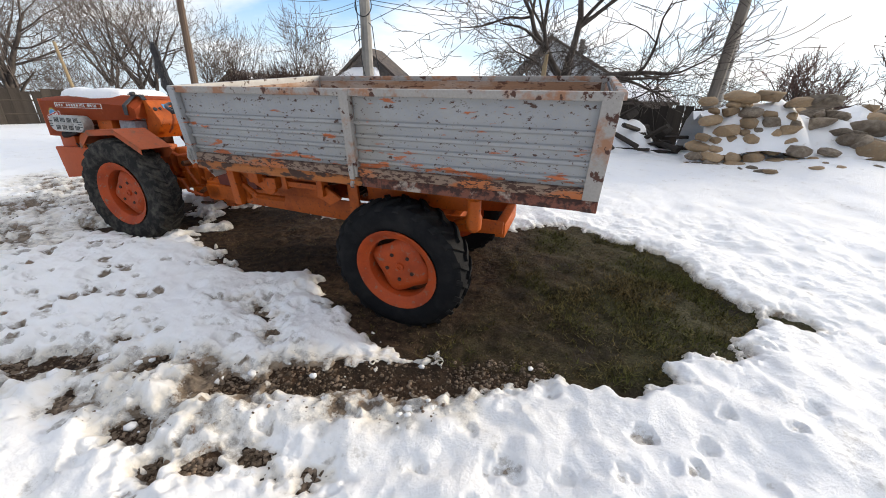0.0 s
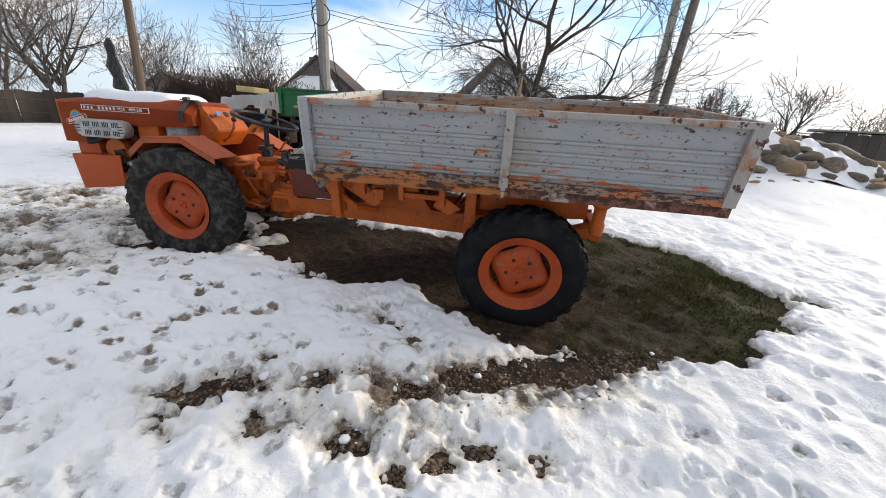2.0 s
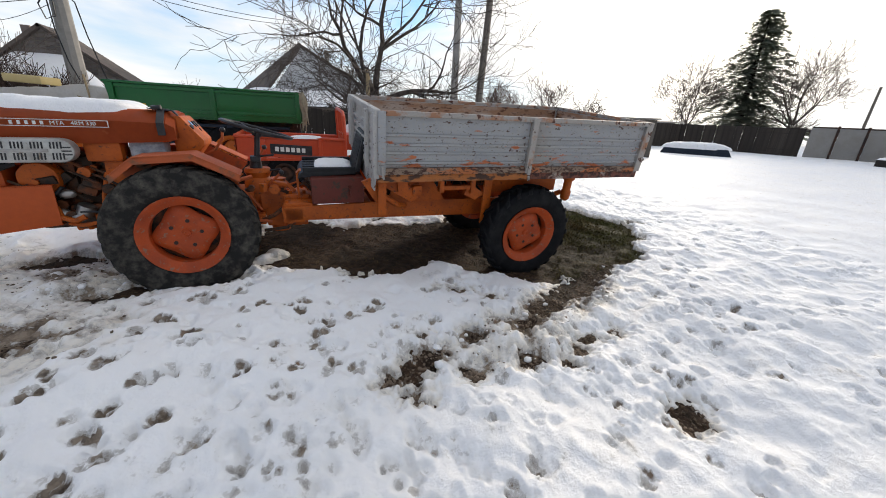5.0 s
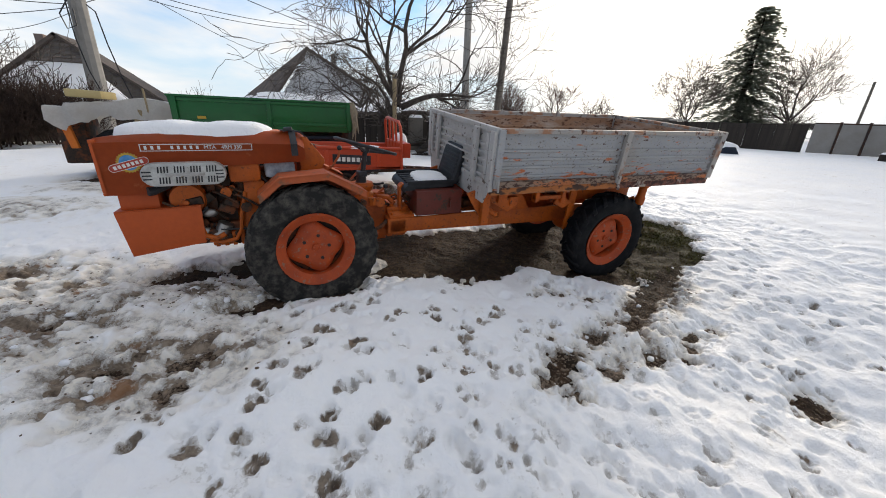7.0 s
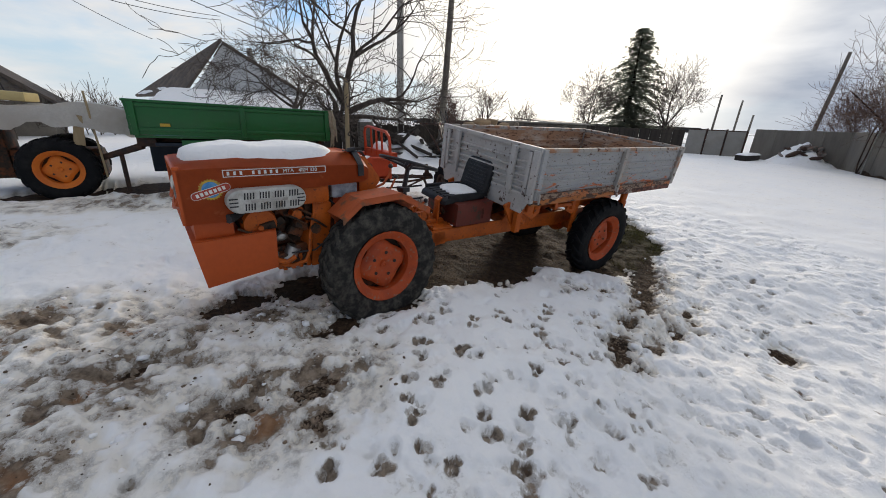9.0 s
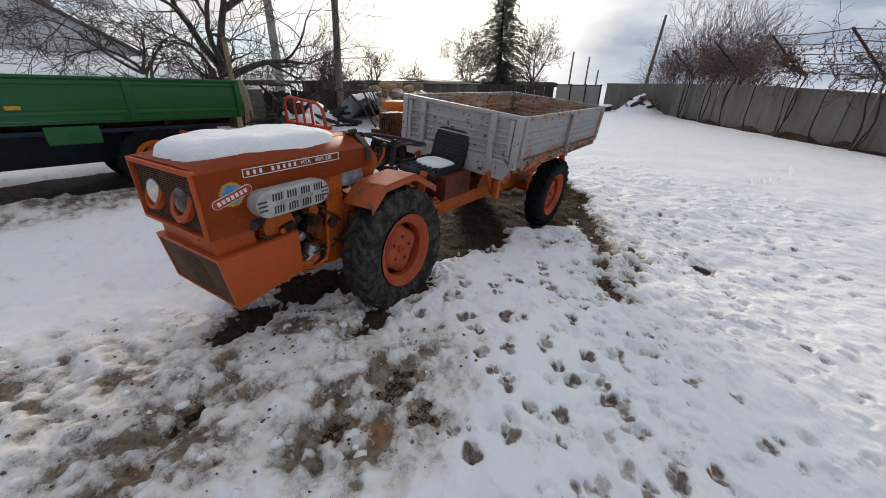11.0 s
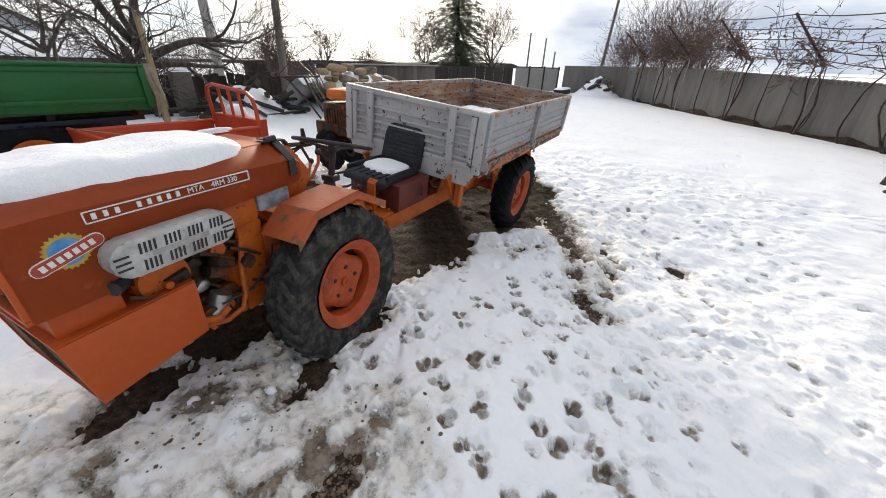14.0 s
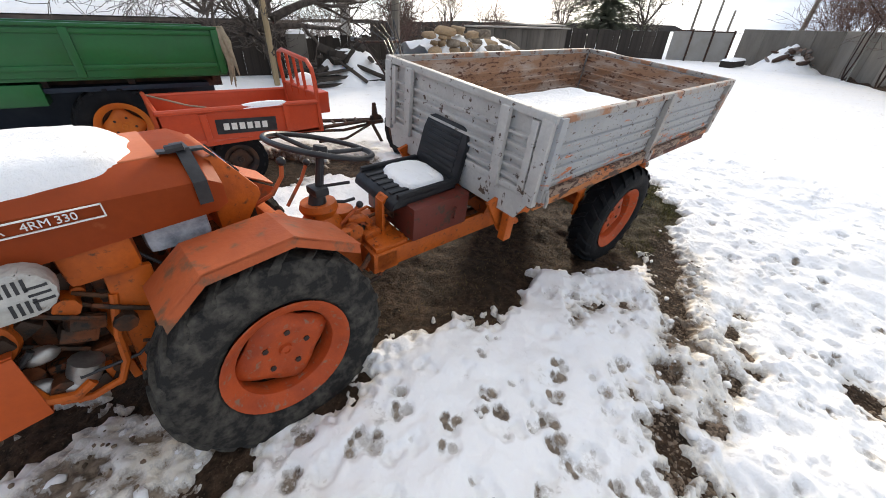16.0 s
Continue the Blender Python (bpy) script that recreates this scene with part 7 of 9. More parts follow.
# dark board fences behind the machines and far off by the road
def board_fence(name, line, height, step, material, label, top_jitter=0.05):
    ob = thing(name, label, "fence", kind="structure")
    b = bm_new()
    box(b, -0.5, 0.5, -0.012, 0.012, 0, 1)
    me = mesh_of("board", b, material)
    for p, d, ln in run(line, step):
        o = new("board", me)
        o.parent = ob
        z0 = g0(p.x, p.y) - 0.05
        o.matrix_world = Matrix.Translation((p.x, p.y, z0)) @ pose(0, 0, 0, 0, random.uniform(-1.5, 1.5), math.degrees(math.atan2(d.y, d.x)) + random.uniform(-2, 2)) @ Matrix.Diagonal((ln * random.uniform(0.96, 1.02), 1, height + random.uniform(-top_jitter, top_jitter), 1))
    rails = bm_new()
    for h in (0.35, height - 0.3):
        for a, c in zip(line, line[1:]):
            tube(rails, [(a[0], a[1] + 0.03, g0(*a) + h), (c[0], c[1] + 0.03, g0(*c) + h)], 0.025, 5)
    part("rail", rails, material, ob)
    return ob


board_fence("wall_north", [(-2.2, 8.95), (1.0, 8.75), (2.0, 8.55), (4.6, 8.0)], 0.92, 0.17, DARK_BOARD, "dark wet board fence behind the machines")
board_fence("wall_west", [(-12.7, -3.0), (-12.5, 7.0), (-7.0, 12.6)], 1.0, 0.22, DARK_BOARD, "low dark board fence along the road")
board_fence("wall_east", [(21.8, 8.2), (20.5, 13.5), (12.0, 16.5), (7.6, 14.5)], 1.4, 0.3, DARK_BOARD, "dark board fence at the end of the yard", 0.015)

# poles and wires
def pole(name, base, top, r0, r1, material, label, ring=False):
    ob = thing(name, label, "pole", None, {"utility_pole": "poles carrying the wires", "far_post": "far posts beyond the fence"}.get(name, ""))
    bm = bm_new()
    base = Vector((base[0], base[1], g0(*base) - 0.1))
    tube(bm, [base, base.lerp(Vector(top), 0.5), Vector(top)], [r0, (r0 + r1) / 2, r1], 10)
    part("shaft", bm, material, ob)
    if ring:
        bm = bm_new()
        p = base.lerp(Vector(top), 0.625)
        lathe(bm, [(0.36 + 0.02 * math.cos(2 * math.pi * k / 8), 0.02 * math.sin(2 * math.pi * k / 8)) for k in range(8)], 20, m=Matrix.Translation(p + Vector((0.02, -0.14, 0))), closed=True)
        part("cable_coil", bm, BLACK, ob, "coil of black cable")
        bm = bm_new()
        for k in range(3):
            q = base.lerp(Vector(top), 0.93 - 0.03 * k)
            tube(bm, [q + Vector((-0.28 + 0.28 * k, -0.05, 0.0)), q + Vector((-0.28 + 0.28 * k, -0.05, 0.16))], 0.03, 8)
        part("insulator", bm, STEEL, ob)
    return ob


P1T, PLT, PAT, PBT = (-6.22, 12.03, 7.2), (-7.65, 6.03, 6.8), (6.13, 13.76, 7.8), (4.80, 7.97, 6.8)
pole("utility_pole", (-6.81, 13.11), P1T, 0.24, 0.17, POLE_GREY, "grey concrete utility pole with a cable coil", True)
pole("utility_pole", (-8.13, 6.16), PLT, 0.095, 0.065, POLE_BROWN, "leaning weathered wooden pole")
pole("utility_pole", (6.01, 13.59), PAT, 0.17, 0.13, POLE_GREY, "grey concrete utility pole")
pole("utility_pole", (4.46, 7.99), PBT, 0.11, 0.075, POLE_WOOD, "slim weathered wooden pole")
pole("utility_pole", (26.6, 3.80), (26.75, 3.45, 5.6), 0.12, 0.08, POLE_WOOD, "dark leaning wooden pole beyond the fence")
for bx, by, h in ((44.4, 15.1, 5.1), (46.9, 13.95, 4.7), (48.1, 13.0, 3.3)):
    pole("far_post", (bx, by), (bx + 0.2, by, h), 0.12, 0.09, POLE_WOOD, "distant dark post beyond the fence")
pole("split_post", (1.12, 7.2), (1.16, 7.2, 2.3), 0.055, 0.05, POST_WOOD, "pale split wooden post by the tree")
pole("stake", (-11.6, 5.2), (-11.75, 5.1, 2.55), 0.05, 0.035, POST_WOOD, "thin pale stake by the fence")


def wire(name, a, c, sag, label="thin black overhead wire"):
    a, c = Vector(a), Vector(c)
    bm = bm_new()
    tube(bm, [a.lerp(c, k / 12) - Vector((0, 0, sag * 4 * (k / 12) * (1 - k / 12))) for k in range(13)], 0.011, 4)
    return solo(name, bm, BLACK, label, "wire", "overhead wires")


POLE_AT = Vector((-6.42, 12.38, 0))
for z, far, sag in ((5.05, (-16.3, 18.6, 6.9), 0.25), (4.85, (-18.8, 21.7, 7.0), 0.35), (4.72, (-18.9, 21.7, 6.75), 0.35), (4.05, (-16.5, 18.4, 5.8), 0.3), (4.0, (-15.7, 16.6, 3.75), 0.2), (3.95, (-11.8, 19.1, 4.1), 0.15),
                    (4.85, (0.0, 19.7, 5.55), 0.25), (4.72, (0.0, 19.7, 5.4), 0.3), (4.05, (-5.5, 14.0, 5.0), 0.02)):
    wire("wire", POLE_AT + Vector((0, 0, z)), far, sag)
wire("wire", (-5.5, 14.0, 5.0), (-2.7, 19.6, 4.25), 0.12)
wire("wire", (-7.9, 17.4, 7.7), (0.4, 11.6, 3.8), 0.15, "thick black service wire running down into the yard")
for pts, lb in (([(-6.22, 12.30, 4.05), (-6.05, 12.28, 3.9), (-5.97, 12.3, 3.1), (-5.85, 12.4, 2.2), (-5.72, 12.5, 1.5)], "loose black cable hanging beside the concrete pole"),
                ([(-6.60, 12.2, 5.6), (-6.68, 12.15, 5.0), (-6.62, 12.2, 4.1), (-6.66, 12.3, 3.2), (-6.60, 12.4, 2.4), (-6.48, 12.45, 1.9)], "loose black cable hanging down the concrete pole"),
                ([(-6.58, 12.2, 4.1), (-6.80, 12.15, 3.75), (-6.72, 12.15, 3.4), (-6.52, 12.2, 3.5), (-6.5, 12.2, 3.9)], "loop of black cable on the concrete pole")):
    solo("hanging_cable", tube(bm_new(), pts, 0.017, 5), BLACK, lb, "cable")

# houses beyond the yard
def sheet_poly(name, pts, thick, material, parent, label=""):
    bm = bm_new()
    bm.faces.new([bm.verts.new(p) for p in pts])
    bmesh.ops.recalc_face_normals(bm, faces=bm.faces)
    r = bmesh.ops.solidify(bm, geom=bm.faces[:], thickness=thick)
    return part(name, bm, material, parent, label)


h1 = thing("brick_house", "old brick house with a plain gable and a snowy lean-to", "house")
bm = bm_new()
prism(bm, [(-10.9, 0.2), (-5.6, 0.2), (-5.6, 1.62), (-8.23, 3.62), (-10.9, 1.55)], 15.2, 15.5, "y")
box(bm, -10.9, -10.6, 15.5, 16.7, 0.2, 1.6)
box(bm, -5.9, -5.6, 15.5, 16.7, 0.2, 1.6)
wall1 = part("wall", bm, MORTAR, h1, "brown brick gable wall")
bm = bm_new()
box(bm, -0.5, 0.5, -0.5, 0.5, -0.5, 0.5)
brick_me = mesh_of("brick", bm, OLD_BRICK)
row = 0
z = 1.5
while z < 3.5:
    half = min(2.6, (3.62 - z - 0.05) * 1.31)
    x = -8.23 - half + (0.13 if row % 2 else 0)
    while x < -8.23 + half - 0.12:
        o = new("brick", brick_me)
        o.parent = h1
        o.matrix_world = Matrix.Translation((x + 0.12, 15.192, z + 0.05)) @ Matrix.Diagonal((0.245, 0.03, 0.095, 1))
        x += 0.27
    z += 0.12
    row += 1
sheet_poly("roof", [(-8.23, 15.0, 3.68), (-8.23, 16.8, 3.68), (-11.2, 16.8, 1.42), (-11.2, 15.0, 1.42)], 0.10, ROOF, h1, "old dark tiled roof")
sheet_poly("roof", [(-8.23, 15.0, 3.68), (-8.23, 16.8, 3.68), (-5.25, 16.8, 1.46), (-5.25, 15.0, 1.46)], 0.10, ROOF, h1, "old dark tiled roof")
bm = bm_new()
box(bm, -9.25, -9.0, 16.2, 16.45, 2.6, 3.75, 0.02)
part("chimney", bm, OLD_BRICK, h1, "small brick chimney")
sheet_poly("lean_to_roof", [(-9.0, 15.15, 2.72), (-7.7, 15.15, 2.72), (-6.0, 13.3, 1.45), (-10.1, 13.3, 1.45)], 0.10, ROOF, h1)
bm = bm_new()
box(bm, -10.0, -6.1, 13.4, 13.6, 0.2, 1.42)
part("lean_to_wall", bm, DARK_BOARD, h1, "dark lean-to wall")


def snow_on_roof(name, pts, thick, seed, label, n=16):
    """A soft layer of snow over a sloping quad with an uneven edge."""
    a, b, c, d = [Vector(p) for p in pts]
    bm = bm_new()
    rows = []
    for j in range(n + 1):
        row = []
        for i in range(n + 1):
            u, v = i / n, j / n
            p = a.lerp(b, u).lerp(d.lerp(c, u), v)
            e = min(u, 1 - u, v, 1 - v) * 5
            hgt = thick * min(1, e) ** 0.5 * (1 + 0.5 * float(fbm(np.array([p.x * 1.3]), np.array([p.y * 1.3 + p.z]), seed, 3)[0])) if e > 0 else -0.02
            w = 0.12 * float(fbm(np.array([u * 6 + seed]), np.array([v * 6]), seed + 2, 2)[0])
            row.append(bm.verts.new(p + Vector((w, w * 0.3, hgt))))
        rows.append(row)
    for j in range(n):
        for i in range(n):
            bm.faces.new((rows[j][i], rows[j][i + 1], rows[j + 1][i + 1], rows[j + 1][i]))
    return solo(name, bm, SNOW, label, "snow", sharp=80)


snow_on_roof("roof_snow", [(-9.1, 15.12, 2.78), (-7.6, 15.12, 2.78), (-5.95, 13.25, 1.52), (-10.15, 13.25, 1.52)], 0.16, 3, "thick snow on the lean-to roof")

h2 = thing("white_house", "white plastered house with a dark tiled roof and snow", "house")
bm = bm_new()
prism(bm, [(-1.75, 0.3), (4.3, 0.3), (4.3, 1.95), (-0.08, 4.40), (-1.75, 2.1)], 19.7, 20.0, "y")
part("wall", bm, PLASTER, h2, "white plastered gable wall")
for x, z1 in ((0.75, 3.7), (1.6, 3.2), (2.5, 2.7), (-0.7, 3.3)):
    part("batten", box(bm_new(), x, x + 0.05, 19.68, 19.70, 1.9, z1), PLASTER_GREY, h2, "grey joint batten on the gable")
sheet_poly("roof", [(-0.08, 19.5, 4.52), (-0.25, 24.5, 4.45), (-4.0, 24.5, 2.0), (-1.95, 19.5, 2.05)], 0.12, ROOF, h2, "dark old tiled roof")
sheet_poly("roof", [(-0.08, 19.5, 4.52), (-0.08, 25, 4.52), (4.6, 25, 1.9), (4.6, 19.5, 1.9)], 0.12, ROOF, h2, "dark old tiled roof")
bm = bm_new()
box(bm, 1.15, 1.4, 21.2, 21.45, 3.6, 4.6, 0.02)
part("chimney", bm, PLASTER_GREY, h2, "narrow grey chimney")
sheet_poly("shed_roof", [(-3.4, 16.8, 1.52), (5.6, 16.8, 1.52), (5.2, 19.6, 2.30), (-2.6, 19.6, 2.30)], 0.10, ROOF, h2)
bm = bm_new()
box(bm, -3.2, 5.4, 16.95, 17.15, 0.2, 1.54)
part("shed_wall", bm, DARK_BOARD, h2, "dark shed wall in front of the house")
snow_on_roof("roof_snow", [(-3.4, 16.75, 1.58), (5.6, 16.75, 1.58), (5.2, 19.6, 2.36), (-2.6, 19.6, 2.36)], 0.14, 15, "snow on the shed roof", 28)
snow_on_roof("roof_snow", [(-1.9, 19.55, 2.2), (-3.9, 24, 2.15), (-3.0, 24, 2.7), (-1.45, 19.55, 2.75)], 0.10, 19, "patchy snow along the tiled eaves")

h3 = thing("shed", "small old shed with a snowy tiled roof", "shed")
bm = bm_new()
prism(bm, [(-16.8, 0.2), (-13.0, 0.2), (-13.0, 1.5), (-15.7, 2.4), (-16.8, 1.9)], 14.0, 17.0, "y")
part("wall", bm, PLASTER_GREY, h3, "grey-brown shed wall")
sheet_poly("roof", [(-15.7, 13.8, 2.52), (-12.6, 13.8, 1.5), (-12.6, 17.3, 1.5), (-15.7, 17.3, 2.52)], 0.10, ROOF, h3, "old tiled roof")
sheet_poly("roof", [(-15.7, 13.8, 2.52), (-17.0, 13.8, 1.85), (-17.0, 17.3, 1.85), (-15.7, 17.3, 2.52)], 0.10, ROOF, h3, "old tiled roof")
snow_on_roof("roof_snow", [(-14.9, 13.8, 2.32), (-12.7, 13.8, 1.6), (-12.7, 17, 1.6), (-14.9, 17, 2.32)], 0.08, 27, "snow on the shed roof")
h4 = thing("long_shed", "long low dark shed with a snowy roof", "shed")
bm = bm_new()
box(bm, 21.0, 24.5, 17.0, 20.5, 0.0, 1.62, 0.02, m=None)
part("wall", bm, BOARD, h4, "grey shed wall")
sheet_poly("roof", [(20.6, 16.6, 1.66), (24.9, 16.6, 1.66), (24.9, 20.9, 1.9), (20.6, 20.9, 1.9)], 0.08, GATE_GREY, h4, "pale flat shed roof")

# low grey shed behind the stones
low = thing("low_shed", "low shed of dark grey weathered boards with a snowy flat roof", "shed")
LS = pose(9.95, 8.35, g0(9.95, 8.35) - 0.1, 0, 0, -32)
for k in range(16):
    part("board", box(bm_new(), -1.6 + 0.2 * k, -1.405 + 0.2 * k, -0.03 + 0.006 * (k % 3), 0.0, 0.0, 1.34 + 0.012 * (k % 4), 0.004, m=LS), BOARD, low)
part("side_wall", box(bm_new(), 1.57, 1.60, 0.0, 1.7, 0.0, 1.34, 0.004, m=LS), BOARD, low, "grey board side wall")
part("side_wall", box(bm_new(), -1.60, -1.57, 0.0, 1.7, 0.0, 1.34, 0.004, m=LS), BOARD, low, "grey board side wall")
part("back_wall", box(bm_new(), -1.57, 1.57, 1.67, 1.70, 0.0, 1.34, 0.004, m=LS), BOARD, low)
part("roof", box(bm_new(), -1.7, 1.7, -0.12, 1.8, 1.385, 1.43, 0.006, m=LS), GATE_GREY, low, "flat pale sheet roof")

# something long and dark lying under a drift by the far fence
DR = pose(15.9, 9.1, g0(15.9, 9.1), 0, 0, -52)
covered = solo("dark_trough", prism(bm_new(), [(-1.35, 0.0), (1.35, 0.0), (1.15, 0.34), (-1.2, 0.30)], -0.45, 0.45, "y", 0.03, m=DR), NAVY, "long dark trough lying under a drift of snow", "trough")
snow_slab("snow_patch", DR @ pose(0.0, 0.0, 0.31), 1.30, 0.48, 0.26, "smooth drift of snow on the dark trough", 53, 0.35, 30, 16)

# stone heap
heap = thing("stone_heap", "rough dry stone heap of ochre boulders half under snow", "stones")


def boulder(seed, sx, sy, sz):
    bm = bm_new()
    bmesh.ops.create_icosphere(bm, subdivisions=2, radius=1)
    r = random.Random(seed)
    off = Vector((r.uniform(-9, 9), r.uniform(-9, 9), r.uniform(-9, 9)))
    for v in bm.verts:
        n = noise.noise(v.co * 1.1 + off) * 0.35 + noise.noise(v.co * 2.6 + off) * 0.12
        v.co *= 1 + n
        v.co.x, v.co.y, v.co.z = max(-0.92, min(0.92, v.co.x)), max(-0.9, min(0.9, v.co.y)), max(-0.8, min(0.8, v.co.z))
        v.co = Vector((v.co.x * sx, v.co.y * sy, v.co.z * sz))
    return bm


def split_stone(seed, sx, sy, sz):
    """An angular fieldstone: the hull of scattered corners."""
    bm = bm_new()
    r = random.Random(seed)
    for k in range(22):
        v = Vector((r.uniform(-1, 1), r.uniform(-1, 1), r.uniform(-1, 1)))
        v = v / max(abs(v.x), abs(v.y), abs(v.z), 0.01) * r.uniform(0.72, 1.0) * (0.84 + 0.16 * r.random())
        if v.length > 1.25:
            v *= 1.25 / v.length
        bm.verts.new((v.x * sx, v.y * sy, v.z * sz))
    got = bmesh.ops.convex_hull(bm, input=bm.verts[:])
    bmesh.ops.delete(bm, geom=[g for g in got["geom_interior"] if isinstance(g, bmesh.types.BMVert)], context="VERTS")
    bmesh.ops.bevel(bm, geom=bm.edges[:], offset=0.05, segments=1, affect="EDGES")
    return bm


shapes = [mesh_of("stone", boulder(300 + k, 1, 0.85, 0.72) if k % 3 else split_stone(k, 1, 0.85, 0.7), STONE if k % 4 else STONE_GREY, 40) for k in range(15)]
greys = [mesh_of("stone", boulder(340 + k, 1, 0.8, 0.62), STONE_GREY, 40) for k in range(6)]
rr = random.Random(4)


def heap_z(x, y):
    """Height of the heap's surface over its base."""
    a = math.exp(-(((x - 4.55) / 0.98) ** 6)) * math.exp(-(((y - 6.55) / 0.92) ** 6)) * 0.92
    b = math.exp(-(((x - 6.6) / 2.1) ** 4)) * math.exp(-(((y - 7.0) / 1.05) ** 2)) * 0.85
    c = math.exp(-(((x - 8.2) / 1.3) ** 4)) * math.exp(-(((y - 7.1) / 1.1) ** 2)) * 0.62
    return max(a, b, c)


def lay_stone(me, x, y, z, s, tilt, flat):
    o = new("stone", me)
    o.parent = heap
    o.matrix_world = Matrix.Translation((x, y, z)) @ pose(0, 0, 0, rr.uniform(-tilt, tilt), rr.uniform(-tilt, tilt), rr.uniform(0, 360)) @ Matrix.Diagonal((s * 1.25, s * 1.1, s * flat, 1))


# the stacked end of the heap: ochre stones in rough courses
for layer in range(8):
    x = 3.70 + 0.04 * layer + rr.uniform(0, 0.08)
    z = g0(x, 5.7) + 0.05 + layer * 0.128
    while x < 5.40 - 0.06 * layer:
        s = rr.uniform(0.085, 0.165)
        if not (layer > 2 and rr.random() < 0.16):
            lay_stone(shapes[rr.randrange(15)], x + s, 5.62 + 0.045 * layer + rr.uniform(-0.08, 0.08), z + rr.uniform(-0.025, 0.03), s, 12, rr.uniform(0.80, 1.05))
        x += s * 1.85
for x, s, zz in ((3.98, 0.17, 0.98), (4.42, 0.21, 1.00), (4.80, 0.18, 0.97), (5.15, 0.16, 0.84), (5.36, 0.22, 0.82), (5.10, 0.20, 0.45)):
    lay_stone(shapes[rr.randrange(15)], x, 5.95 - 0.1 * (zz < 0.9), g0(x, 5.9) + zz, s, 10, 0.72)
# grey and ochre stones half sunk in the snow beyond
for i in range(90):
    x, y = rr.uniform(5.4, 9.6), rr.uniform(5.7, 7.6)
    h = heap_z(x, y)
    if h < 0.15:
        continue
    s = rr.choice((0.09, 0.12, 0.15, 0.20, 0.25)) * rr.uniform(0.85, 1.15)
    lay_stone(shapes[rr.randrange(15)] if rr.random() < 0.45 else greys[rr.randrange(6)], x, y, g0(x, y) + h * 0.93 - s * 0.42, s, 25, 0.95)
for i in range(9):
    x, y = rr.uniform(4.0, 8.5), rr.uniform(4.9, 5.5)
    lay_stone(shapes[rr.randrange(15)] if i % 3 else greys[rr.randrange(6)], x, y, g0(x, y) + 0.05, rr.uniform(0.04, 0.10), 20, 0.7)
bm = bm_new()
nx, ny = 110, 44
hx, hy = np.linspace(4.0, 13.2, nx), np.linspace(5.6, 9.4, ny)
rows = [[bm.verts.new((x, y, g0(x, y) + heap_z(x, y) * (1 + 0.35 * float(fbm(np.array([x * 2.2]), np.array([y * 2.2]), 91, 3)[0])) - 0.10 + 0.25 * float(fbm(np.array([x * 3.1]), np.array([y * 3.1]), 97, 3)[0]) * (heap_z(x, y) > 0.1))) for x in hx] for y in hy]
for j in range(ny - 1):
    for i in range(nx - 1):
        bm.faces.new((rows[j][i], rows[j][i + 1], rows[j + 1][i + 1], rows[j + 1][i]))
solo("heap_snow", bm, SNOW, "uneven snow filling the stone heap", "snow", sharp=80)

# snow-covered rubble mound by the far corner, dark timber beside it
def mound(name, cx, cy, rx, ry, h, seed, label, n_bits, bits):
    ob = thing(name, label, "mound")
    bm = bm_new()
    n = 26
    rows = []
    for j in range(n + 1):
        row = []
        for i in range(n + 1):
            u, v = i / n * 2 - 1, j / n * 2 - 1
            x, y = cx + u * rx, cy + v * ry
            hgt = h * math.exp(-(u * u + v * v) * 2.2) * (1 + 0.9 * float(fbm(np.array([x * 2.2]), np.array([y * 2.2]), seed, 4)[0])) - 0.06
            row.append(bm.verts.new((x, y, g0(x, y) + hgt)))
        rows.append(row)
    for j in range(n):
        for i in range(n):
            bm.faces.new((rows[j][i], rows[j][i + 1], rows[j + 1][i + 1], rows[j + 1][i]))
    part("snow_layer", bm, SNOW, ob, "snow cover", 80)
    r = random.Random(seed)
    for k in range(n_bits):
        a, q = r.uniform(0, 6.28), math.sqrt(r.uniform(0.0, 0.55))
        u, v = q * math.cos(a), q * math.sin(a)
        x, y = cx + u * rx, cy + v * ry
        s = r.uniform(0.10, 0.25)
        o = new("rubble", bits[r.randrange(len(bits))])
        o.parent = ob
        o.matrix_world = Matrix.Translation((x, y, g0(x, y) + h * math.exp(-(u * u + v * v) * 2.2) * 0.95)) @ pose(0, 0, 0, r.uniform(-40, 40), r.uniform(-40, 40), r.uniform(0, 360)) @ Matrix.Diagonal((s * 1.4, s, s * 0.8, 1))
    return ob


rust_bits = [mesh_of("rubble", boulder(40 + k, 1, 0.7, 0.6), OLD_BRICK if k % 2 else IRON, 50) for k in range(4)]
mound("rubble_mound", 22.4, 3.0, 1.35, 1.35, 1.1, 5, "snowy mound of brick rubble by the fence corner", 26, rust_bits)
bm = bm_new()
box(bm, 20.6, 22.6, 4.6, 5.1, g0(21, 5) - 0.05, g0(21, 5) + 0.32, 0.03)
solo("timber_stack", bm, DARK_BOARD, "low dark timber stack with snow on top", "timber")
snow_on_roof("timber_snow", [(20.6, 4.55, 0.42), (22.6, 4.55, 0.42), (22.6, 5.15, 0.42), (20.6, 5.15, 0.42)], 0.08, 33, "snow on the timber stack", 10)

# firewood under snow on the open side
wood = thing("firewood_pile", "split firewood and dark scraps poking out of snow", "firewood")
bm = bm_new()
n = 60
wx, wy = np.linspace(1.6, 8.2, n), np.linspace(-6.8, -3.5, 40)


def wood_h(x, y):
    return 0.62 * math.exp(-(((x - 4.9) / 1.5) ** 2 + ((y + 5.25) / 0.65) ** 2)) + 0.20 * math.exp(-(((x - 3.9) / 1.4) ** 2 + ((y + 4.55) / 0.38) ** 2))


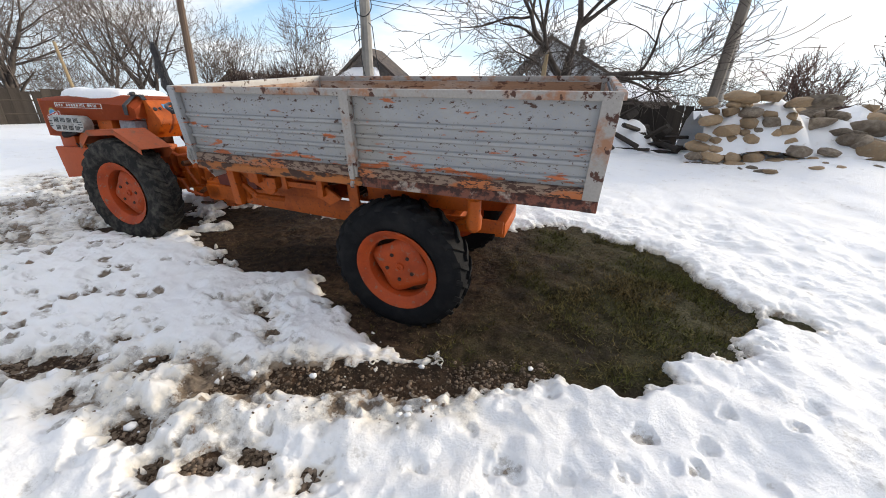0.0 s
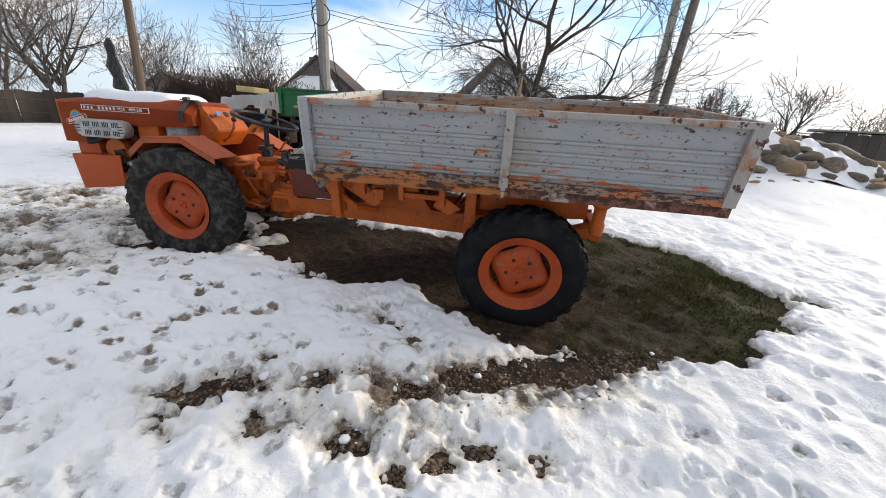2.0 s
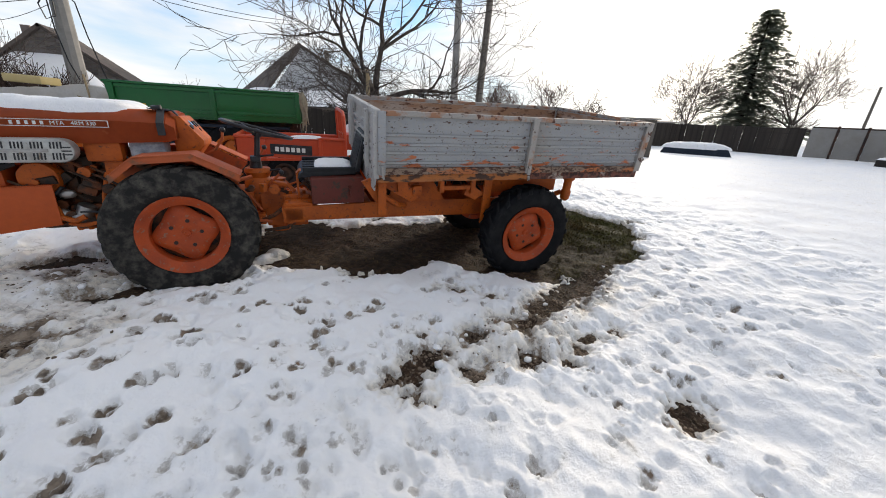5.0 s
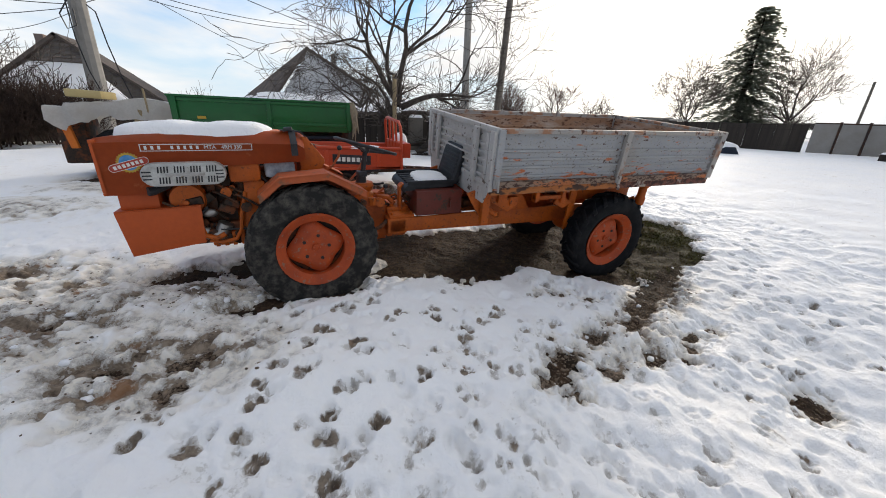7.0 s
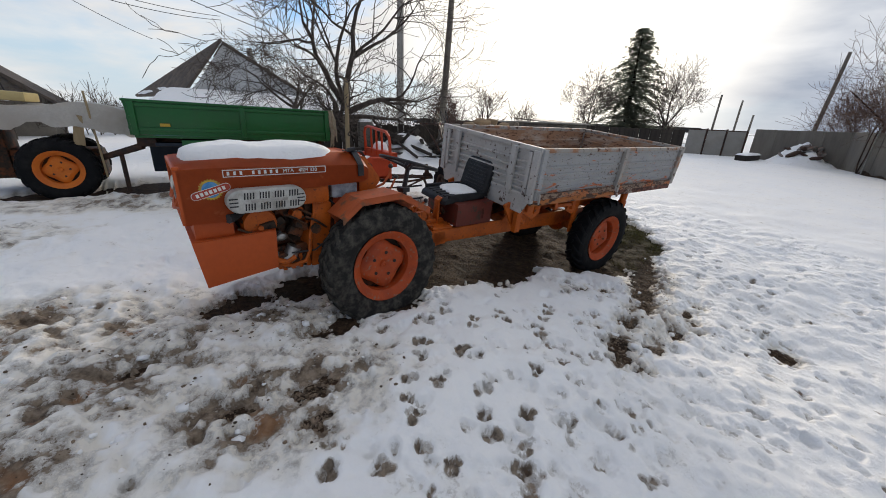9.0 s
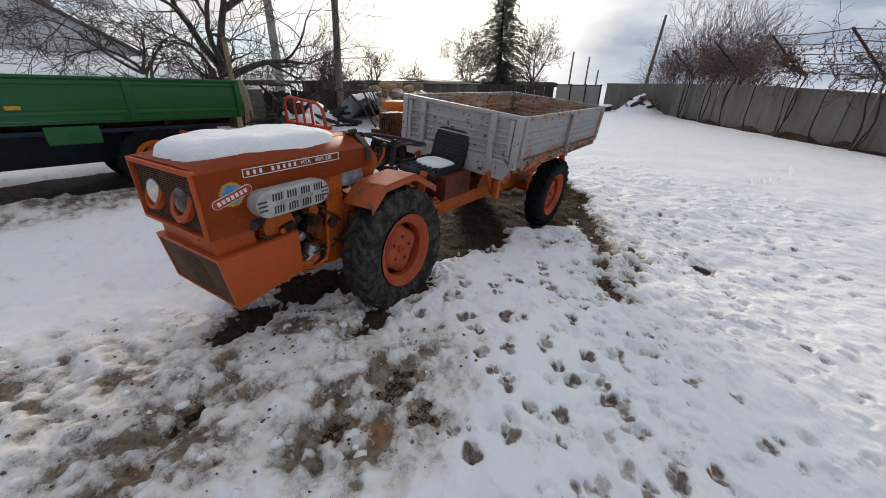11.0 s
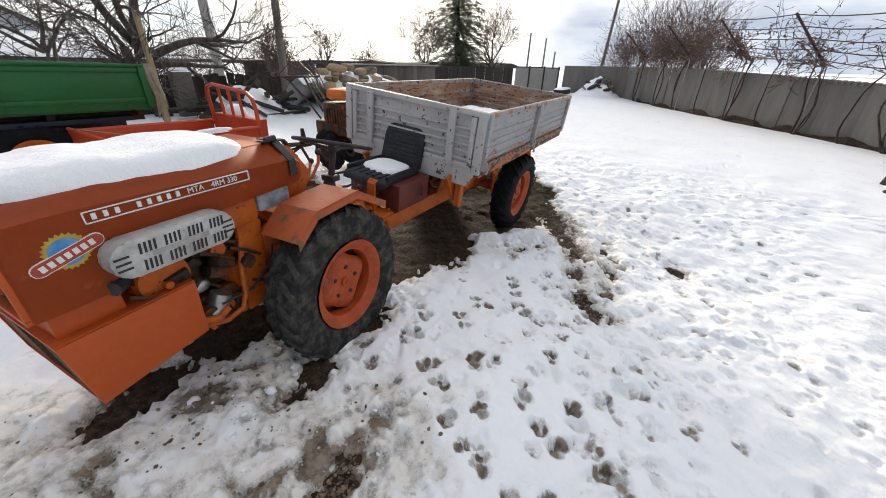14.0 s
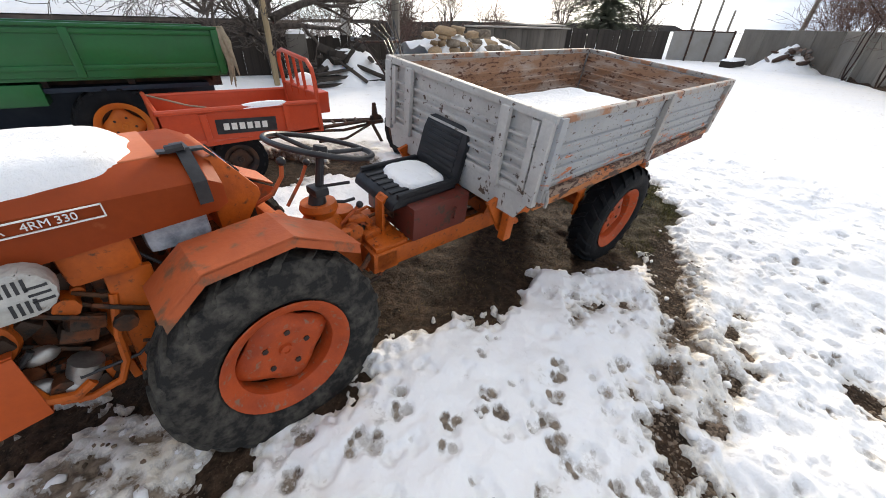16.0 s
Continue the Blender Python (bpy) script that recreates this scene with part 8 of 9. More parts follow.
rows = [[bm.verts.new((x, y, g0(x, y) + 0.035 + wood_h(x, y) * (1 + 0.7 * float(fbm(np.array([x * 2.4]), np.array([y * 2.4]), 55, 3)[0])) - 0.09 * (1 - min(1.0, wood_h(x, y) / 0.08)))) for x in wx] for y in wy]
for j in range(39):
    for i in range(n - 1):
        bm.faces.new((rows[j][i], rows[j][i + 1], rows[j + 1][i + 1], rows[j + 1][i]))
part("snow_layer", bm, SNOW, wood, "snow over the firewood", 80)
bm = bm_new()
prism(bm, [(-0.5, -0.28), (0.5, -0.25), (0.3, 0.3), (-0.35, 0.33)], -0.5, 0.5, "z", 0.03)
log_me = mesh_of("log", bm, LOG)
bm = bm_new()
tube(bm, [(-0.5, 0, 0), (0.5, 0.02, 0)], [0.28, 0.24], 9)
log_me2 = mesh_of("log", bm, DARK_BOARD)
rw = random.Random(21)
for i in range(230):
    x, y = rw.uniform(2.1, 7.0), rw.uniform(-6.0, -3.95)
    h = wood_h(x, y)
    if h < 0.06 or rw.random() < 0.25:
        continue
    s = rw.uniform(0.30, 0.58)
    o = new("log", log_me if i % 2 else log_me2)
    o.parent = wood
    o.matrix_world = Matrix.Translation((x, y, g0(x, y) + 0.02 + h * 0.96 + rw.uniform(-0.05, 0.02))) @ pose(0, 0, 0, rw.uniform(-16, 16), rw.uniform(-12, 12), rw.uniform(-50, 50)) @ Matrix.Diagonal((s, s * 0.42, s * 0.36, 1))
# a rust-red board and dark branches lie behind the logs
part("board", box(bm_new(), -0.9, 0.9, -0.09, 0.09, -0.02, 0.02, 0.004, m=Matrix.Translation((6.9, -5.6, g0(6.9, -5.6) + 0.42)) @ pose(0, 0, 0, 5, -4, 22)), RUST_GRILLE, wood, "rusty reddish board")
for k in range(26):
    b = Vector((rw.uniform(5.6, 7.6), rw.uniform(-6.3, -5.2), 0))
    b.z = g0(b.x, b.y) + rw.uniform(0.05, 0.5)
    e = b + Vector((rw.uniform(-0.7, 0.7), rw.uniform(-0.4, 0.4), rw.uniform(-0.05, 0.3)))
    part("branch", tube(bm_new(), [b, b.lerp(e, 0.5) + Vector((0, 0, rw.uniform(-0.05, 0.05))), e], [0.03, 0.022, 0.010], 5), BRAMBLE, wood)

# scrap boards with snow behind the machines, and a tilted slab
pile = thing("board_pile", "dark scrap boards and pipes stacked under snow", "boards")
rw = random.Random(31)
for i in range(22):
    bm = bm_new()
    ln = rw.uniform(1.2, 2.4)
    x, y, zz = rw.uniform(2.1, 3.5), rw.uniform(6.6, 7.6), 0.05 + (i % 6) * 0.06
    box(bm, -ln / 2, ln / 2, -0.08, 0.08, -0.025, 0.025, 0.004, m=Matrix.Translation((x, y, g0(x, y) + zz)) @ pose(0, 0, 0, rw.uniform(-6, 6), rw.uniform(-5, 5), rw.uniform(-16, 16)))
    part("board", bm, DARK_BOARD, pile)
mound("scrap_mound", 2.75, 7.1, 1.35, 0.75, 0.72, 14, "dark scrap heap with patches of snow beside the tree", 26, [mesh_of("scrap", box(bm_new(), -1, 1, -0.6, 0.6, -0.4, 0.4, 0.05), DARK_BOARD), mesh_of("scrap", tube(bm_new(), [(-1.6, 0, 0), (1.6, 0.1, 0)], 0.25, 7), DARK_BOARD)])
bm = bm_new()
box(bm, 1.75, 2.15, 7.9, 8.1, 0.3, 1.35, 0.05, m=None)
solo("concrete_block", bm, CONCRETE, "upright grey concrete block with a snow cap", "block")
snow_slab("snow_patch", pose(1.95, 8.0, 1.35), 0.19, 0.10, 0.07, "cap of snow on the concrete block", 47, 0.08, 14, 10)

# ---- trees, vines, far wood ----
def limb(store, p, d, length, r, level, rnd, spec):
    """One branch and its children, kept as lists of (points, radii)."""
    n = 6 if level < 2 else 4
    pts, rs = [p.copy()], [r]
    q, dd = p.copy(), d.normalized()
    for i in range(n):
        dd = (dd + Vector((rnd.uniform(-1, 1), rnd.uniform(-1, 1), rnd.uniform(-1, 1))) * spec["wander"] + Vector((0, 0, spec["lift"][min(level, len(spec["lift"]) - 1)]))).normalized()
        q = q + dd * (length / n)
        pts.append(q.copy())
        rs.append(max(spec["thin"], r * (1 - 0.62 * (i + 1) / n)))
    store.setdefault(min(level, 2), []).append((pts, rs))
    if level >= spec["levels"]:
        return
    kids = spec["kids"][min(level, len(spec["kids"]) - 1)]
    for k in range(kids):
        f = rnd.uniform(spec["from"], 1.0) if k else 1.0
        j = min(n - 1, int(f * n))
        base = pts[j].lerp(pts[j + 1], f * n - j) if j < n else pts[-1]
        along = (pts[j + 1] - pts[j]).normalized()
        side = along.cross(Vector((rnd.uniform(-1, 1), rnd.uniform(-1, 1), rnd.uniform(-1, 1)))).normalized()
        a = rnd.uniform(*spec["angle"]) if k else rnd.uniform(0.1, 0.4)
        limb(store, base, along * math.cos(a) + side * math.sin(a), length * rnd.uniform(*spec["short"]), max(spec["thin"], rs[j] * rnd.uniform(0.5, 0.72)), level + 1, rnd, spec)


def sticks_mesh(name, items, material, seg):
    """Many tapered sticks in one mesh."""
    co, fa = [], []
    for pts, rs in items:
        side = None
        base = len(co)
        for i, p in enumerate(pts):
            d = (pts[min(i + 1, len(pts) - 1)] - pts[max(i - 1, 0)]).normalized()
            if side is None:
                side = d.cross(Vector((0.3, 0.5, 0.8))).normalized()
            side = (side - d * side.dot(d)).normalized()
            o = d.cross(side)
            for k in range(seg):
                a = 2 * math.pi * k / seg
                co.append(p + rs[i] * (math.cos(a) * side + math.sin(a) * o))
        for i in range(len(pts) - 1):
            for k in range(seg):
                a, b = base + i * seg + k, base + i * seg + (k + 1) % seg
                fa.append((a, b, b + seg, a + seg))
    me = bpy.data.meshes.new(name)
    me.from_pydata([tuple(c) for c in co], [], fa)
    me.materials.append(material)
    me.polygons.foreach_set("use_smooth", [True] * len(me.polygons))
    return me


SPEC = dict(wander=0.16, lift=(0.10, 0.06, 0.05, 0.04), thin=0.004, levels=4, kids=(5, 5, 4, 3), angle=(0.5, 1.1), short=(0.5, 0.78), **{"from": 0.3})


GROUPS = dict(roadside_tree="bare trees along the road", fruit_tree="fruit trees behind the yard", grape_vine="vines along the slab fence", tall_shrub="shrubs behind the slab fence", thicket="thickets round the yard",
              bramble_hedge="brambles before the house", bare_tree="bare trees by the fir")


def bare_tree(name, base, stems, label, seed, spec, mats=(BARK, TWIG), category="tree"):
    """stems: (direction, length, radius) starting at the base point's height."""
    rnd = random.Random(seed)
    ob = thing(name, label, category, None, GROUPS.get(name, ""))
    store = {}
    b = Vector((base[0], base[1], g0(base[0], base[1]) - 0.08 + (base[2] if len(base) > 2 else 0)))
    for off, d, ln, r in stems:
        limb(store, b + Vector(off), Vector(d), ln, r, 0, rnd, spec)
    for lv, nm, seg, mt in ((0, "trunk", 8, mats[0]), (1, "bough", 5, mats[0]), (2, "crown", 3, mats[1])):
        if lv in store:
            o = new(nm, sticks_mesh(nm, store[lv], mt, seg))
            o.parent = ob
    return ob


def spec(**kw):
    s = dict(SPEC)
    s.update(kw)
    return s


# walnut behind the machines
wal = spec(levels=4, kids=(5, 5, 4, 3), lift=(0.03, 0.03, 0.03, 0.02), wander=0.30, thin=0.0058, short=(0.52, 0.8))
bare_tree("walnut_tree", (1.55, 8.25), [((0, 0, 0), (0.0, 0.0, 1), 1.5, 0.18), ((0, 0, 1.3), (-0.85, 0.1, 0.55), 2.2, 0.09), ((0, 0, 1.4), (0.1, 0.2, 1), 2.7, 0.09), ((0.05, 0, 1.25), (0.85, -0.1, 0.6), 2.1, 0.09),
          ((0.05, 0, 1.1), (1.0, -0.2, 0.12), 1.9, 0.06), ((0, 0, 1.3), (-0.5, -0.35, 0.85), 2.3, 0.07)], "large bare walnut tree with spreading limbs", 12, wal, (BARK, BARK))
orch = spec(levels=3, kids=(6, 5, 4), thin=0.007, wander=0.24)
for k, (x, y, h) in enumerate(((10.0, 12.3, 2.0), (8.2, 13.0, 1.6), (11.9, 11.6, 1.5), (7.4, 12.3, 1.7), (9.2, 14.0, 1.6))):
    bare_tree("fruit_tree", (x, y), [((0, 0, 0), (0.1, 0, 1), h * 0.45, 0.09), ((0, 0, h * 0.4), (0.6, 0.2, 0.8), h * 0.55, 0.05), ((0, 0, h * 0.4), (-0.6, -0.1, 0.8), h * 0.6, 0.05), ((0, 0, h * 0.42), (0.05, 0.4, 1), h * 0.6, 0.05)], "small bare fruit tree with crooked branches", 30 + k, orch, (BARK, TWIG_RED))
# trees along the road side
road = spec(levels=4, kids=(6, 4, 4, 2), thin=0.007, wander=0.15, lift=(0.1, 0.07, 0.06, 0.05))
for k, (x, y, h, r) in enumerate(((-13.8, 4.7, 3.6, 0.14), (-17.5, 10.5, 4.0, 0.12), (-20.5, 13.0, 4.6, 0.14), (-24.5, 8.5, 5.0, 0.16), (-15.2, 12.4, 2.4, 0.09), (-9.4, 12.6, 2.6, 0.08), (-21.0, 5.5, 4.4, 0.14), (-19, 17.5, 3.2, 0.1), (-26, 14, 5.0, 0.15))):
    bare_tree("roadside_tree", (x, y), [((0, 0, 0), (0.15 if k else -0.45, 0.1, 1), h * 0.5, r), ((0, 0, h * 0.3), (0.5, 0.2, 0.9), h * 0.6, r * 0.6), ((0, 0, h * 0.3), (-0.5, -0.2, 0.9), h * 0.65, r * 0.6), ((0, 0, h * 0.35), (0.1, -0.5, 1), h * 0.6, r * 0.6)], "bare roadside tree with fine grey twigs", 60 + k, road)
# low thickets
thick_spec = spec(levels=3, kids=(5, 4, 3), thin=0.006, wander=0.2, lift=(0.12, 0.1, 0.08))


def thicket(x, y, w, d, h, n, seed, mt=TWIG, name="thicket", label="tangled thicket of bare twigs"):
    rnd = random.Random(seed)
    stems = [((rnd.uniform(-w, w), rnd.uniform(-d, d), 0), (rnd.uniform(-0.5, 0.5), rnd.uniform(-0.5, 0.5), 1), h * rnd.uniform(0.5, 0.8), 0.02) for k in range(n)]
    return bare_tree(name, (x, y), stems, label, seed, thick_spec, (mt, mt), "bush")


for k, (x, y, w, d, h, n) in enumerate(((-5.4, 15.8, 1.4, 0.4, 1.1, 14), (-4.4, 16.2, 0.7, 0.3, 1.0, 8), (-13.5, 13.0, 2.0, 0.6, 1.5, 12), (-18, 8.5, 2.0, 1.5, 1.8, 14), (-22, 9, 2, 2, 2.2, 12), (-12.0, 16.5, 2, 0.8, 2.0, 12), (-16.0, 19, 3, 0.8, 2.4, 14), (6.5, 15.5, 2.5, 0.6, 1.5, 14), (5.6, 15.2, 1.0, 0.5, 1.3, 8))):
    thicket(x, y, w, d, h, n, 90 + k)
for k, (x, y) in enumerate(((-9.6, 10.1), (-8.7, 9.9), (-7.8, 10.1), (-10.6, 9.9), (-8.2, 10.9), (-9.3, 11.0), (-6.9, 10.6))):
    thicket(x, y, 0.6, 0.4, 1.25, 34, 190 + k, BRAMBLE, "bramble_hedge", "dark brown tangled bramble hedge before the house")
dark_tree = spec(levels=4, kids=(6, 5, 4, 3), thin=0.006, wander=0.26, lift=(0.02, -0.06, -0.08, -0.06))
bare_tree("weeping_tree", (1.25, 12.7), [((0, 0, 0), (0, 0, 1), 1.5, 0.09), ((0, 0, 1.3), (-0.9, 0, 0.6), 1.5, 0.05), ((0, 0, 1.3), (0.9, 0, 0.6), 1.4, 0.05), ((0, 0, 1.4), (0.2, -0.2, 1), 1.1, 0.05), ((0, 0, 1.35), (-0.4, 0.3, 0.8), 1.4, 0.05)], "dense dark weeping fruit tree", 133, dark_tree, (BARK, BARK))
# climbing vines, bushes and trellis along the slab fence
FENCE_D = Vector((13.04, 7.04, 0)).normalized()
FENCE_N = Vector((-FENCE_D.y, FENCE_D.x, 0))


def along_fence(s, off, z=0.0):
    return Vector((9.46, -5.54, z)) + FENCE_D * s + FENCE_N * off


trellis = thing("vine_trellis", "rusty iron vine trellis leaning out over the fence", "trellis")
tops = []
for s, zf in ((-5.9, 1.30), (-2.8, 1.40), (0.04, 1.54), (2.55, 1.76), (5.48, 1.93), (8.79, 2.05), (12.68, 2.05)):
    foot = along_fence(s, 0.15, zf)
    top = along_fence(s - 0.1, 1.45, zf + 1.1)
    base = along_fence(s - 0.05, 0.22)
    base.z = g0(base.x, base.y) - 0.1
    part("post", tube(bm_new(), [base, foot], 0.022, 6), POLE_GREY, trellis, "pale post under the strut")
    part("strut", tube(bm_new(), [foot - Vector((0, 0, 0.15)), foot, top], [0.024, 0.031, 0.028], 6), IRON, trellis, "leaning dark iron strut")
    tops.append((foot, top))
for f in (0.10, 0.32, 0.54, 0.76, 0.98):
    bm = bm_new()
    line = []
    for (a, c), (a2, c2) in zip(tops, tops[1:]):
        p0, p1 = a.lerp(c, f), a2.lerp(c2, f)
        line += [p0.lerp(p1, k / 4) - Vector((0, 0, 0.05 * math.sin(math.pi * k / 4))) for k in range(4)]
    tube(bm, line + [tops[-1][0].lerp(tops[-1][1], f)], 0.012, 5)
    part("trellis_wire", bm, IRON, trellis, "taut trellis wire")
shoot = spec(levels=2, kids=(4, 3), thin=0.006, wander=0.34, lift=(0.01, 0.01, 0.0), angle=(0.5, 1.3), short=(0.45, 0.8))


def trellis_point(s, f):
    """A point of the leaning trellis: along the fence, and from its foot to its top edge."""
    zf = 1.54 + 0.5 * min(1.0, max(-0.4, s / 8.0))
    return along_fence(s - 0.1 * f, 0.15 + 1.3 * f, zf + 1.1 * f)


def grape_vine(s, seed, stems, dense):
    """Crooked stems up the slabs, then shoots that spread over the wires with a few dead leaves."""
    rnd = random.Random(seed)
    ob = thing("grape_vine", "leafless climbing vine against the slab fence", "vine", None, GROUPS["grape_vine"])
    root = along_fence(s, 0.22)
    root.z = g0(root.x, root.y) - 0.05
    crown, leaves = [], []
    for k in range(stems):
        end = trellis_point(s + rnd.uniform(-0.25, 0.55), 0.0)
        bow, r = rnd.uniform(-0.35, 0.35), rnd.uniform(0.016, 0.032)
        pts = []
        for i in range(9):
            u = i / 8
            q = root.lerp(end, u) + FENCE_D * (bow * math.sin(math.pi * u) + 0.05 * math.sin(9 * u + k)) + FENCE_N * (0.07 * math.sin(math.pi * u))
            pts.append(q + Vector((rnd.uniform(-0.02, 0.02), 0, 0)))
        o = new("stem", sticks_mesh("stem", [(pts, [r * (1 - 0.45 * i / 8) for i in range(9)])], BRAMBLE, 6))
        o.parent = ob
        for j in range(dense):
            f = rnd.uniform(0.0, 0.5)
            b = trellis_point(s + rnd.uniform(-0.3, 0.6), f)
            slope = (trellis_point(s, 1.0) - trellis_point(s, 0.0)).normalized()
            d = slope * rnd.uniform(0.1, 0.6) + FENCE_D * rnd.uniform(-1.0, 1.0) + Vector((0, 0, rnd.uniform(-0.3, 0.15)))
            store = {}
            limb(store, pts[-1], b - pts[-1] + Vector((0, 0, 0.05)), max(0.2, (b - pts[-1]).length), r * 0.5, 2, rnd, spec(levels=2, thin=0.007))
            limb(store, b, d, rnd.uniform(0.35, 0.85), 0.012, 0, rnd, shoot)
            for lv in store.values():
                crown += lv
    for pts, rs in crown:
        for q in pts[1:]:
            if rnd.random() < 0.16:
                a, l = rnd.uniform(0, 6.28), rnd.uniform(0.03, 0.065)
                u, v = Vector((math.cos(a), math.sin(a), rnd.uniform(-0.8, 0.2))) * l, Vector((-math.sin(a), math.cos(a), rnd.uniform(-0.6, 0.6))) * l * 0.6
                leaves.append((q, q + u * 0.5 + v, q + u * 1.1 - Vector((0, 0, 0.02)), q + u * 0.5 - v))
    o = new("crown", sticks_mesh("crown", crown, TWIG_RED, 3))
    o.parent = ob
    me = bpy.data.meshes.new("dead_leaves")
    me.from_pydata([tuple(c) for lf in leaves for c in lf], [], [(4 * i, 4 * i + 1, 4 * i + 2, 4 * i + 3) for i in range(len(leaves))])
    me.materials.append(DEAD_LEAF)
    o = tagged(new("dead_leaves", me), "curled brown dead leaves", kind="stuff")
    o.parent = ob


for k, (s, stems, dense) in enumerate(((-5.6, 2, 2), (-2.9, 3, 1), (0.0, 3, 2), (1.1, 1, 2), (2.5, 3, 5), (3.9, 1, 8), (5.45, 3, 10), (7.2, 1, 9), (8.9, 3, 10), (10.6, 2, 9), (12.9, 2, 9))):
    grape_vine(s, 200 + k, stems, dense)
bush = spec(levels=4, kids=(5, 4, 4, 2), thin=0.006, wander=0.2, lift=(0.14, 0.1, 0.06, 0.05))
for k, (x, y, h) in enumerate(((18.6, -0.3, 2.6), (20.2, 0.5, 3.2), (21.4, 1.1, 4.2), (22.4, 1.6, 4.4), (23.3, 2.6, 3.6), (24.2, 3.7, 2.9))):
    bare_tree("tall_shrub", (x + 0.7, y - 1.4), [((dx, dy, 0), (dx, dy, 1), h * 0.60, 0.05) for dx, dy in ((0.0, 0.0), (0.3, 0.1), (-0.3, 0.15), (0.15, -0.3), (-0.2, -0.2))], "tall bushy leafless shrub behind the fence", 300 + k, bush, (TWIG_RED, TWIG_RED), "bush")

# fir with drooping tiers, and the bare trees beside it
def fir_tree(base, height, width, seed):
    rnd = random.Random(seed)
    ob = thing("fir_tree", "tall dark fir with drooping snow-flecked branches", "tree")
    z0 = g0(*base)
    bm = bm_new()
    tube(bm, [(base[0], base[1], z0 - 0.2), (base[0], base[1], z0 + height * 0.5), (base[0], base[1], z0 + height)], [0.35, 0.2, 0.03], 8)
    part("trunk", bm, BARK, ob)
    co, fa = [], []
    z = 0.3
    while z < height - 0.05:
        f = 1 - z / height
        reach = width * (0.08 + 0.92 * f ** 0.75) * rnd.uniform(0.7, 1.12)
        n = int(9 + 13 * f)
        for k in range(n):
            a = rnd.uniform(0, 6.283)
            ln = reach * rnd.uniform(0.5, 1.12)
            segs = max(2, int(ln / 0.5))
            for s in range(segs * 3):
                q = rnd.uniform(0.12, 1.0)
                r = ln * q
                x, y = base[0] + r * math.cos(a), base[1] + r * math.sin(a)
                zz = z0 + z - 0.32 * r * q + rnd.uniform(-0.12, 0.12)
                for t in range(5):
                    b = a + rnd.uniform(-1.3, 1.3)
                    l2, w2 = rnd.uniform(0.24, 0.55), rnd.uniform(0.06, 0.13)
                    dx, dy, dz = math.cos(b) * l2, math.sin(b) * l2, -rnd.uniform(0.02, 0.3) * l2
                    i = len(co)
                    co += [(x - w2 * math.sin(b), y + w2 * math.cos(b), zz), (x + w2 * math.sin(b), y - w2 * math.cos(b), zz + 0.02), (x + dx, y + dy, zz + dz)]
                    fa.append((i, i + 1, i + 2))
        z += 0.16 + 0.20 * f
    me = bpy.data.meshes.new("crown")
    me.from_pydata(co, [], fa)
    me.materials.append(NEEDLE)
    o = new("crown", me)
    o.parent = ob
    return ob


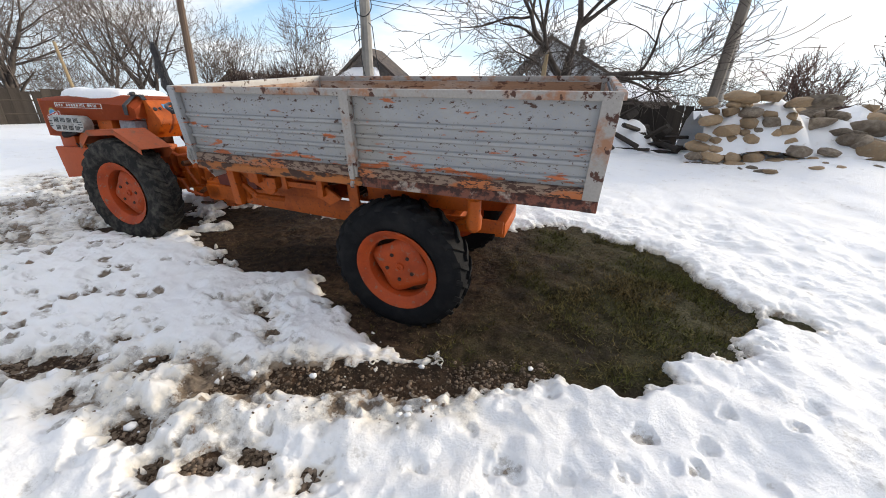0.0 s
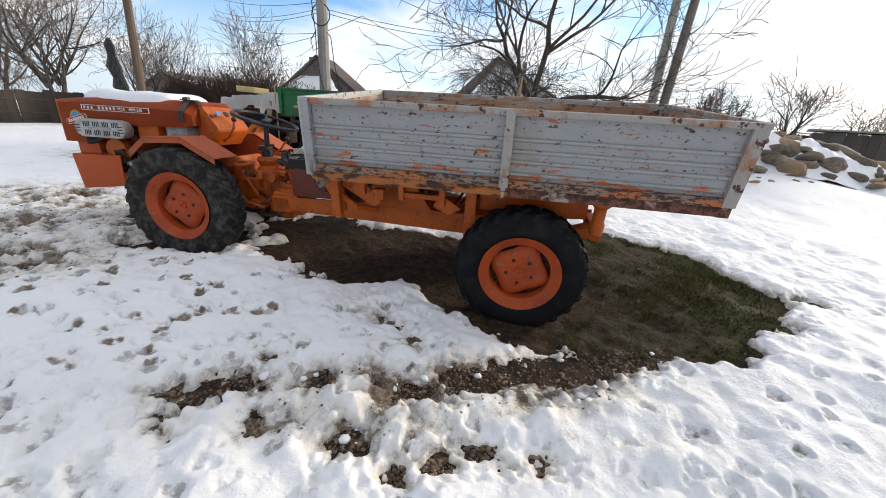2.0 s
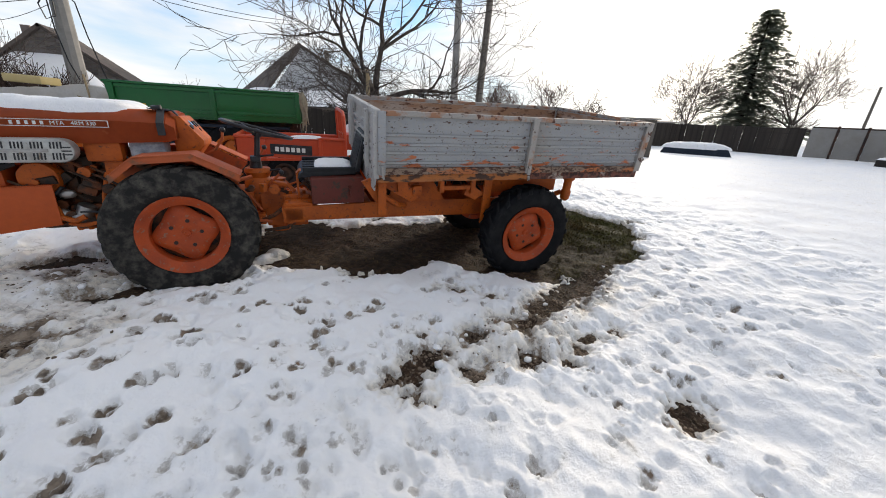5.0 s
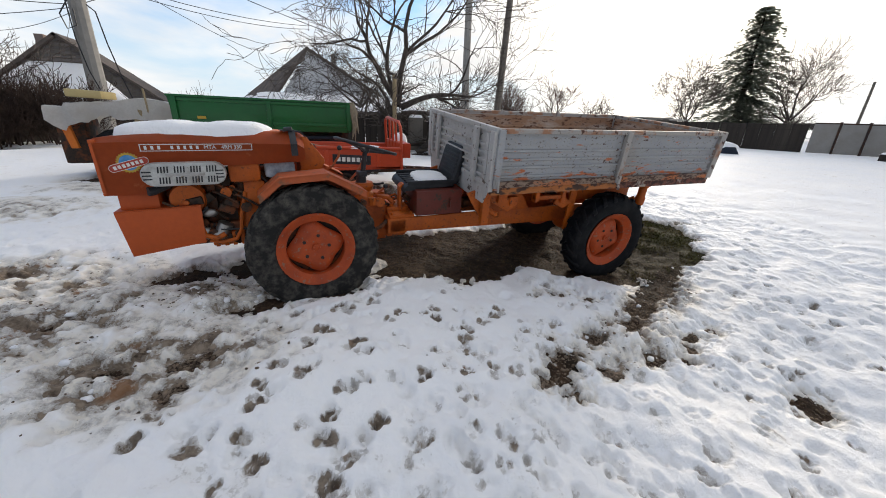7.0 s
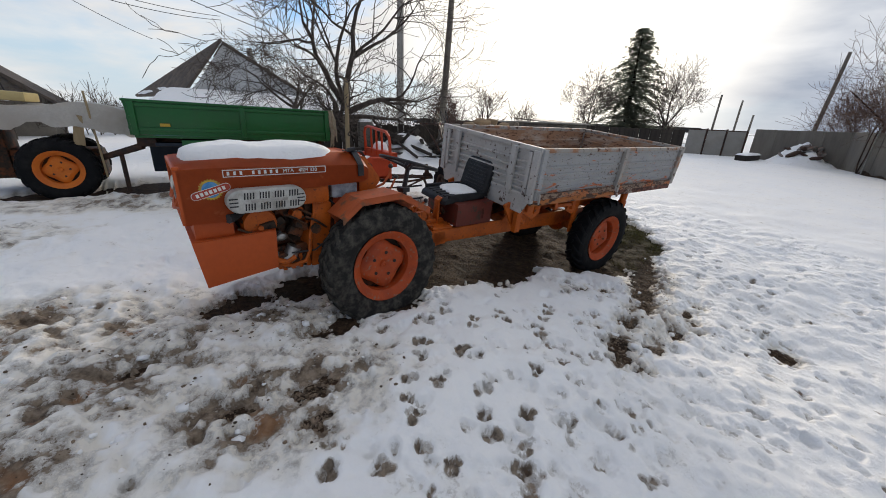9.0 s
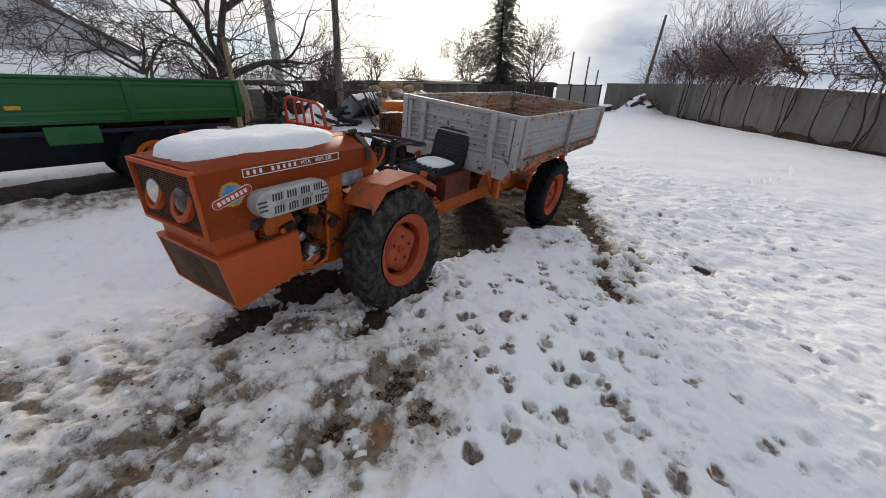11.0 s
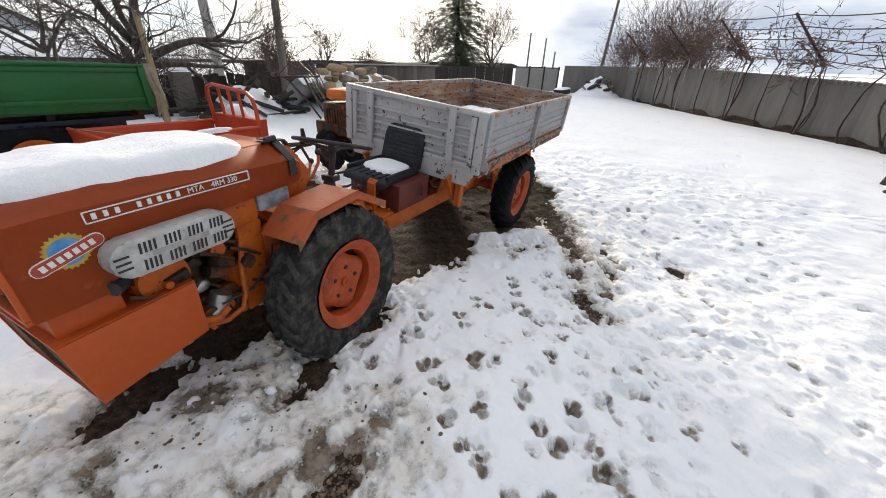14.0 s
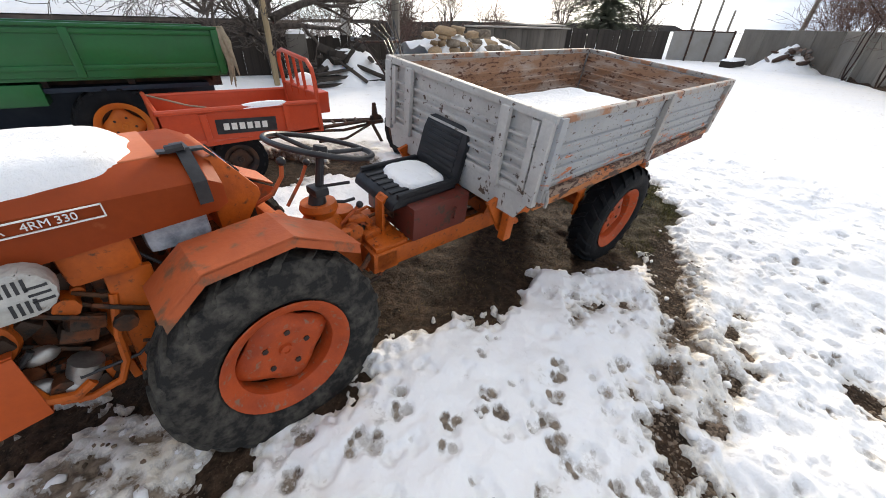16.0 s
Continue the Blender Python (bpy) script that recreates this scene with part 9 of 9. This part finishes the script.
fir_tree((39.4, 22.0), 11.3, 6.6, 5)
tall = spec(levels=4, kids=(6, 6, 4, 3), thin=0.011, wander=0.15, lift=(0.1, 0.05, 0.05, 0.04))
bare_tree("bare_tree", (38.6, 17.2), [((0, 0, 0), (0.1, -0.1, 1), 2.2, 0.2), ((0, 0, 1.8), (0.3, -0.6, 0.8), 2.5, 0.1), ((0, 0, 1.8), (-0.3, 0.5, 0.9), 2.6, 0.1), ((0, 0, 2.0), (0.1, -0.2, 1), 2.7, 0.1)], "bare rounded tree beside the fir", 410, tall)
bare_tree("bare_tree", (31.0, 21.0), [((0, 0, 0), (0.1, 0.1, 1), 1.8, 0.13), ((0, 0, 1.4), (0.4, -0.4, 0.9), 2.0, 0.07), ((0, 0, 1.4), (-0.4, 0.4, 0.9), 2.2, 0.07), ((0, 0, 1.5), (0, 0, 1), 2.4, 0.07)], "small bare tree beside the fir", 411, tall)

# black bent stake with rags by the road
bm = bm_new()
tube(bm, [(-6.45, 4.4, g0(-6.45, 4.4) - 0.1), (-6.42, 4.37, 1.1), (-6.40, 4.34, 1.28), (-6.42, 4.3, 1.45), (-6.30, 4.2, 1.6), (-6.26, 4.12, 1.78), (-6.10, 4.0, 1.95), (-6.05, 3.95, 2.1), (-5.98, 3.9, 2.2)], [0.035, 0.035, 0.07, 0.125, 0.085, 0.11, 0.06, 0.075, 0.03], 8)
for k in range(16):
    p = Vector((-6.4, 4.35, 1.30)).lerp(Vector((-6.1, 4.0, 2.0)), k / 16)
    tube(bm, [p, p + Vector((random.uniform(-0.07, 0.03), random.uniform(-0.05, 0.05), random.uniform(-0.18, -0.08)))], [0.05, 0.01], 5)
solo("ragged_stake", bm, BLACK, "charred black bent stake wound with dark rags", "stake")

# far wood and roofs on the horizon
bm = bm_new()
n = 240
ring_lo, ring_hi = [], []
for k in range(n):
    a = 2 * math.pi * k / n
    r = 260 + 40 * math.sin(3 * a)
    hgt = 2.4 + 2.2 * float(fbm(np.array([k * 0.35]), np.array([1.0]), 77, 4)[0]) + 1.2 * math.sin(2 * a + 1)
    hgt = -0.2 + max(0.8, hgt) * (0.15 if -0.6 < (a if a < 3.14 else a - 6.283) < 0.35 else 1.0)
    ring_lo.append(bm.verts.new((r * math.cos(a), r * math.sin(a), -1)))
    ring_hi.append((bm.verts.new((r * math.cos(a), r * math.sin(a), hgt)), bm.verts.new(((r + 30) * math.cos(a), (r + 30) * math.sin(a), -1))))
for k in range(n):
    j = (k + 1) % n
    bm.faces.new((ring_lo[k], ring_lo[j], ring_hi[j][0], ring_hi[k][0]))
    bm.faces.new((ring_hi[k][0], ring_hi[j][0], ring_hi[j][1], ring_hi[k][1]))
solo("backdrop", bm, FAR_HILL, "low dark line of distant woods", "backdrop", kind="structure")
